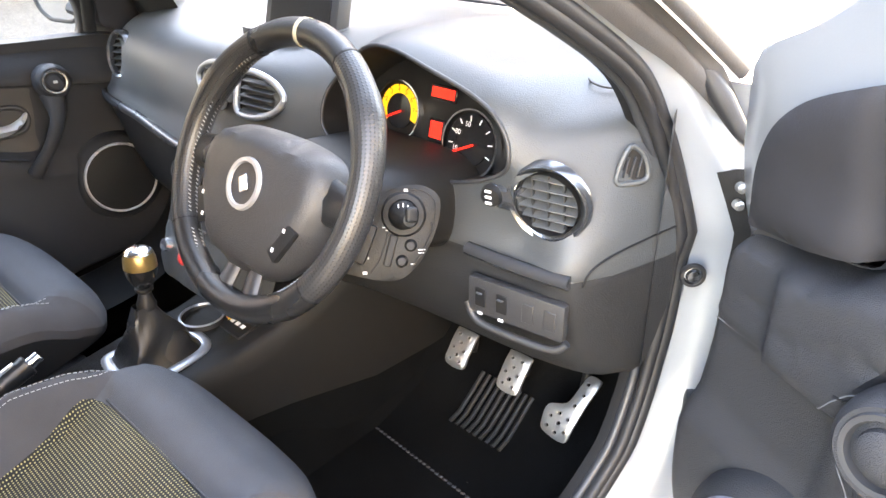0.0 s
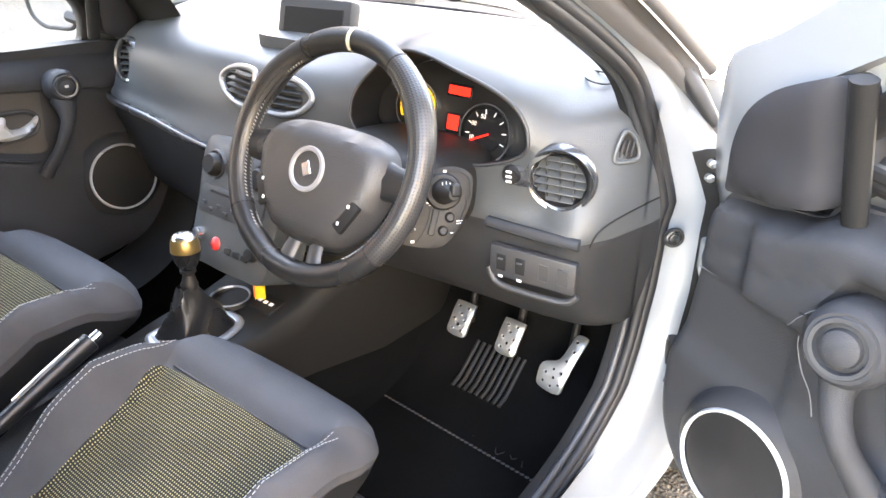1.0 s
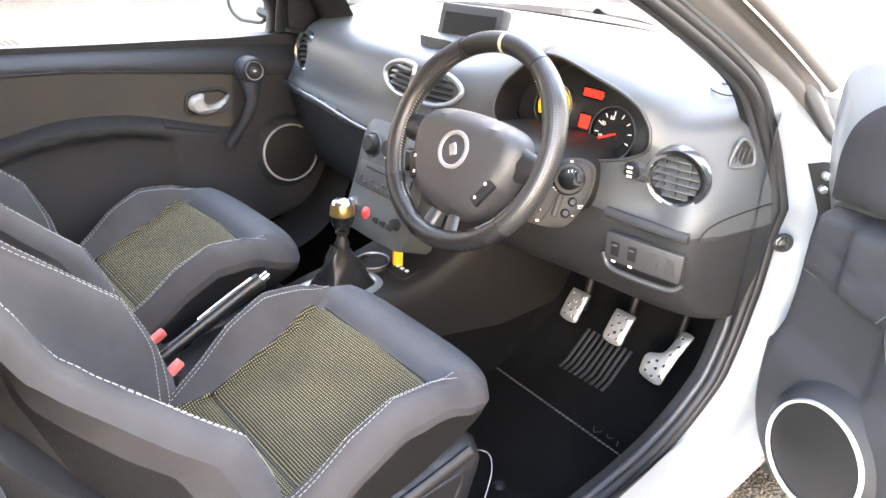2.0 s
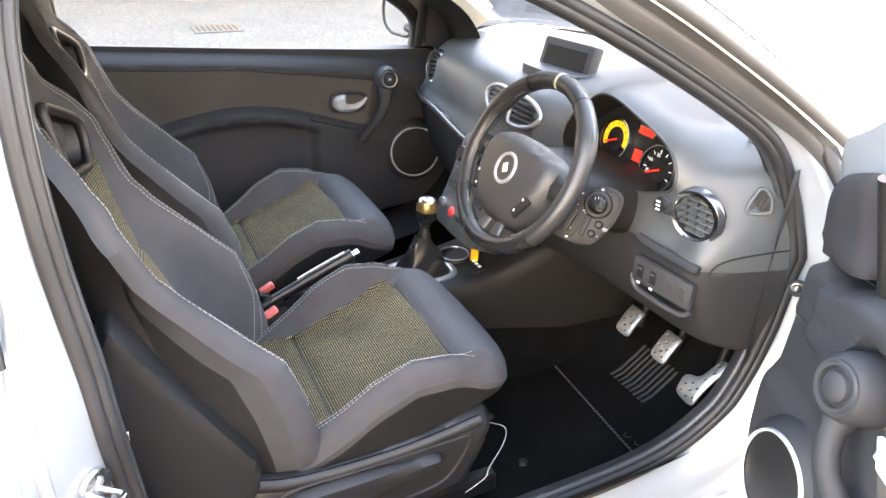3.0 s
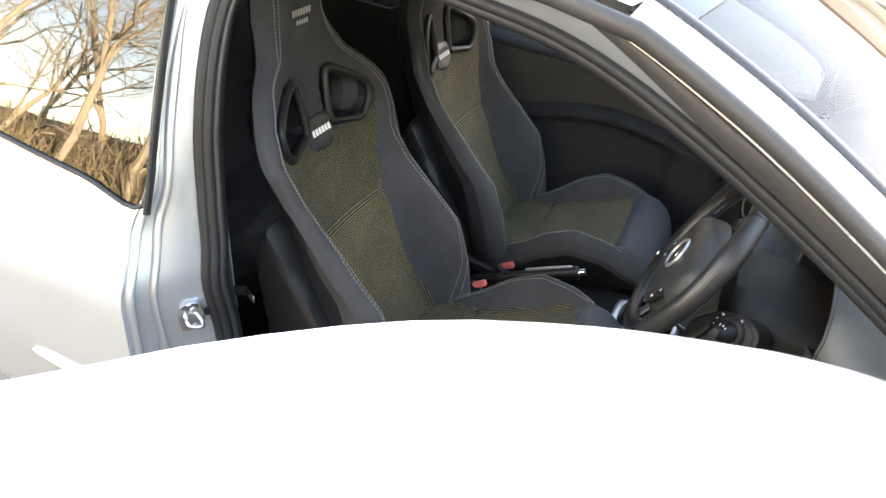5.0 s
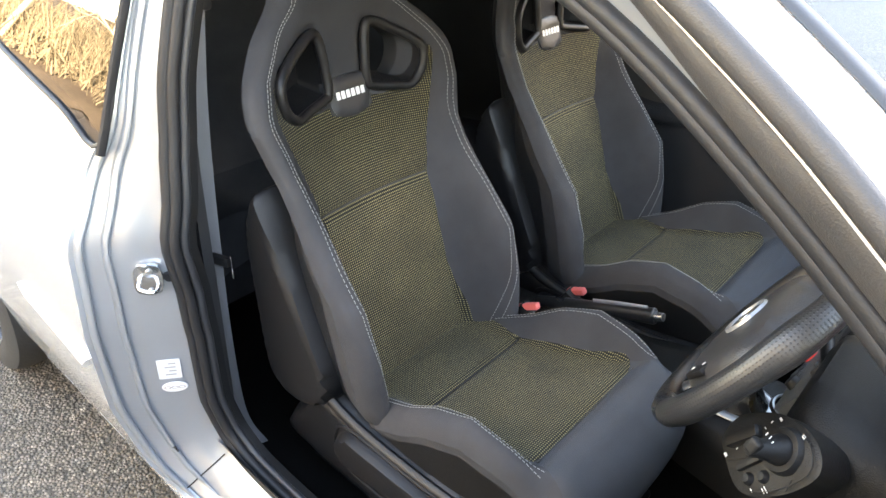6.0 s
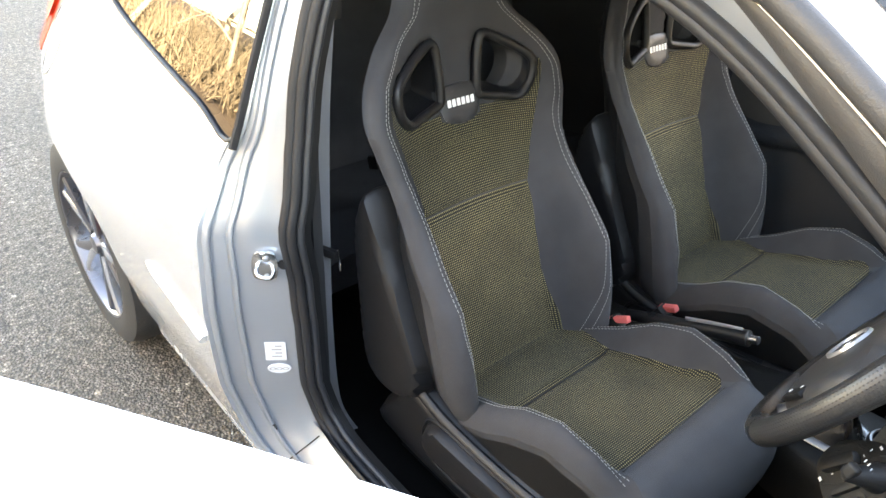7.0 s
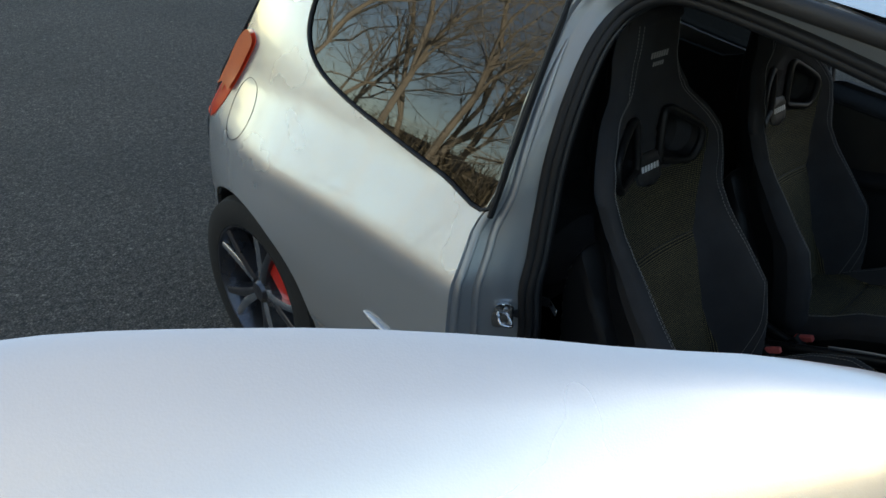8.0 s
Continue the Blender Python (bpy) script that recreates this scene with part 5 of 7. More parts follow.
    v, f = tube(L(np.stack([relief(q) - 0.0003, q[:, 0], q[:, 1]], 1)), 0.0016 if sgn > 0 else 0.0022, 6, False, 1.0, (1, 0, 0))
    put("trim_joint", data("trim_joint", v, f, BLACK), d, "dark joint along the upper door trim")
    # mirror sail trim with a rounded rear edge, and the window channel behind it
    sl = catmull([(1.075, 0.935), (1.066, 0.97), (1.064, 1.05), (1.066, 1.085), (1.078, 1.098), (1.10, 1.092), (1.16, 1.064), (1.205, 1.025), (1.232, 0.975), (1.246, 0.92), (1.249, 0.893), (1.22, 0.896), (1.15, 0.912)], 4, True)
    if sgn < 0:
        sl = np.stack([1.25 - 0.60 * (1.25 - sl[:, 0]), sl[:, 1]], 1)
    s2, sf = fill(sl, (), (), 0.02)
    ee = np.clip(gap(s2, sl) / 0.008, 0, 1)
    xx = 0.727 - 0.009 * np.sqrt(1 - (1 - ee) ** 2) - 0.30 * np.clip(s2[:, 1] - 0.90, 0, None) + 0.035 * smooth(1.105, 1.062, s2[:, 0]) ** 2 * (sgn > 0) - 0.02 * smooth(1.24, 1.12, s2[:, 0]) * smooth(1.0, 0.90, s2[:, 1])
    v, f = shell(s2, sf, L(np.stack([xx, s2[:, 0], s2[:, 1]], 1)), L(np.stack([xx + 0.055, s2[:, 0], s2[:, 1]], 1)))
    put("mirror_sail", data("mirror_sail", v, f, SAILTRIM, True, None, 50), d, "smooth dark plastic trim behind the mirror")
    P = np.array([(0.722 - 0.30 * (z - 0.93), 1.046 if sgn > 0 else 1.121, z) for z in np.linspace(0.925, 1.105, 6)])
    v, f = tube(L(P), 0.016, 10, False, 0.8, (1, 0, 0))
    put("window_channel", data("window_channel", v, f, BLACK), d, "black rubber channel of the door window")

    def place(at, normal):
        p = L([at])[0]
        return facing(p, (sgn * normal[0], normal[1], normal[2]))
    # speaker with a bright ring
    sx = 0.668
    m = place((sx, SPK[0], SPK[1]), (-1, -0.12, 0.10)) @ Matrix.Diagonal((0.86, 0.86, 1, 1))
    spk = part("speaker_grille", lathe([(0.0001, 0.004), (0.05, 0.003), (0.098, 0.0), (0.10, -0.03)], 48, m), BLACK, d, "round black speaker grille")
    part("speaker_ring", lathe([(0.098, 0.002), (0.1000, 0.007), (0.1030, 0.007), (0.1050, 0.002), (0.108, -0.02)], 56, m), RINGSILVER, spk, "thin bright ring")
    v, f = loft([[m @ Vector((r * math.cos(a), r * math.sin(a), h)) for a in np.arange(48) * 2 * math.pi / 48] for r, h in ((0.106, 0.001), (0.114, -0.004), (0.130, -0.02), (0.142, -0.06))], False, True)
    put("speaker_surround", data("speaker_surround", v, f, DOORTRIM), spk)
    # boss with the control knob, and the strut below
    m = place((0.660, 0.974, 0.814), (-1, -0.22, 0.20))
    if sgn < 0:   # the passenger's control is a smaller window switch
        m = place((0.664, 0.990, 0.836), (-1, -0.15, 0.15)) @ Matrix.Diagonal((0.74, 0.74, 0.8, 1))
    boss = part("control_boss", lathe([(0.030, 0.008), (0.034, 0.013), (0.042, 0.014), (0.047, 0.008), (0.051, 0.0), (0.054, -0.018), (0.055, -0.06)], 40, m), DOORTRIM, d, "round boss on the door trim")
    part("control_ring", lathe([(0.029, 0.008), (0.031, 0.017), (0.036, 0.0175), (0.038, 0.013)], 36, m), TRIM if sgn > 0 else DARKCHROME, boss)
    part("control_knob", lathe([(0.0001, 0.022), (0.016, 0.022), (0.022, 0.018), (0.024, 0.011), (0.031, 0.008)], 30, m), DOORTRIM, boss, "black mirror-control knob")
    if sgn < 0:
        part("switch_mark", block((0.012, 0.008, 0.002), 0.0006, 1, m @ pose(0, 0, 0.0225)), PALEPRINT, boss, "pale mark on the window switch")
    P = catmull([(0.680, 0.985, 0.80) if sgn < 0 else (0.690, 0.982, 0.785), (0.652, 0.972, 0.755) if sgn < 0 else (0.664, 0.970, 0.745), (0.655, 0.945, 0.70), (0.668, 0.915, 0.655), (0.68, 0.90, 0.63)], 6)
    r = np.interp(np.linspace(0, 1, len(P)), (0, 0.25, 0.6, 1), (0.034, 0.020, 0.017, 0.022) if sgn > 0 else (0.030, 0.016, 0.013, 0.018))
    v, f = tube(L(P), r, 14, False, 1.0, (1, 0, 0))
    put("pull_strut", data("pull_strut", v, f, DOORTRIM), d, "curved pull strut on the door trim")
    # inner handle in its cup
    hm = (0.708, 0.862, 0.757)
    cup = catmull([(hm[1] - 0.062, hm[2]), (hm[1] - 0.05, hm[2] + 0.030), (hm[1], hm[2] + 0.034), (hm[1] + 0.05, hm[2] + 0.026), (hm[1] + 0.066, hm[2]), (hm[1] + 0.05, hm[2] - 0.028), (hm[1], hm[2] - 0.034), (hm[1] - 0.05, hm[2] - 0.03)], 5, True)
    cxs = relief(cup) - 0.002
    v, f = tube(L(np.stack([cxs, cup[:, 0], cup[:, 1]], 1)), 0.0055, 10, True, 1.0, (1, 0, 0))
    cupo = put("handle_cup", data("handle_cup", v, f, TRIM), d, "dark rim of the handle cup")
    c2, cf = fill(cup, (), (), 0.015)
    dd = np.clip(gap(c2, cup) / 0.02, 0, 1)
    put("handle_recess", data("handle_recess", L(np.stack([relief(c2) - 0.0015 + 0.004 * dd, c2[:, 0], c2[:, 1]], 1)), cf, BLACK), cupo)
    hp = catmull([(-0.058, 0.0), (-0.050, 0.020), (-0.030, 0.028), (-0.012, 0.026), (-0.014, 0.008), (-0.004, -0.006), (0.020, -0.008), (0.046, 0.002), (0.062, 0.014), (0.058, 0.000), (0.040, -0.018), (0.010, -0.029), (-0.030, -0.027), (-0.050, -0.016)], 4, True) + np.array(hm[1:])
    h2, hf = fill(hp, (), (), 0.01)
    dd = np.clip(gap(h2, hp) / 0.010, 0, 1)
    xx = 0.697 - 0.011 * np.sqrt(1 - (1 - dd) ** 2)
    v, f = shell(h2, hf, L(np.stack([xx, h2[:, 0], h2[:, 1]], 1)), L(np.stack([xx + 0.012, h2[:, 0], h2[:, 1]], 1)))
    put("inner_handle", data("inner_handle", v, f, HANDLE), cupo, "satin chrome inner door handle")
    # crease strip along the arm rest
    q = np.array([(y, float(arm_at(y)) - 0.004) for y in np.linspace(0.20 if sgn > 0 else 0.72, 0.90, 24)])
    v, f = tube(L(np.stack([relief(q) - 0.004, q[:, 0], q[:, 1]], 1)), 0.010 if sgn > 0 else 0.007, 10, False, 0.6, (0, 0, 1))
    put("pull_lip", data("pull_lip", v, f, DOORTRIM), d)
    # door mirror
    mc = (0.965, 1.165, 0.985) if sgn > 0 else (0.960, 1.178, 0.985)
    bm = bmesh.new()
    bmesh.ops.create_uvsphere(bm, u_segments=28, v_segments=18, radius=1.0)
    for vert in bm.verts:
        x, y, z = vert.co
        k = lambda t: math.copysign(abs(t) ** 0.72, t)
        vert.co = (k(x) * 0.105, max(k(y), -0.35) * 0.105, k(z) * 0.075)
    bm.transform(Matrix.Translation(tuple(L([mc])[0])) @ pose(0, 0, 0, 0, 0, -8 * sgn))
    mir = part("door_mirror", bm, PAINT, d, "silver door mirror")
    g = catmull([(-0.088, -0.05), (-0.09, 0.045), (0.0, 0.062), (0.088, 0.045), (0.09, -0.03), (0.05, -0.06), (0.0, -0.064)], 5, True)
    g2, gf = fill(g, (), (), 0.03)
    mm = Matrix.Translation(tuple(L([mc])[0])) @ pose(0, -0.0385, 0.0, 0, 0, -8 * sgn)
    put("mirror_glass", data("mirror_glass", [mm @ Vector((sgn * a, 0, b)) for a, b in g2], gf, MIRROR), mir, "mirror glass")
    v, f = tube([mm @ Vector((sgn * a, 0, b)) for a, b in g * 1.03], 0.006, 8, True, 1.0, (0, 1, 0))
    put("mirror_rim", data("mirror_rim", v, f, BLACK), mir)
    P = catmull([(0.79, 1.19, 0.965), (0.84, 1.185, 0.95), (0.90, 1.17, 0.955)], 5)
    v, f = tube(L(P), np.linspace(0.05, 0.035, len(P)), 12, False, 0.6, (0, 0, 1))
    put("mirror_foot", data("mirror_foot", v, f, BLACK), mir)
    return d


door("driver_door", "silver driver's door standing open, dark trim inside", 1, HINGE, DOOR_OPEN)
door("passenger_door", "closed passenger door with dark cloth and plastic trim", -1, (0, 0), 0)

# ---- linings that close the cabin ----
lining = thing("cabin_lining", (0, 0, 0), "black lining of the rear cabin sides and pillars", "lining")
for s in (1, -1):
    o = [(0.035, 0.35), (0.02, 0.9), (0.0, 1.05), (-0.02, 1.30), (0.05, 1.40), (-0.06, 1.42), (-0.10, 1.05), (-0.30, 0.98), (-0.75, 1.02), (-0.80, 0.6), (-0.6, 0.3)]
    o2, of = fill(o, (), (), 0.05)
    x = np.minimum(side_x(o2[:, 0], o2[:, 1]) - 0.115, 0.66)
    v, f = shell(o2, of, np.stack([s * x, o2[:, 0], o2[:, 1]], 1), np.stack([s * (x + 0.02), o2[:, 0], o2[:, 1]], 1))
    put("rear_side_panel", data("rear_side_panel", v, f, CABIN), lining)
    o = [(-0.70, 1.02), (-0.80, 1.10), (-0.86, 1.25), (-0.82, 1.40), (-0.60, 1.43), (0.0, 1.43), (0.0, 1.395), (-0.60, 1.39), (-0.755, 1.30), (-0.785, 1.20), (-0.74, 1.08)]
    o2, of = fill(o, (), (), 0.05)
    x = side_x(o2[:, 0], o2[:, 1]) - 0.055
    put("rear_pillar_lining", data("rear_pillar_lining", np.stack([s * x, o2[:, 0], o2[:, 1]], 1), of, CABIN), lining)
for s in (1, -1):
    rows = [[(s * x, y, z) for z in np.linspace(0.18, 0.98, 9)] for y, x in ((1.235, 0.735), (1.27, 0.722), (1.34, 0.715), (1.45, 0.71), (1.60, 0.69))]
    v, f = loft(rows)
    put("kick_panel", data("kick_panel", v, f, DASH2), lining, "dark footwell side panel")
bm = block((1.30, 0.45, 0.012), 0.004, 1, pose(0, -0.98, 0.93))
part("parcel_shelf", bm, CABIN, lining)

# ---- wire and pillar end piece ----
wr = thing("loose_wire", (0.53, 0.75, 0.17), "thin pale wire hanging under the driver's seat", "wire")
bar("wire", catmull([(-0.073, -0.003, 0.172), (-0.04, 0.03, 0.18), (-0.006, 0.045, 0.187), (0.03, 0.02, 0.182), (0.060, -0.03, 0.158), (0.074, -0.047, 0.148), (0.07, -0.09, 0.12)], 6) + np.array((-0.0, 0, 0)), 0.0008, GREYPRINT, wr)
P = catmull([(0.722, 1.258, 1.052), (0.741, 1.282, 1.033), (0.765, 1.292, 0.998), (0.786, 1.298, 0.968), (0.806, 1.299, 0.944)], 6)
bar("pillar_end_piece", P, np.interp(np.linspace(0, 1, len(P)), (0, 0.2, 0.55, 0.85, 1), (0.010, 0.013, 0.0165, 0.012, 0.006)), RUBBER, car, "black plastic end piece of the pillar trim", flat=0.9)

# ---- seat belt by the driver's seat ----
sb = thing("seat_belt", (0.60, 0.02, 0.2), "dark grey seat belt hanging beside the driver's seat", "seat belt")
P = catmull([(0.600, -0.030, 1.17), (0.622, -0.020, 1.0), (0.634, -0.010, 0.85), (0.640, -0.004, 0.71), (0.642, 0.0, 0.5), (0.640, 0.02, 0.30), (0.62, 0.06, 0.22)], 8)
rows = [[p + np.array((0.026 * (a - 0.5), -0.008 * (a - 0.5), 0)) - np.array((0.60, 0.02, 0.2)) for a in (0, 0.25, 0.5, 0.75, 1)] for p in P]
rows2 = [[p + np.array((0.0012, -0.0006, 0)) for p in r] for r in rows]
v, f = loft([r + r2[::-1] for r, r2 in zip(rows, rows2)], False, True)
put("webbing", data("webbing", v, f, BELT), sb)
tg = part("tongue", block((0.012, 0.055, 0.02), 0.004, 2, pose(0.042, -0.014, 0.505, 0, 0, 20)), BLACK, sb)
part("tongue_plate", block((0.003, 0.05, 0.018), 0.001, 1, pose(0.034, 0.021, 0.50, 0, 0, -30)), CHROME, tg)
part("upper_anchor", block((0.02, 0.07, 0.04), 0.008, 2, pose(0.003, -0.048, 0.98)), BLACK, sb)

# ---- floor, footwell and mat ----
rows = []
for x in np.linspace(-0.74, 0.74, 31):
    tun = 0.20 * smooth(0.17, 0.10, abs(x))
    edge = 0.18 * smooth(0.66, 0.73, abs(x))
    rows.append([(x, y, z + max(tun, edge) * (1 if z < 0.5 else 0)) for y, z in ((-0.6, 0.24), (0.0, 0.17), (0.6, 0.160), (1.0, 0.160), (1.18, 0.165), (1.30, 0.20), (1.42, 0.30), (1.52, 0.45), (1.56, 0.62), (1.56, 0.85))])
v, f = loft(rows)
tagged(put("floor", data("floor", v, f, CARPET), None, "black carpet of the car's floor and footwells"), category="floor", kind="structure")
fm = thing("floor_mat", (0.39, 0.9, 0.165), "black carpet driver's mat with a ribbed rubber heel pad", "floor mat")
rows = []
for u in np.linspace(0, 1, 15):
    rows.append([(-0.235 + 0.47 * u, yy - 0.9, zz - 0.165) for yy, zz in ((0.60, 0.166), (0.61, 0.178), (0.8, 0.176), (1.0, 0.176), (1.18, 0.181), (1.30, 0.216), (1.38, 0.275), (1.385, 0.262))])
v, f = loft(rows)
put("mat_carpet", data("mat_carpet", v, f, CARPET), fm)
for i in range(9):
    x = -0.068 + 0.0165 * i
    P = [(x - 0.01, yy - 0.9, zz - 0.165 + 0.006) for yy, zz in ((1.27, 0.208), (1.30, 0.216), (1.34, 0.245), (1.38, 0.275))]
    bar("heel_rib", P, 0.0048, MATRUB, fm, flat=0.8)
for i in range(36):
    x = -0.222 + 0.444 * (i + 0.5) / 36
    part("edge_stitch", block((0.0095, 0.0055, 0.005), 0.0018, 1, pose(x, 0.263 - 0.047 * x, 0.0155, 0, 0, 15)), STITCHBLACK, fm)
# worn embroidered script along the stitched line, too faint to read
script = [(-0.12 + 0.30 * k / 60, 0.322 - 0.045 * k / 60 + 0.009 * math.sin(k * 0.9) + 0.007 * math.sin(k * 0.37), 0.0168) for k in range(61)]
bar("embroidery", catmull(script, 3), 0.0013, MATRUB, fm, "dark embroidered squiggle", sides=6)
for x, y in ((0.297, 0.893), (0.476, 0.886)):
    part("mat_stud", lathe([(0.0001, 0.008), (0.009, 0.007), (0.014, 0.0)], 18, pose(x - 0.39, y - 0.9, 0.012)), BLACK, fm)

# ---- dashboard ----
DX = (-0.745, -0.69, -0.45, -0.20, 0.0, 0.20, 0.33, 0.45, 0.54, 0.575, 0.60, 0.69, 0.745)
DP = [
    [(1.52, .975), (1.46, .97), (1.42, .955), (1.36, .93), (1.32, .90), (1.29, .86), (1.27, .81), (1.26, .79), (1.26, .765), (1.26, .70), (1.28, .60), (1.30, .53), (1.38, .52)],
    [(1.52, .985), (1.42, .985), (1.32, .97), (1.22, .945), (1.17, .905), (1.15, .86), (1.13, .81), (1.115, .79), (1.115, .765), (1.13, .70), (1.16, .60), (1.20, .53), (1.34, .52)],
    [(1.62, .99), (1.45, .995), (1.30, .985), (1.18, .96), (1.12, .92), (1.10, .86), (1.095, .81), (1.083, .782), (1.083, .757), (1.10, .70), (1.12, .60), (1.16, .53), (1.34, .52)],
    [(1.66, .99), (1.47, .995), (1.30, .985), (1.16, .96), (1.115, .92), (1.09, .87), (1.075, .82), (1.055, .775), (1.052, .75), (1.06, .70), (1.08, .60), (1.12, .53), (1.34, .52)],
    [(1.67, .99), (1.48, .995), (1.30, .99), (1.15, .968), (1.10, .945), (1.080, .90), (1.065, .84), (1.045, .79), (1.04, .75), (1.04, .70), (1.05, .62), (1.08, .565), (1.34, .55)],
    [(1.65, .995), (1.45, 1.01), (1.28, 1.01), (1.15, .985), (1.10, .945), (1.082, .89), (1.07, .83), (1.05, .782), (1.05, .757), (1.06, .70), (1.09, .62), (1.15, .565), (1.34, .55)],
    [(1.63, .995), (1.42, 1.03), (1.25, 1.048), (1.12, 1.042), (1.085, 1.000), (1.090, .90), (1.085, .83), (1.08, .782), (1.08, .757), (1.08, .70), (1.11, .62), (1.17, .565), (1.34, .55)],
    [(1.60, .995), (1.42, 1.018), (1.25, 1.030), (1.125, 1.022), (1.090, .980), (1.100, .90), (1.10, .83), (1.095, .782), (1.095, .757), (1.09, .70), (1.12, .62), (1.18, .565), (1.34, .55)],
    [(1.57, .992), (1.42, 1.008), (1.25, 1.012), (1.130, 1.000), (1.098, .960), (1.106, .89), (1.11, .82), (1.102, .782), (1.102, .757), (1.097, .70), (1.125, .62), (1.185, .565), (1.34, .55)],
    [(1.56, .991), (1.42, 1.001), (1.25, .997), (1.135, .982), (1.102, .945), (1.108, .88), (1.114, .815), (1.105, .782), (1.105, .757), (1.099, .70), (1.128, .62), (1.188, .565), (1.34, .55)],
    [(1.55, .99), (1.42, .992), (1.26, .980), (1.155, .960), (1.112, .925), (1.112, .868), (1.12, .81), (1.107, .782), (1.107, .757), (1.10, .70), (1.13, .62), (1.19, .565), (1.34, .55)],
    [(1.50, .985), (1.40, .985), (1.30, .972), (1.25, .95), (1.215, .915), (1.17, .86), (1.13, .81), (1.118, .782), (1.118, .757), (1.125, .70), (1.16, .62), (1.215, .566), (1.34, .55)],
    [(1.50, .975), (1.44, .97), (1.39, .955), (1.36, .93), (1.335, .90), (1.31, .86), (1.29, .81), (1.28, .782), (1.28, .757), (1.28, .70), (1.29, .62), (1.31, .566), (1.38, .55)],
]
DG = np.array([catmull(p, 8) for p in DP])
DGX = catmull([(x, 0) for x in DX], 10)[:, 0]
DGG = np.stack([catmull(DG[:, j], 10) for j in range(DG.shape[1])], 1)
SK = 0.06


def dash_at(q):
    """The dashboard's surface: q holds x and the place along the profile."""
    x, s = q[:, 0], np.clip(q[:, 1] / SK, 0, 12) * 8
    i = np.clip(np.interp(x, DGX, np.arange(len(DGX))), 0, len(DGX) - 1.001)
    j = np.clip(s, 0, DGG.shape[1] - 1.001)
    i0, j0 = i.astype(int), j.astype(int)
    a, b = (i - i0)[:, None], (j - j0)[:, None]
    g = DGG[i0, j0] * (1 - a) * (1 - b) + DGG[i0 + 1, j0] * a * (1 - b) + DGG[i0, j0 + 1] * (1 - a) * b + DGG[i0 + 1, j0 + 1] * a * b
    return np.stack([x, g[:, 0], g[:, 1]], 1)


dash = thing("dashboard", (0, 1.2, 0.55), "grey-black grained dashboard with round vents and lit dials", "dashboard")
D0 = np.array((0, 1.2, 0.55))
CL = catmull([(0.212, 4.6), (0.225, 3.8), (0.275, 3.4), (0.36, 3.28), (0.45, 3.33), (0.52, 3.45), (0.562, 3.7), (0.583, 4.2), (0.57, 4.75), (0.53, 5.2), (0.46, 5.55), (0.37, 5.6), (0.28, 5.5), (0.225, 5.1)], 5, True) * np.array((1, SK))
dom = [(x, 0.0) for x in np.linspace(-0.745, 0.745, 34)] + [(0.745, s) for s in np.linspace(0.02, 0.70, 22)] + [(x, 0.72) for x in np.linspace(0.745, -0.745, 34)] + [(-0.745, s) for s in np.linspace(0.70, 0.02, 22)]
split = [(x, 7.5 * SK) for x in np.linspace(-0.74, 0.74, 54)]
def disc(cx, cs, rx, rs):
    return np.array([(cx + rx * math.cos(q), cs + rs * math.sin(q)) for q in np.arange(28) * 2 * math.pi / 28])


HOLES = [CL, disc(0.631, 0.305, 0.045, 0.047), disc(-0.090, 0.290, 0.042, 0.026), disc(0.048, 0.290, 0.042, 0.026), disc(-0.602, 0.285, 0.022, 0.040)]
v2, f2 = fill(dom, HOLES, [split], 0.02)
A = dash_at(v2) - D0
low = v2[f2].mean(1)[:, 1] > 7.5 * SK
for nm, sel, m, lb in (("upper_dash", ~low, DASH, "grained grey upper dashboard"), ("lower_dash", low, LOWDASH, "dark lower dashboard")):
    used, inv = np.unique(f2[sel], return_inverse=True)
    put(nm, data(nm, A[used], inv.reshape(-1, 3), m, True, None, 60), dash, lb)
for x in (0.745, -0.745):
    e2, ef = fill([tuple(p[1:]) for p in dash_at(np.array([(x, s) for s in np.linspace(0, 0.72, 40)]))], (), (), 0.05)
    put("dash_end", data("dash_end", np.stack([np.full(len(e2), x), e2[:, 0], e2[:, 1]], 1) - D0, ef, DASH2), dash)

# satin strip along the dash
for x0, x1 in ((0.515, 0.683), (-0.69, -0.13)):
    q = np.array([(x, 7.45 * SK) for x in np.linspace(x0, x1, 14)])
    P = dash_at(q) - D0
    if x0 > 0:
        P = P[:1] + (P[-1:] - P[:1]) * np.linspace(0, 1, 14)[:, None] + np.array((0, -0.004, 0)) * np.sin(np.linspace(0, math.pi, 14))[:, None]
    bar("trim_strip", P + np.array((0, -0.003, 0.0)), 0.0105, DARKGLOSS, dash, "dark satin strip across the dashboard", flat=1.0, up=(0, 0, 1), sides=12)

# instrument cluster in its recess
rim3 = dash_at(CL)
cc = rim3.mean(0)
back_c = np.array((0.380, 1.180, 0.908))
inner = np.stack([back_c[0] + (rim3[:, 0] - cc[0]) * 0.95, back_c[1] + (rim3[:, 2] - cc[2]) * 0.25, back_c[2] + (rim3[:, 2] - cc[2]) * 0.86], 1)
clus = thing("instrument_cluster", tuple(back_c), "instrument cluster with yellow and black dials and red displays", "dials")
v, f = loft([rim3 - back_c, (rim3 * 0.8 + inner * 0.2) - back_c, inner - back_c], False, True)
put("cluster_shroud", data("cluster_shroud", v, f, BLACK), clus)
bar("cluster_lip", rim3 - back_c, 0.0032, DASH2, clus, closed=True, up=(0, 1, 0))
CN = (0, -1, 0.24)
i2 = (inner - back_c)[:, [0, 2]]
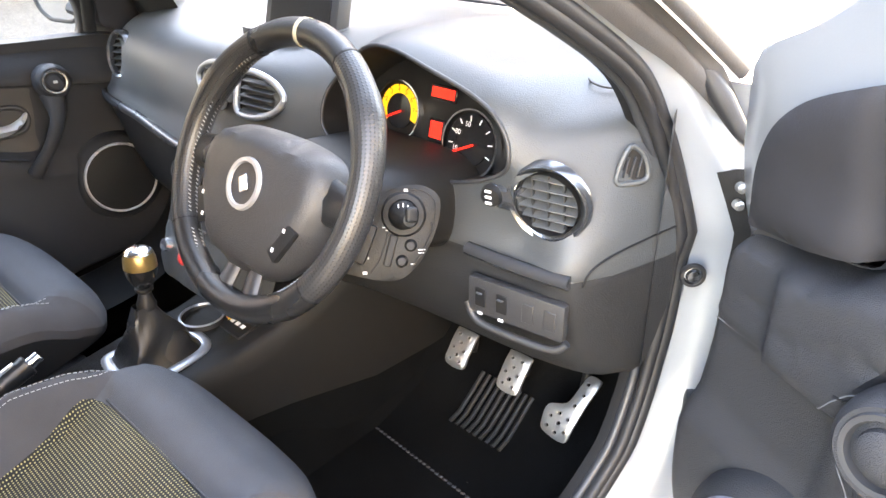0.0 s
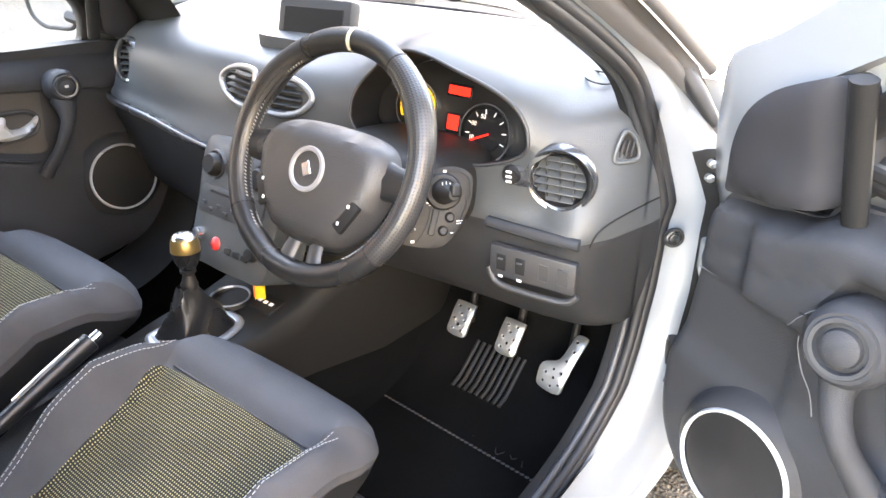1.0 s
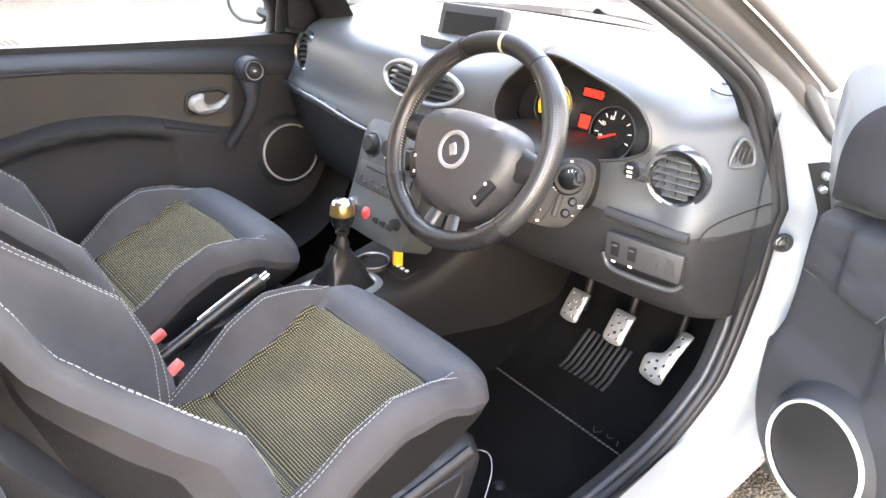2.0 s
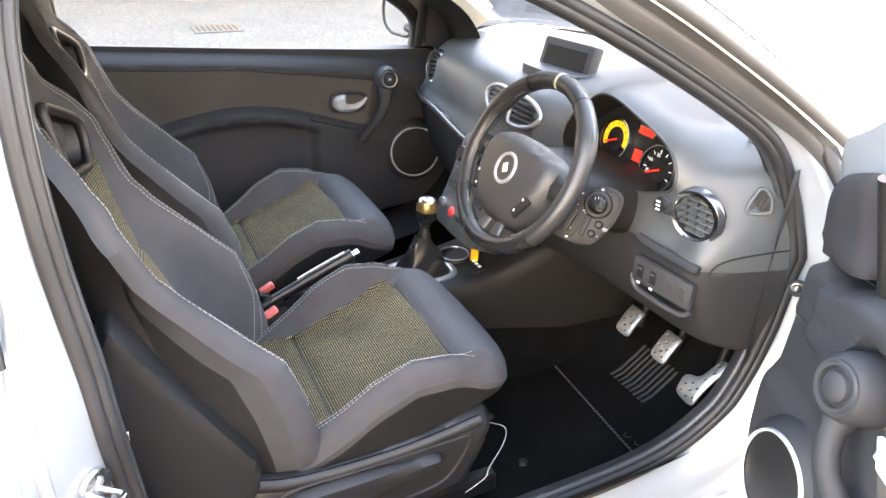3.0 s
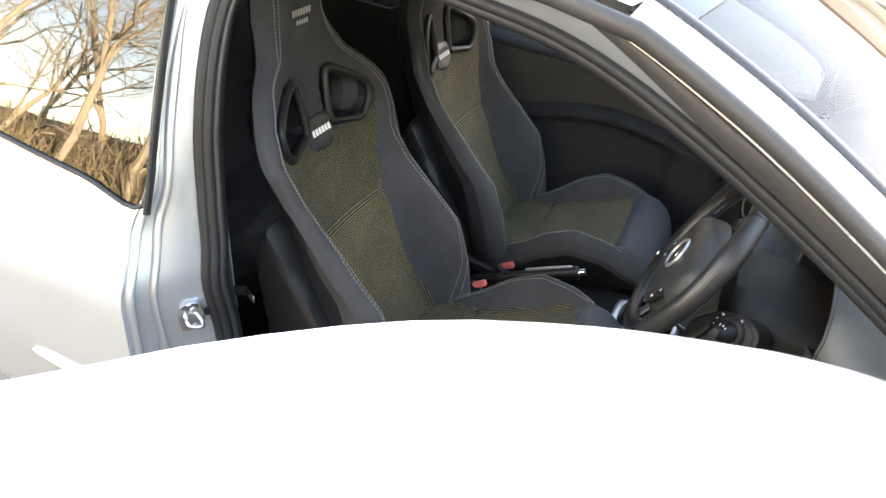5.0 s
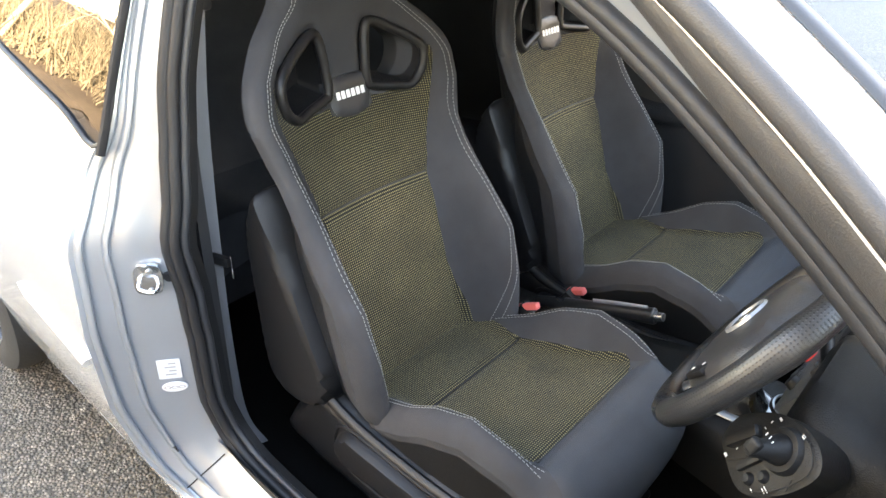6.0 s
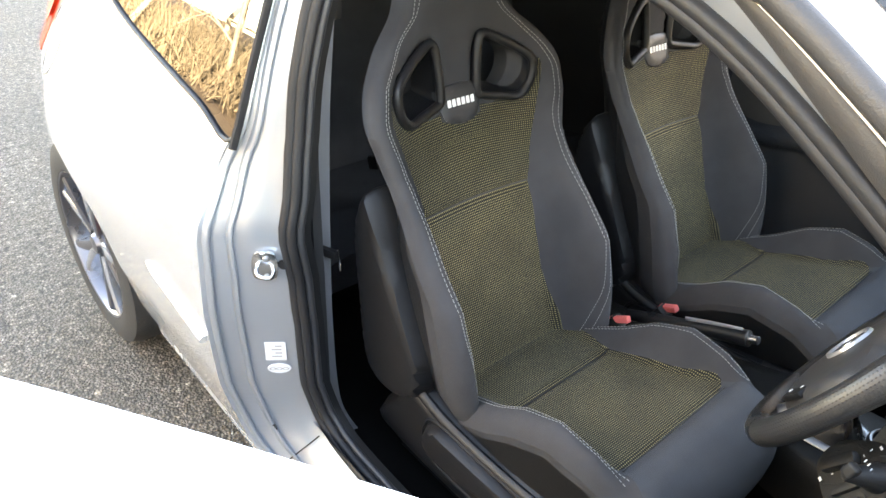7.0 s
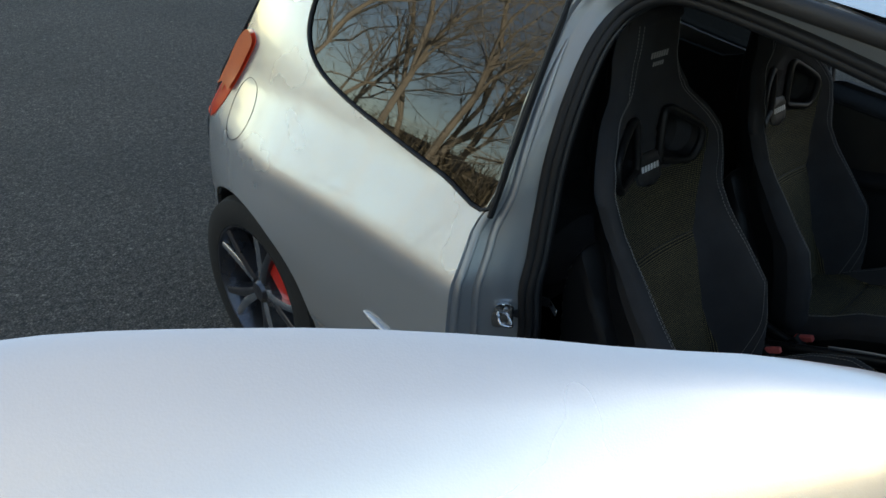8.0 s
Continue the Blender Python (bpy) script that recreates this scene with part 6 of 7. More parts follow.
p2, pf = fill(i2, (), (), 0.03)
put("cluster_face", data("cluster_face", np.stack([p2[:, 0], p2[:, 1] * 0.25 + 0.002, p2[:, 1]], 1), pf, BLACK), clus)
for nm, cx, cz, r, m, lb in (("rev_counter", -0.080, 0.006, 0.046, AMBER, "yellow rev counter"), ("speedometer", 0.076, -0.014, 0.050, GLOSSBLACK, "black speedometer")):
    M = facing((cx, cz * 0.25 - 0.006, cz), CN)
    dial = part(nm, lathe([(0.0001, 0.0), (r * 0.62, 0.0), (r * 0.62, 0.001), (r * 0.63, -0.002)], 40, M), GLOSSBLACK, clus, lb)
    seg = []
    a0, a1 = (radians(215), radians(-20))
    rows = [[M @ Vector((rr * math.cos(a), rr * math.sin(a), 0.0016)) for rr in (r * 0.60, r * 0.90)] for a in np.linspace(a0, a1, 30)]
    v, f = loft(rows)
    put("scale_band", data("scale_band", v, f, m), dial)
    v, f = loft([[M @ Vector((rr * math.cos(a), rr * math.sin(a), h)) for a in np.arange(48) * 2 * math.pi / 48] for rr, h in ((r, 0), (r * 1.0, 0.006), (r * 1.06, 0.006), (r * 1.08, -0.004))], False, True)
    put("dial_ring", data("dial_ring", v, f, CHROME), dial)
    for k, a in enumerate(np.linspace(a0, a1, 9)):
        part("dial_mark", block((0.0014, 0.008 if m is GLOSSBLACK else 0.0035, 0.0008), 0, 1, M @ pose(r * (0.76 if m is GLOSSBLACK else 0.86) * math.cos(a), r * (0.76 if m is GLOSSBLACK else 0.86) * math.sin(a), 0.0024, 0, 0, math.degrees(a) - 90)), WHITE if m is GLOSSBLACK else BLACK, dial)
    for body, deg in (("10", 200), ("30", 152), ("50", 108)) if m is GLOSSBLACK else [(str(k + 1), 215 - 235 / 8 * (k + 1)) for k in range(7)]:
        txt = bpy.data.curves.new("numeral", "FONT")
        txt.body, txt.size, txt.align_x, txt.align_y = body, 0.0105, "CENTER", "CENTER"
        txt.materials.append(WHITE if m is GLOSSBLACK else BLACK)
        nob = new("numeral", txt)
        nob.parent = dial
        k_ = 0.60 if m is GLOSSBLACK else 0.72
        nob.matrix_basis = M @ pose(r * k_ * math.cos(radians(deg)), r * k_ * math.sin(radians(deg)), 0.0024)
    part("needle", block((0.042, 0.003, 0.001), 0, 1, M @ pose(-0.012, -0.008, 0.004, 0, 0, 205)), REDGLOW, dial, "red needle")
for nm, cx, cz, w, h in (("red_message_display", 0.008, 0.047, 0.046, 0.015), ("red_clock_display", 0.003, -0.008, 0.024, 0.026)):
    M = facing((cx, cz * 0.25 - 0.004, cz), CN)
    dsp = part(nm, block((w + 0.008, h + 0.008, 0.003), 0.001, 1, M), GLOSSBLACK, clus, "lit red display")
    part("lit_field", block((w, h, 0.001), 0, 1, M @ pose(0, 0, 0.0024)), REDGLOW, dsp)

# round vent by the driver's door
def slats(parent, M, rx, rz, n, cross=3):
    """A vent's recess with its slats, over an oval of half-sizes rx, rz."""
    v, f = loft([[M @ Vector((kx * rx * math.cos(a), kx * rz * math.sin(a), h)) for a in np.arange(36) * 2 * math.pi / 36] for kx, h in ((1.0, 0.004), (0.97, -0.01), (0.96, -0.03), (0.01, -0.03))], False, True)
    put("vent_recess", data("vent_recess", v, f, BLACK), parent)
    for i in range(n):
        t = -1 + 2 * (i + 0.5) / n
        half = rx * 0.95 * math.sqrt(max(1 - t * t, 0.02))
        part("slat", block((2 * half, 0.002, 0.018), 0.0008, 1, M @ pose(0, t * rz * 0.95, -0.009, 25, 0, 0)), DASH, parent)
    for i in range(cross):
        t = -0.5 + 1.0 * i / max(cross - 1, 1)
        half = rz * 0.9 * math.sqrt(1 - t * t)
        part("fin", block((0.0022, 2 * half, 0.006), 0, 1, M @ pose(t * rx, 0, -0.006)), DASH2, parent)


def ring_of(M, rx, rz, prof, n=48):
    return loft([[M @ Vector(((rx + r) * math.cos(a), (rz + r) * math.sin(a), h)) for a in np.arange(n) * 2 * math.pi / n] for r, h in prof], False, True)


rv = thing("round_vent", (0.631, 1.128, 0.866), "round air vent with a satin chrome surround", "air vent", "dash vents")
M = facing((0, -0.007, 0), (0.20, -1, -0.12))
v, f = ring_of(M, 0.046, 0.046, ((-0.003, -0.010), (0.0, -0.003), (0.005, 0.002), (0.009, 0.004), (0.0115, 0.001), (0.013, -0.012)))
put("vent_ring", data("vent_ring", v, f, DARKCHROME), rv, "satin chrome ring")
slats(rv, M, 0.045, 0.045, 6, 3)
lobe = catmull([(-0.042, 0.030), (-0.07, 0.027), (-0.098, 0.014), (-0.108, -0.006), (-0.098, -0.026), (-0.07, -0.036), (-0.04, -0.036)], 5, True) * 0.92
l2, lf = fill(lobe, (), (), 0.015)
dd = np.clip(gap(l2, lobe) / 0.012, 0, 1)
hh = -0.012 + 0.016 * np.sqrt(1 - (1 - dd) ** 2)
v, f = shell(l2, lf, np.array([M @ Vector((a, b, h)) for (a, b), h in zip(l2, hh)]), np.array([M @ Vector((a, b, -0.03)) for a, b in l2]))
put("vent_lobe", data("vent_lobe", v, f, DARKCHROME), rv, "satin chrome lobe with the vent wheel")
wl = part("vent_wheel", lathe([(0.0001, 0.008), (0.014, 0.007), (0.017, 0.0)], 28, M @ pose(-0.08, -0.003, 0.002)), BLACK, rv)
for k in range(3):
    part("wheel_mark", block((0.010, 0.004, 0.002), 0.0008, 1, M @ pose(-0.082, -0.012 + 0.009 * k, 0.010)), WHITE, wl)

sv = thing("side_vent", (0.696, 1.212, 0.910), "small triangular side window vent", "air vent", "dash vents")
tri = catmull([(-0.026, -0.025), (-0.010, 0.022), (0.004, 0.032), (0.024, 0.012), (0.028, -0.022), (0.0, -0.030)], 5, True) * 0.78
M = facing((0, 0, 0), (0.75, -0.62, 0.2))
v, f = tube([M @ Vector((a, b, 0.002)) for a, b in tri], 0.004, 8, True, 1.0, (1, 0, 0))
put("vent_rim", data("vent_rim", v, f, DASH), sv)
t2, tf = fill(tri, (), (), 0.02)
put("vent_back", data("vent_back", [M @ Vector((a, b, -0.002)) for a, b in t2], tf, BLACK), sv)
for k in (-1, 0, 1):
    part("slat", block((0.0026, 0.028, 0.005), 0.001, 1, M @ pose(0.009 * k + 0.002, -0.002, 0.002, 0, 0, -15)), DASH2, sv)

# paired centre vents and the passenger's vent
cv = thing("centre_vents", (-0.02, 1.082, 0.905), "pair of centre air vents in a satin surround", "air vent", "dash vents")
for sx in (-1, 1):
    M = facing((sx * 0.068, -0.004, 0.005), (sx * 0.12, -1, 0.30))
    oval = catmull([(0.068, 0.006), (0.045, 0.028), (0.0, 0.040), (-0.042, 0.040), (-0.052, 0.030), (-0.050, -0.022), (-0.036, -0.034), (0.0, -0.034), (0.045, -0.020)], 5, True) * np.array((sx, 1))
    pr = put("vent_rim", data("vent_rim", *tube([M @ Vector((a, b, 0.004)) for a, b in oval], 0.006, 10, True, 1.0, (0, 1, 0)), SATIN), cv, "satin vent rim")
    o2, of = fill(oval, (), (), 0.02)
    put("vent_back", data("vent_back", [M @ Vector((a, b, -0.004)) for a, b in o2], of, BLACK), cv)
    for k in range(5):
        zz = -0.026 + 0.013 * k
        part("slat", block((0.086 - 0.3 * abs(zz), 0.0022, 0.014), 0.0008, 1, M @ pose(0, zz, 0.002, 25, 0, 0)), DASH, cv)
part("vent_slider", block((0.022, 0.02, 0.04), 0.006, 2, pose(0, -0.018, 0.008, -15)), DASH, cv)

pv = thing("passenger_vent", (-0.607, 1.138, 0.884), "tall oval air vent at the dash end, satin rim", "air vent", "dash vents")
M = facing((0.012, -0.012, 0), (0.42, -1, 0.25))
v, f = ring_of(M, 0.026, 0.046, ((-0.003, -0.006), (0.0, 0.006), (0.005, 0.009), (0.010, 0.004), (0.012, -0.012)))
put("vent_ring", data("vent_ring", v, f, DARKCHROME), pv, "satin chrome ring")
slats(pv, M, 0.026, 0.046, 6, 0)

# display screen on the dash top
ds = thing("dash_screen", (-0.055, 1.27, 0.985), "dark display screen standing on the dashboard", "screen")
M = pose(0, 0, 0.020, 0, 0, 11) @ pose(0, 0, 0, -18, 0, 0)
part("screen_case", block((0.185, 0.040, 0.100), 0.010, 2, M @ pose(0, 0.004, 0.006)), DASH2, ds)
part("screen_glass", block((0.150, 0.003, 0.062), 0.001, 1, M @ pose(0, -0.0165, 0.004)), SCREENBLACK, ds)
v, f = shell(*(lambda q: (q[0], q[1], np.stack([q[0][:, 0], q[0][:, 1], np.full(len(q[0]), 0.008)], 1), np.stack([q[0][:, 0], q[0][:, 1], np.full(len(q[0]), -0.03)], 1)))(fill(catmull([(-0.098, -0.08), (0.0, -0.09), (0.098, -0.08), (0.098, 0.03), (0.0, 0.05), (-0.098, 0.03)], 5, True), (), (), 0.05)))
put("screen_tray", data("screen_tray", v, f, DASH), ds)

# centre stack with heater dials and radio
cs = thing("centre_stack", (0.0, 0.98, 0.70), "grey centre stack with heater dials and radio buttons", "centre stack")
SM = facing((0, -0.018, 0.0), (0, -1, 0.42))
o = catmull([(-0.112, -0.118), (-0.122, 0.0), (-0.126, 0.115), (-0.06, 0.135), (0.06, 0.135), (0.126, 0.115), (0.122, 0.0), (0.112, -0.118), (0.05, -0.132), (-0.05, -0.132)], 4, True)
s2, sf = fill(o, (), (), 0.03)
dd = np.clip(gap(s2, o) / 0.014, 0, 1)
hh = 0.012 * np.sqrt(1 - (1 - dd) ** 2)
v, f = shell(s2, sf, np.array([SM @ Vector((a, b, h)) for (a, b), h in zip(s2, hh)]), np.array([SM @ Vector((a, b, -0.09)) for a, b in s2]))
put("stack_panel", data("stack_panel", v, f, DASH), cs)
for x in (-0.072, 0.0, 0.072):
    k = part("heater_dial", lathe([(0.0001, 0.020), (0.018, 0.020), (0.022, 0.014), (0.024, 0.0)], 30, SM @ pose(x, 0.075 if x else 0.082, 0.012)), BLACK, cs, "round heater dial")
    v, f = ring_of(SM @ pose(x, 0.075 if x else 0.082, 0.012), 0.026, 0.026, ((-0.002, 0), (0.0, 0.005), (0.003, 0.005), (0.005, 0)), 32)
    put("dial_rim", data("dial_rim", v, f, CHROME if not x else TRIM), k)
rd = part("radio", block((0.19, 0.06, 0.014), 0.004, 2, SM @ pose(0, 0.004, 0.010)), DASH2, cs, "radio with rows of small buttons")
part("radio_slot", block((0.13, 0.006, 0.004), 0.001, 1, SM @ pose(0.0, 0.022, 0.018)), BLACK, rd)
for k in range(8):
    part("radio_button", block((0.012, 0.007, 0.005), 0.0015, 1, SM @ pose(-0.078 + 0.022 * k, -0.004 - 0.010 * (k % 2), 0.018)), TRIM, rd)
for x in (-0.082, 0.082):
    part("small_dial", lathe([(0.0001, 0.014), (0.012, 0.013), (0.015, 0.0)], 24, SM @ pose(x, -0.072, 0.010)), CHROME if x < 0 else BLACK, cs)
hz = part("hazard_button", lathe([(0.0001, 0.008), (0.010, 0.007), (0.014, 0.003), (0.015, 0.0)], 28, SM @ pose(-0.028, -0.080, 0.010)), RED, cs, "red hazard-light button")
for k in range(3):
    part("switch", block((0.02, 0.014, 0.006), 0.002, 1, SM @ pose(0.012 + 0.026 * k, -0.085, 0.012)), BLACK, cs)

v, f = tube([Vector((0.600, 1.296, 0.9895)) - Vector(tuple(D0)) + Vector((0.026 * math.cos(q), 0.026 * math.sin(q), -0.0047 * math.cos(q) + 0.002 * math.sin(q))) for q in np.arange(40) * 2 * math.pi / 40], 0.0016, 6, True, 1.0, (0, 0, 1))
put("sensor_ring", data("sensor_ring", v, f, DASH2), dash, "oval seam in the dash top")
# fuse cover at the dash end
P = dash_at(np.array([(0.694, 7.75 * SK), (0.697, 7.0 * SK), (0.703, 6.5 * SK), (0.715, 6.15 * SK), (0.735, 5.95 * SK), (0.744, 5.9 * SK)])) - D0
bar("cover_gap", catmull(P, 5) + np.array((0.0005, -0.001, 0)), 0.0016, BLACK, dash, "dark gap round the end cover")
part("cover_grip", lathe([(0.0001, 0.0015), (0.010, 0.0015), (0.013, 0.004), (0.017, 0.003), (0.019, -0.002)], 28, facing(Vector((0.706, 1.216, 0.715)) - Vector(tuple(D0)), (0.72, -0.69, 0.0)) @ Matrix.Diagonal((0.62, 1.2, 1, 1))), DASH2, dash, "oval finger grip of the end cover")

# switches and the flap below the strip, on the driver's side
sw = thing("switch_panel", (0.611, 1.092, 0.707), "dark switch panel with headlamp-level wheel and buttons", "switch panel")
W = facing((0.0, -0.002, 0.0), (0.12, -1, 0.02))
part("panel_plate", block((0.155, 0.058, 0.016), 0.006, 2, W @ pose(0, 0.008, 0)), DASH2, sw)
for k, x in enumerate((-0.055, -0.020, 0.022, 0.056)):
    b = part("panel_button", block((0.018, 0.030, 0.004), 0.001, 1, W @ pose(x, 0.008, 0.0075)), DASH2 if k > 1 else BLACK, sw)
    if k < 2:
        part("button_print", block((0.008, 0.004, 0.001), 0, 1, W @ pose(x, -0.018, 0.0088)), WHITE, b)
        part("button_rib", block((0.010, 0.003, 0.004), 0.001, 1, W @ pose(x, 0.016, 0.012)), DASH, b)
P = catmull([W @ Vector(p) for p in ((-0.080, -0.010, 0.002), (-0.060, -0.034, 0.006), (0.0, -0.038, 0.008), (0.062, -0.036, 0.006), (0.082, -0.02, 0.002))], 5)
bar("panel_lip", P, 0.006, DASH2, sw)

# ---- steering wheel, column and stalk ----
SWC = np.array((0.343, 0.891, 0.908))
WN = Vector((0, -0.884, 0.468))
stw = thing("steering_wheel", tuple(SWC), "black leather three-spoke steering wheel with a cream top mark", "steering wheel")
M = facing((0, 0, 0), WN)
n = 96
a = np.arange(n) * 2 * math.pi / n
R = 0.185
HM = M @ pose(0, -0.0265, 0.0155)
rad = 0.0192 + 0.0030 * np.exp(-((np.abs(((a - math.pi / 2 + math.pi) % (2 * math.pi)) - math.pi) - 1.0) / 0.22) ** 2)
v, f = tube([M @ Vector((R * math.cos(q), R * math.sin(q) * (1.0 if math.sin(q) > -0.8 else 0.985), 0)) for q in a], rad, 16, True, 1.0, tuple(WN))
put("rim", data("rim", v, f, LEATHER), stw, "black leather rim, perforated at the sides")


def band(a0, a1, r, m, name, label=""):
    q = np.linspace(a0, a1, 8)
    v, f = tube([M @ Vector((R * math.cos(t), R * math.sin(t), 0)) for t in q], r, 16, False, 1.0, tuple(WN))
    return put(name, data(name, v, f, m), stw, label)


# perforated leather at both sides of the rim
for a0, a1 in ((-38, 60), (120, 218)):
    q = np.radians(np.linspace(a0, a1, 48))
    rr = 0.0195 + 0.0030 * np.exp(-((np.abs(((q - math.pi / 2 + math.pi) % (2 * math.pi)) - math.pi) - 1.0) / 0.22) ** 2)
    v, f = tube([M @ Vector((R * math.cos(t), R * math.sin(t) * (1.0 if math.sin(t) > -0.8 else 0.985), 0)) for t in q], rr, 17, False, 1.0, tuple(WN), False)
    uvs = [(i * 98 / 47 * 0.0174533 * R / 0.0046, j * 2 * math.pi / 17 * 0.0195 / 0.0046) for i in range(48) for j in range(17)]
    put("perforated_grip", data("perforated_grip", v, f, PERF, True, uvs), stw, "perforated black leather grip")
band(radians(88.6), radians(90.8), 0.0197, CREAMMARK, "top_mark", "cream centring mark")
for t in (60, 120, 218, 322):
    band(radians(t - 0.4), radians(t + 0.4), 0.0202 if t < 200 else 0.0196, BLACK, "rim_seam")
# hub with its boss
hub = catmull([(0.0, 0.068), (0.075, 0.060), (0.098, 0.03), (0.096, -0.01), (0.078, -0.055), (0.045, -0.088), (0.0, -0.094), (-0.045, -0.088), (-0.078, -0.055), (-0.096, -0.01), (-0.098, 0.03), (-0.075, 0.060)], 5, True) * np.array((1.36, 1.20))
h2, hf = fill(hub, (), (), 0.016)
dd = np.clip(gap(h2, hub) / 0.035, 0, 1)
hh = -0.028 + 0.040 * np.sqrt(1 - (1 - dd) ** 2) - 0.006 * np.clip(np.linalg.norm(h2, axis=1) / 0.09, 0, 1) ** 2
v, f = shell(h2, hf, np.array([HM @ Vector((p[0], p[1], h)) for p, h in zip(h2, hh)]), np.array([HM @ Vector((p[0], p[1], -0.045)) for p in h2]))
hubo = put("airbag_hub", data("airbag_hub", v, f, DASH2), stw, "dark grey airbag cover")
v, f = ring_of(HM @ pose(0, 0.004, 0.0125), 0.031, 0.031, ((-0.0035, 0.0), (-0.002, 0.0032), (0.003, 0.0032), (0.0045, -0.001)))
put("badge_ring", data("badge_ring", v, f, SATIN), hubo, "satin chrome badge ring")
part("badge_shape", block((0.016, 0.022, 0.003), 0.001, 1, HM @ pose(0, 0.004, 0.0135, 0, 0, 30)), CHROME, hubo, "plain chrome badge")
# spokes
for q, w in ((radians(-3), 0.030), (radians(183), 0.030)):
    P = [M @ Vector((r * math.cos(q), r * math.sin(q), h)) for r, h in ((0.085, -0.008), (0.12, -0.010), (0.152, -0.006), (0.180, -0.002))]
    v, f = tube(P, (0.034, 0.030, 0.026, 0.022), 12, False, 0.42, tuple(WN))
    put("spoke", data("spoke", v, f, LEATHER), stw, "leather side spoke")
for q in (radians(262), radians(282)):
    P = [M @ Vector((r * math.cos(q), r * math.sin(q), h)) for r, h in ((0.075, -0.024), (0.11, -0.018), (0.14, -0.008), (0.180, -0.002))]
    v, f = tube(P, (0.018, 0.015, 0.014, 0.016), 10, False, 0.5, tuple(WN))
    put("lower_spoke", data("lower_spoke", v, f, TRIM), stw, "satin lower spoke")
for sx in (1, -1):
    kp = part("spoke_keys", block((0.030, 0.052, 0.010), 0.004, 2, HM @ pose(sx * 0.088, -0.045, 0.0, 0, 0, sx * -28)), BLACK, stw, "black key pad on the spoke")
    for zz in (0.014, -0.014):
        part("key_print", block((0.004, 0.005, 0.001), 0, 1, HM @ pose(sx * 0.088 + sx * zz * 0.4, -0.045 + zz, 0.0056)), WHITE, kp)
# stitches round the inside of the rim
verts, faces = [], []
for q in np.concatenate([np.linspace(radians(125), radians(215), 44), np.linspace(radians(225), radians(320), 44), np.linspace(radians(-35), radians(55), 44)]):
    for t in (-1, 1):
        p0 = M @ Vector(((R - 0.0194) * math.cos(q + t * 0.004), (R - 0.0194) * math.sin(q + t * 0.004), 0.004 * t))
        p1 = M @ Vector(((R - 0.0191) * math.cos(q - t * 0.010), (R - 0.0191) * math.sin(q - t * 0.010), 0.0075 * t))
        vv, ff = tube([p0, p1], 0.0008, 4)
        k = len(verts)
        verts += list(vv)
        faces += [tuple(i + k for i in g) for g in ff]
tagged(put("rim_stitching", data("rim_stitching", verts, faces, GREYPRINT), stw), "grey cross stitching", kind="stuff")

col = thing("steering_column", (0.345, 1.0, 0.80), "dark plastic steering column shroud with a control stalk", "steering column")
rows = []
for y, zc, hx, hz in ((-0.040, 0.050, 0.06, 0.035), (-0.034, 0.047, 0.100, 0.050), (-0.010, 0.040, 0.128, 0.060), (0.04, 0.030, 0.138, 0.066), (0.10, 0.018, 0.140, 0.072), (0.16, 0.005, 0.140, 0.076)):
    rr = []
    for a_ in np.arange(40) * 2 * math.pi / 40:
        c_, s_ = math.cos(a_), math.sin(a_)
        rr.append((hx * math.copysign(abs(c_) ** 0.45, c_), y + 0.12 * hz * s_, zc + hz * math.copysign(abs(s_) ** 0.6, s_)))
    rows.append(rr)
v, f = loft(rows, False, True, True)
put("shroud", data("shroud", v, f, CONSOLE, True, None, 50), col, "dark plastic column shroud")
PM = facing((0.160, -0.017, 0.062), (0.65, -0.65, 0.40))
pod = catmull([(-0.052, 0.012), (-0.022, 0.030), (0.004, 0.0375), (0.030, 0.035), (0.047, 0.019), (0.044, -0.012), (0.030, -0.046), (0.012, -0.071), (-0.014, -0.086), (-0.058, -0.080), (-0.082, -0.068), (-0.084, -0.03)], 5, True)
p2, pf = fill(pod, (), (), 0.02)
dd = np.clip(gap(p2, pod) / 0.007, 0, 1)
hh = 0.006 * np.sqrt(1 - (1 - dd) ** 2)
v, f = shell(p2, pf, np.array([PM @ Vector((q[0], q[1], h)) for q, h in zip(p2, hh)]), np.array([PM @ Vector((q[0] * 0.95 - 0.004, q[1] * 0.95, -0.05)) for q in p2]))
podo = put("stalk_pod", data("stalk_pod", v, f, CONSOLE), col, "dark plastic stalk pod with printed switches")
# seam lines that part the plate into its fields
edge_in = pod + (pod.mean(0) - pod) * 0.10
for ln in (edge_in[10:36], [(0.034, -0.010), (0.040, -0.024)], [(0.018, 0.030), (0.014, 0.034)], [(-0.020, -0.020), (-0.030, -0.052), (-0.045, -0.075)]):
    bar("plate_seam", catmull([PM @ Vector((q[0], q[1], 0.0062)) for q in ln], 3), 0.0008, BLACK, podo, up=tuple(PM.col[2][:3]), sides=6)
part("stalk_collar", lathe([(0.014, 0.004), (0.020, 0.010), (0.026, 0.009), (0.0285, 0.004), (0.030, -0.004)], 36, PM @ pose(0.0, 0.0, 0.004)), BLACK, podo, "round black stalk collar")
sk = part("stalk", lathe([(0.0001, 0.055), (0.008, 0.054), (0.0105, 0.050), (0.011, 0.036), (0.0125, 0.034), (0.0135, 0.022), (0.016, 0.018), (0.018, 0.008), (0.020, 0.0)], 26, PM @ pose(0.0, 0.0, 0.008) @ pose(0, 0, 0, 6, 10, 0)), BLACK, podo, "black stalk end with a turning ring")
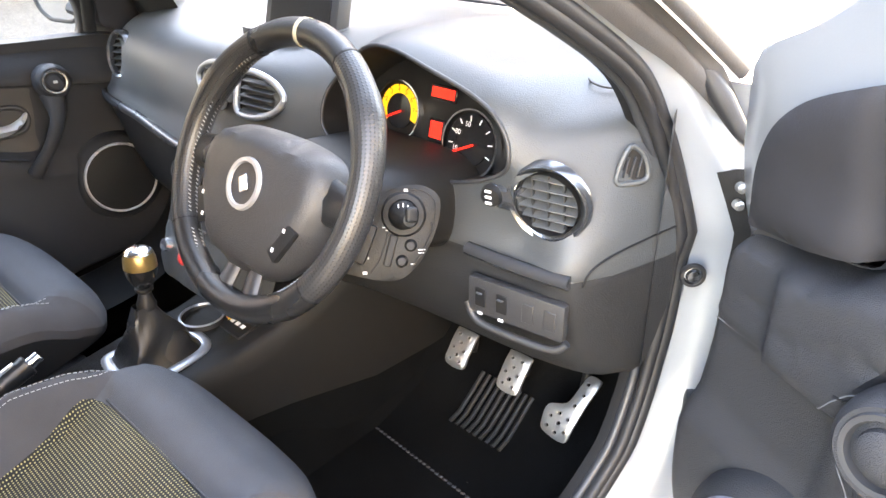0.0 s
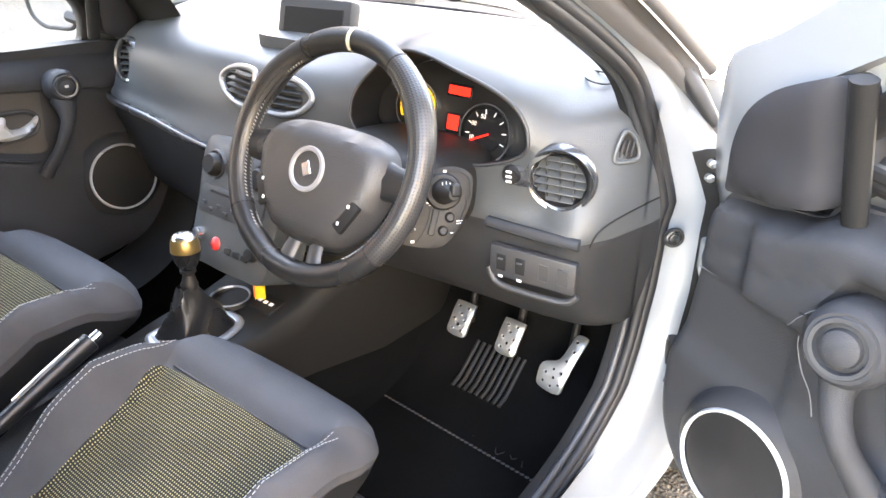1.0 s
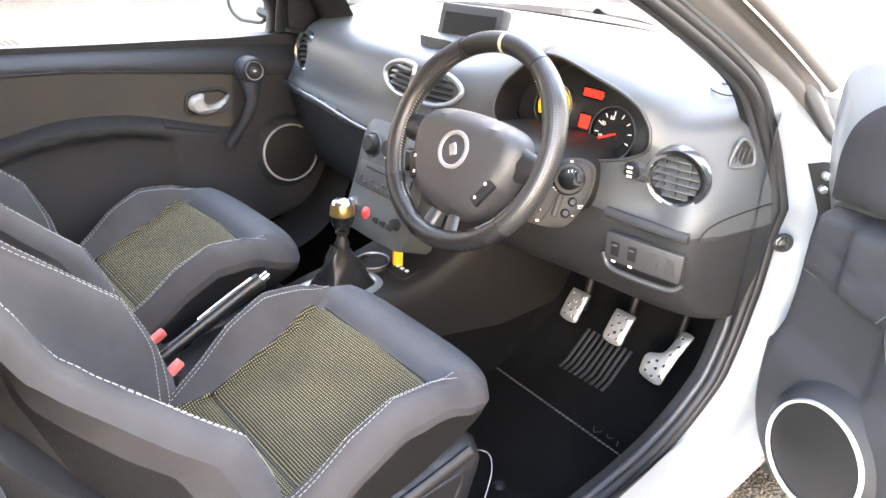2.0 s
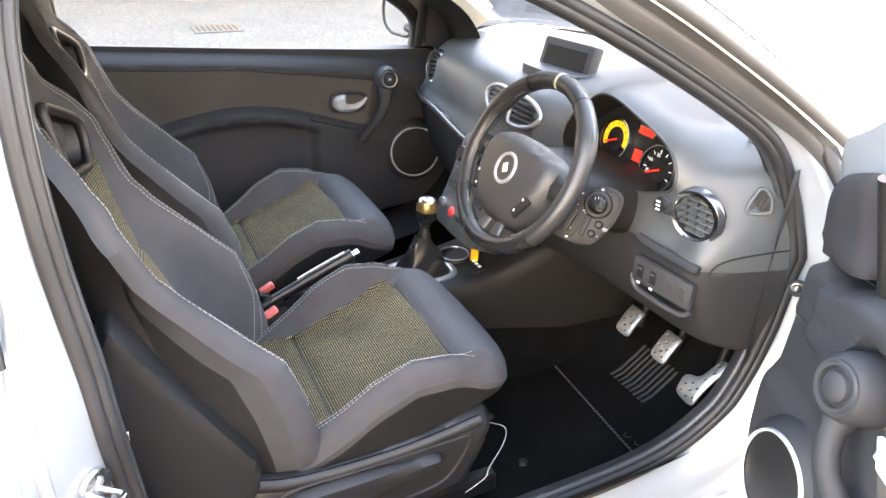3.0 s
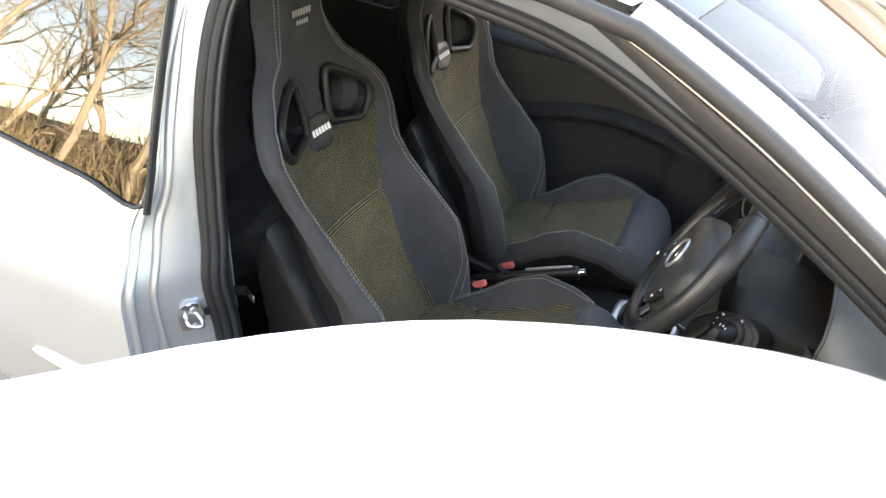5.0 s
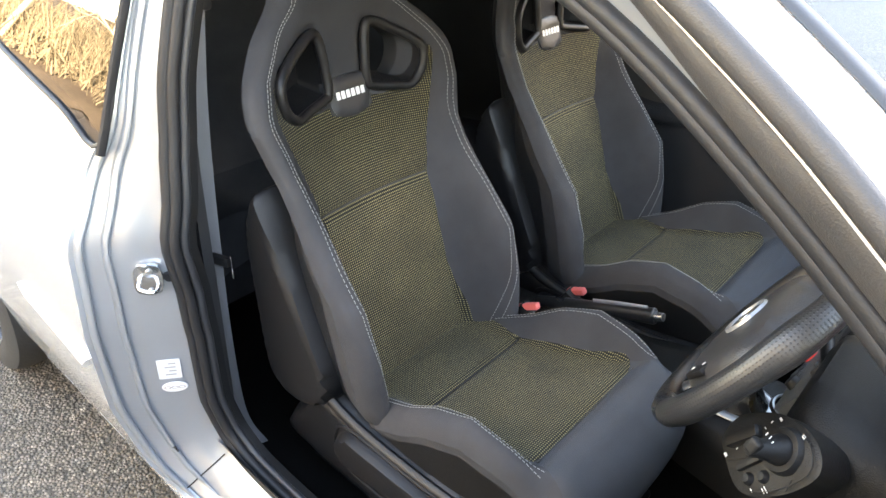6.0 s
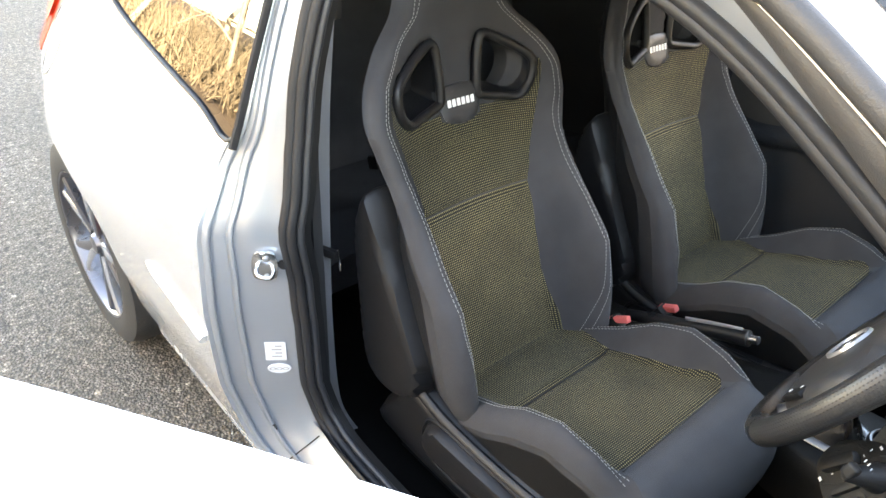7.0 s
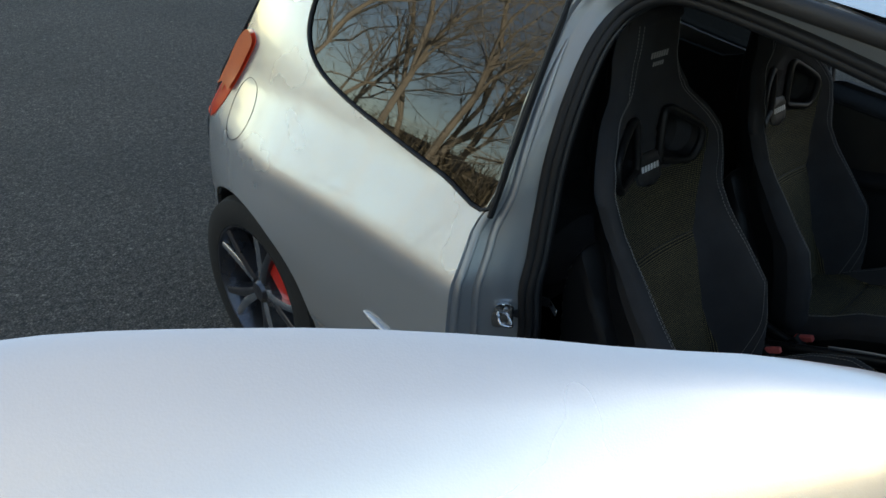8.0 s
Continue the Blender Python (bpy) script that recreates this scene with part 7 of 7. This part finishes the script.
part("stalk_tip", block((0.015, 0.019, 0.012), 0.004, 3, PM @ pose(0.011, 0.001, 0.060, 6, 22, 0)), BLACK, sk, "square grey stalk tip")
for k in range(4):
    part("stalk_print", block((0.0014, 0.0045, 0.0008), 0, 1, PM @ pose(0.0, 0, 0.038, 6, 10, 0) @ pose(0.0124 * math.cos(0.5 + 0.5 * k), 0.0124 * math.sin(0.5 + 0.5 * k), 0, 0, 90, 0) @ pose(0, 0, 0)), WHITE, sk)
for x, y in ((0.008, -0.040), (-0.004, -0.060)):
    part("pod_button", lathe([(0.0001, 0.007), (0.005, 0.0065), (0.0075, 0.003), (0.0085, -0.001)], 20, PM @ pose(x, y, 0.006)), BLACK, podo, "round black push button")
part("pod_slider", block((0.010, 0.042, 0.009), 0.0035, 2, PM @ pose(-0.018, -0.046, 0.008, 0, 0, -16)), BLACK, podo, "black thumb roller")
part("pod_lever", block((0.016, 0.052, 0.016), 0.004, 2, PM @ pose(-0.050, -0.036, 0.010, 0, 0, -22)), BLACK, podo, "black rocker beside the wheel")
for x, y, w, h_ in ((0.022, -0.046, 0.012, 0.0016), (0.021, -0.050, 0.009, 0.0016), (0.010, -0.064, 0.007, 0.0016), (-0.034, 0.018, 0.006, 0.004), (-0.040, 0.006, 0.0016, 0.005), (-0.040, -0.006, 0.004, 0.0016), (0.004, 0.031, 0.006, 0.005), (-0.024, -0.016, 0.009, 0.0016), (-0.021, -0.020, 0.007, 0.0016), (-0.052, -0.074, 0.007, 0.005), (-0.047, -0.055, 0.002, 0.004)):
    part("pod_print", block((w * 0.8, h_ * 0.75, 0.0006), 0, 1, PM @ pose(x, y, 0.0063)), PALEPRINT, podo)
for sx in (-1,):
    P = [(-0.07, -0.03, 0.03), (-0.13, -0.05, 0.035), (-0.17, -0.065, 0.04)]
    bar("left_stalk", P, (0.009, 0.010, 0.013), BLACK, col)

# ---- centre console, gear lever, handbrake ----
con = thing("centre_console", (0, 0.75, 0.16), "dark plastic centre console with cup holder", "console")
rows, skirt = [], []
for y, zt, w in ((0.20, 0.40, 0.075), (0.40, 0.425, 0.08), (0.60, 0.45, 0.09), (0.70, 0.472, 0.105), (0.80, 0.480, 0.115), (0.92, 0.487, 0.12), (1.00, 0.50, 0.125), (1.08, 0.54, 0.135), (1.20, 0.60, 0.15), (1.36, 0.62, 0.16), (1.58, 0.64, 0.17)):
    lo = float(np.interp(y, (0.2, 0.7, 0.95, 1.25, 1.58), (0.30, 0.36, 0.335, 0.285, 0.31)))
    rows.append([(x, y - 0.75, z - 0.16) for x, z in ((-w - 0.004, lo), (-w - 0.014, lo + 0.006), (-w - 0.008, zt - 0.05), (-w, zt - 0.012), (-w + 0.012, zt), (-w * 0.5, zt), (0, zt), (w * 0.5, zt), (w - 0.012, zt), (w, zt - 0.012), (w + 0.008, zt - 0.05), (w + 0.014, lo + 0.006), (w + 0.004, lo))])
    skirt.append([(x, y - 0.75, z - 0.16) for x, z in ((-w - 0.05, 0.165), (-w - 0.012, 0.20), (-w + 0.004, lo + 0.02), (w - 0.004, lo + 0.02), (w + 0.012, 0.20), (w + 0.05, 0.165))])
v, f = loft(skirt)
put("tunnel_carpet", data("tunnel_carpet", v, f, CARPET), con, "black carpet on the tunnel sides")
v, f = loft(rows)
put("console_body", data("console_body", v, f, CONSOLE, True, None, 50), con)
CM = pose(-0.03, 0.185, 0.334)
part("cup_holder", lathe([(0.0001, -0.05), (0.032, -0.05), (0.036, -0.004), (0.040, 0.004), (0.045, 0.004), (0.048, -0.004)], 36, CM), BLACK, con, "black cup holder with a bright rim")
v, f = ring_of(CM, 0.041, 0.041, ((-0.002, 0.003), (0.0, 0.006), (0.003, 0.005), (0.004, 0.002)), 36)
put("cup_rim", data("cup_rim", v, f, SATIN), con)
pl = part("socket_plate", block((0.065, 0.05, 0.006), 0.002, 1, pose(0.055, 0.215, 0.336, 12)), BLACK, con, "small plate with printed marks")
for k in range(3):
    part("plate_print", block((0.010, 0.008, 0.001), 0, 1, pose(0.035 + 0.017 * k, 0.213, 0.3405 + 0.0, 12)), WHITE, pl)

gl = thing("gear_lever", (0.013, 0.825, 0.482), "gear lever with a leather gaiter and worn metal knob", "gear lever")
ov = catmull([(-0.062, -0.05), (-0.048, 0.055), (0.0, 0.075), (0.048, 0.055), (0.062, -0.05), (0.045, -0.078), (-0.045, -0.078)], 6, True)
v, f = tube([(a, b, 0.004) for a, b in ov], 0.011, 12, True, 0.5, (0, 0, 1))
put("gaiter_frame", data("gaiter_frame", v, f, SATIN), gl, "satin chrome gaiter frame")
rows = []
top = np.array((0.006, -0.012, 0.118))
for t in np.linspace(0, 1, 12):
    k = 1 - 0.78 * t ** 0.85
    rr = []
    for i, (a_, b_) in enumerate(ov[::2]):
        wv = 1 + 0.10 * math.sin(i * 1.3 + t * 9) * math.sin(math.pi * t)
        rr.append((a_ * k * wv * 0.95 + top[0] * t, b_ * k * wv * 0.95 + top[1] * t, 0.004 + 0.114 * t + 0.010 * math.sin(i * 0.9) * math.sin(math.pi * t)))
    rows.append(rr)
v, f = loft(rows, False, True)
put("gaiter", data("gaiter", v, f, LEATHER), gl, "creased black leather gaiter")
part("lever_sleeve", lathe([(0.016, 0.110), (0.017, 0.118), (0.014, 0.125), (0.010, 0.140), (0.015, 0.145), (0.015, 0.150), (0.010, 0.152)], 24, pose(0.006, -0.014, 0, -4)), BLACK, gl)
kn = part("knob", lathe([(0.010, 0.150), (0.017, 0.158), (0.024, 0.172), (0.0275, 0.190), (0.0265, 0.206), (0.0225, 0.218), (0.0195, 0.221)], 30, pose(0.006, -0.014, 0, -4)), BRASS, gl, "black and gold worn knob")
part("knob_cap", lathe([(0.0001, 0.2245), (0.012, 0.2240), (0.0195, 0.2215), (0.0235, 0.2165)], 28, pose(0.006, -0.014, 0, -4)), CHROME, kn, "bright metal knob cap")
part("knob_foot", lathe([(0.011, 0.150), (0.0175, 0.157), (0.0247, 0.172), (0.0281, 0.190)], 30, pose(0.006, -0.014, 0, -4)), GLOSSBLACK, kn)

hb = thing("handbrake", (0, 0.42, 0.43), "black handbrake lever with a bright push button", "handbrake")
P = catmull([(0.0, -0.08, 0.02), (0.0, 0.0, 0.055), (0.0, 0.12, 0.105), (0.001, 0.19, 0.134), (0.001, 0.205, 0.140)], 6)
v, f = tube(P, np.interp(np.linspace(0, 1, len(P)), (0, 0.3, 0.9, 1), (0.014, 0.015, 0.019, 0.016)), 14, False, 0.9, (1, 0, 0))
put("grip", data("grip", v, f, LEATHER), hb)
bar("push_button", [(0.001, 0.203, 0.139), (0.002, 0.222, 0.148)], (0.0105, 0.0095), CHROME, hb, "bright push button")
P = catmull([(0.0, 0.06, 0.098), (0.0, 0.12, 0.124), (0.001, 0.185, 0.150)], 5)
v, f = tube(P, 0.0065, 10, False, 0.4, (1, 0, 0))
put("grip_strip", data("grip_strip", v, f, SATIN), hb, "bright strip on the grip")

for x, y, z, t in ((-0.059, 0.400, 0.478, 10), (0.104, 0.372, 0.505, -8)):
    bk = thing("belt_buckle", (x, y, z), "black seat-belt buckle with a pale red button", "belt buckle", "belt buckles")
    part("buckle_body", block((0.030, 0.034, 0.085), 0.006, 2, pose(0, -0.016, -0.036, -28, t, 0)), BLACK, bk)
    part("buckle_button", block((0.017, 0.050, 0.016), 0.004, 2, pose(0, 0.006, 0.006, 30, t, 0)), PINKRED, bk, "pale red release button")
    bar("buckle_stalk", [(0, -0.03, -0.07), (0, -0.06, -0.16), (0, -0.07, -0.26)], 0.010, BLACK, bk)

kt = thing("key_tag", (0.030, 0.968, 0.575), "yellow and orange key tag hanging from the dash", "key tag")
bar("key_cord", [(0.0, 0.03, 0.020), (0.001, 0.004, 0.012), (0, 0.0, -0.004)], 0.003, YELLOWTAG, kt)
tg = part("tag_body", block((0.024, 0.007, 0.078), 0.004, 2, pose(0.002, 0.0, -0.044, 0, 4, 20)), YELLOWTAG, kt)
part("tag_side", block((0.012, 0.009, 0.060), 0.003, 2, pose(-0.007, -0.002, -0.046, 0, 4, 20)), ORANGETAG, tg)

# ---- pedals ----
def pedal(name, at, w, h, tilt, holes, label, foot=False):
    p = thing(name, at, label, "pedal", "pedals")
    M = facing((0, 0, 0), (0.0, -math.cos(radians(tilt)), math.sin(radians(tilt))))
    if foot:
        o = catmull([(-0.036, -0.062), (0.012, -0.066), (0.022, -0.035), (0.030, 0.015), (0.037, 0.062), (0.032, 0.072), (0.010, 0.071), (0.004, 0.045), (-0.006, 0.008), (-0.040, -0.010), (-0.044, -0.042)], 4, True)
    else:
        o = catmull([(-w * 0.42, -h * 0.5), (w * 0.42, -h * 0.5), (w * 0.5, -h * 0.1), (w * 0.5, h * 0.42), (w * 0.4, h * 0.5), (-w * 0.4, h * 0.5), (-w * 0.5, h * 0.42), (-w * 0.5, -h * 0.1)], 4, True)
    rings = [np.array([(cx + r * math.cos(a), cy + r * math.sin(a)) for a in np.arange(10) * 2 * math.pi / 10]) for cx, cy, r in holes]
    q2, qf = fill(o, rings, (), 0.012)
    dd = np.clip(gap(q2, o) / 0.006, 0, 1)
    hh = 0.004 * np.sqrt(1 - (1 - dd) ** 2) - 0.006 * (q2[:, 1] / 0.05) ** 2
    v, f = shell(q2, qf, np.array([M @ Vector((a, b, h)) for (a, b), h in zip(q2, hh)]), np.array([M @ Vector((a, b, h - 0.006)) for (a, b), h in zip(q2, hh)]))
    put("pedal_plate", data("pedal_plate", v, f, ALU, True, None, 35), p, "drilled aluminium plate")
    rv_, rf_ = [], []
    for cx, cy, r in holes:
        h = 0.004 - 0.006 * (cy / 0.05) ** 2
        tv, tf = tube([M @ Vector((cx + (r + 0.0012) * math.cos(a), cy + (r + 0.0012) * math.sin(a), h)) for a in np.arange(12) * 2 * math.pi / 12], 0.0009, 6, True, 1.0, (0, 0, 1))
        rf_ += [tuple(k + len(rv_) for k in q) for q in tf]
        rv_ += [tuple(q) for q in tv]
    tagged(put("hole_rims", data("hole_rims", rv_, rf_, ALU), p), "bright raised rims of the drilled holes", kind="stuff")
    part("pedal_pad", block((w * 0.8, h * 0.8, 0.012), 0.004, 1, M @ pose(0, 0, -0.014)), BLACK, p)
    bar("pedal_arm", [M @ Vector((0, 0, -0.02)), M @ Vector((0, h * 0.4, -0.05)), (0, 0.10, 0.20)], 0.009, BLACK, p)


H8 = [(-0.012, 0.026, 0.0034), (0.012, 0.026, 0.0034), (0.0, 0.010, 0.0034), (-0.014, -0.004, 0.0034), (0.014, -0.004, 0.0034), (0.0, -0.016, 0.0045), (-0.012, -0.028, 0.0034), (0.012, -0.028, 0.0034)]
pedal("clutch_pedal", (0.309, 1.306, 0.384), 0.052, 0.078, 38, H8, "drilled aluminium clutch pedal above the black mat")
pedal("brake_pedal", (0.424, 1.336, 0.363), 0.054, 0.080, 38, H8, "drilled aluminium brake pedal above the black mat")
pedal("throttle_pedal", (0.558, 1.335, 0.348), 0.05, 0.15, 36, [(-0.026, -0.028, 0.0036), (-0.028, -0.048, 0.0036), (-0.006, -0.034, 0.004), (-0.008, -0.054, 0.0036), (-0.010, -0.016, 0.0036), (0.010, -0.020, 0.0034), (0.010, -0.046, 0.0034), (0.012, 0.010, 0.0034), (0.020, 0.034, 0.0034), (0.018, 0.056, 0.0034)], "long drilled aluminium throttle pedal above the mat", True)
# added black board that stands in for the deep shade behind the pedals
part("footwell_shade_board", block((0.30, 0.02, 0.22), 0.004, 1, pose(0.42, 1.50, 0.50)), BLACK, con)

# ---- house and trees around ----
BRICK = mat("brick_wall", (0.34, 0.13, 0.07), 0.85, 0, 0.6, 60, 0.3, 0, 3)
CREAM = mat("cream_render", (0.60, 0.50, 0.36), 0.9, 0, 0.5, 40, 0.12, 0, 1.0)
TILE = mat("roof_tiles", (0.36, 0.15, 0.08), 0.8, 0, 0.6, 40, 0.3)
FRAME = mat("white_window_frame", (0.75, 0.75, 0.73), 0.4)
house = thing("brick_house", (-13.0, 4.0, 0), "long cream-rendered brick house with tiled roof across the yard", "house")
part("wall", block((7.0, 46.0, 2.6), 0.02, 1, pose(0, 3.0, 1.9)), CREAM, house, "cream rendered wall")
part("plinth", block((7.06, 46.06, 0.6), 0.01, 1, pose(0, 3.0, 0.3)), BRICK, house, "orange brick plinth")
rf = bmesh.new()
for y in (-20.4, 26.4):
    for x, z in ((-3.9, 3.1), (0, 6.3), (3.9, 3.1)):
        rf.verts.new((x, y, z))
rf.verts.ensure_lookup_table()
for q in ((0, 1, 4, 3), (1, 2, 5, 4), (0, 2, 1), (3, 4, 5), (0, 3, 5, 2)):
    rf.faces.new([rf.verts[i] for i in q])
part("roof", rf, TILE, house, "dark tiled roof", False)
for y in np.arange(-18, 19, 4.5):
    for z in (1.6,):
        w = part("window", block((0.08, 1.5, 1.2), 0.01, 1, pose(3.52, y, z)), FRAME, house, "white framed window")
        for dy in (-0.37, 0.37):
            part("pane", block((0.02, 0.62, 1.0), 0.0, 1, pose(3.565, y + dy, z)), GLOSSBLACK, w)

BARK = mat("winter_bark", (0.33, 0.30, 0.23), 0.9, 0, 0.8, 40, 0.35)
TWIG = mat("winter_twigs", (0.38, 0.345, 0.245), 0.9, 0, 0.3, 60, 0.3)
EARTH = mat("bank_earth", (0.085, 0.066, 0.042), 0.95, 0, 0.8, 12, 0.6, 0, 1.5)
SCRUB = mat("dry_scrub", (0.20, 0.175, 0.115), 0.95, 0, 0.3, 30, 0.5)


def tree(at, height, rng):
    t = thing("bare_tree", at, "bare winter tree lit by low sun", "tree", "bare trees")
    V, F, V2, F2 = [], [], [], []

    def limb(p, d, length, r, level):
        pts, q, dd = [], np.array(p, float), np.array(d, float)
        n = 5 if level < 2 else 3
        for i in range(n):
            pts.append(q.copy())
            dd = dd + rng.normal(0, 0.16 + 0.05 * level, 3) + np.array((0, 0, 0.07))
            dd /= np.linalg.norm(dd)
            q = q + dd * length / (n - 1)
        rad = np.linspace(r, r * 0.55, n)
        v, f = tube(pts, rad, 7 if level < 2 else 3, False, 1.0, (0.3, 0.9, 0.1), False)
        tv, tf = (V, F) if level < 3 else (V2, F2)
        k = len(tv)
        tv.extend(v)
        tf.extend([tuple(i + k for i in g) for g in f])
        if level >= 5:
            return
        for _ in range((8, 6, 5, 4, 3)[level]):
            i = rng.integers(1, n)
            e = dd + rng.normal(0, 0.62, 3)
            e /= np.linalg.norm(e)
            limb(pts[i], e, length * rng.uniform(0.38, 0.66), rad[i] * 0.58, level + 1)
    limb((0, 0, 0), (rng.normal(0, 0.12), rng.normal(0, 0.12), 1), height * 0.48, height * 0.0062, 0)
    put("trunk", data("trunk", V, F, BARK), t, "pale trunk and limbs")
    put("twigs", data("twigs", V2, F2, TWIG), t, "crown of fine bare twigs")
    return t


def bank_z(x):
    return np.interp(x, (6.6, 7.0, 8.5, 12, 20, 30), (0.0, 0.15, 0.6, 1.5, 3.2, 4.6))


rng = np.random.default_rng(5)
models = [tree((x, y, bank_z(x) - 0.05), rng.uniform(9.0, 12.0), rng) for x, y in ((7.6, -9.5), (8.2, -6.9), (7.5, -4.6), (8.3, -2.2), (7.6, 0.2), (8.6, 2.8), (9.8, -8.2))]
for i in range(27):
    x, y = 7.7 + 1.5 * (i % 4) + rng.uniform(-0.5, 0.5), -16 + 0.95 * i + rng.uniform(-0.4, 0.4)
    copy_thing(models[i % 7], pose(x, y, float(bank_z(x)) - 0.05, 0, 0, float(rng.uniform(0, 360))))
# bank of dry scrub below the trees
verts, faces = [], []
for i in range(20000):
    x, y = 7.2 + rng.gamma(2.0, 1.4), rng.uniform(-20, 12)
    b = np.array((x, y, float(bank_z(x))))
    d = np.array((rng.normal(0, 0.4), rng.normal(0, 0.4), rng.uniform(0.4, 1.2)))
    e = b + d * rng.uniform(0.3, 1.5)
    m_ = (b + e) / 2 + rng.normal(0, 0.10, 3)
    w = np.array((rng.normal(0, 0.009), rng.normal(0, 0.009), 0.003))
    k = len(verts)
    verts += [b - w, b + w, m_ + w, m_ - w, e]
    faces += [(k, k + 1, k + 2, k + 3), (k + 3, k + 2, k + 4)]
tagged(put("scrub", data("scrub", verts, faces, SCRUB, False), None, "tangle of dry golden scrub under the trees"), category="scrub", kind="stuff")
rows = []
for x in (6.6, 7.0, 8.5, 12, 20, 30):
    rows.append([(x + 0.25 * math.sin(y * 1.7), y, float(bank_z(x)) - 0.05 + 0.12 * math.sin(y * 2.3 + x)) for y in np.linspace(-40, 30, 60)])
v, f = loft(rows)
tagged(put("bank", data("bank", v, f, EARTH), None, "earth bank with dead grass"), category="bank", kind="structure")
# drain grate beside the passenger side
gr = thing("drain_grate", (-6.15, 1.28, 0.0), "iron drain grate set in the tarmac", "drain grate")
part("grate_frame", block((0.40, 0.46, 0.012), 0.003, 1, pose(0, 0, 0.004)), TRIM, gr)
for k in range(8):
    part("grate_slot", block((0.28, 0.026, 0.006), 0.001, 1, pose(0, -0.18 + 0.052 * k, 0.009)), BLACK, gr)
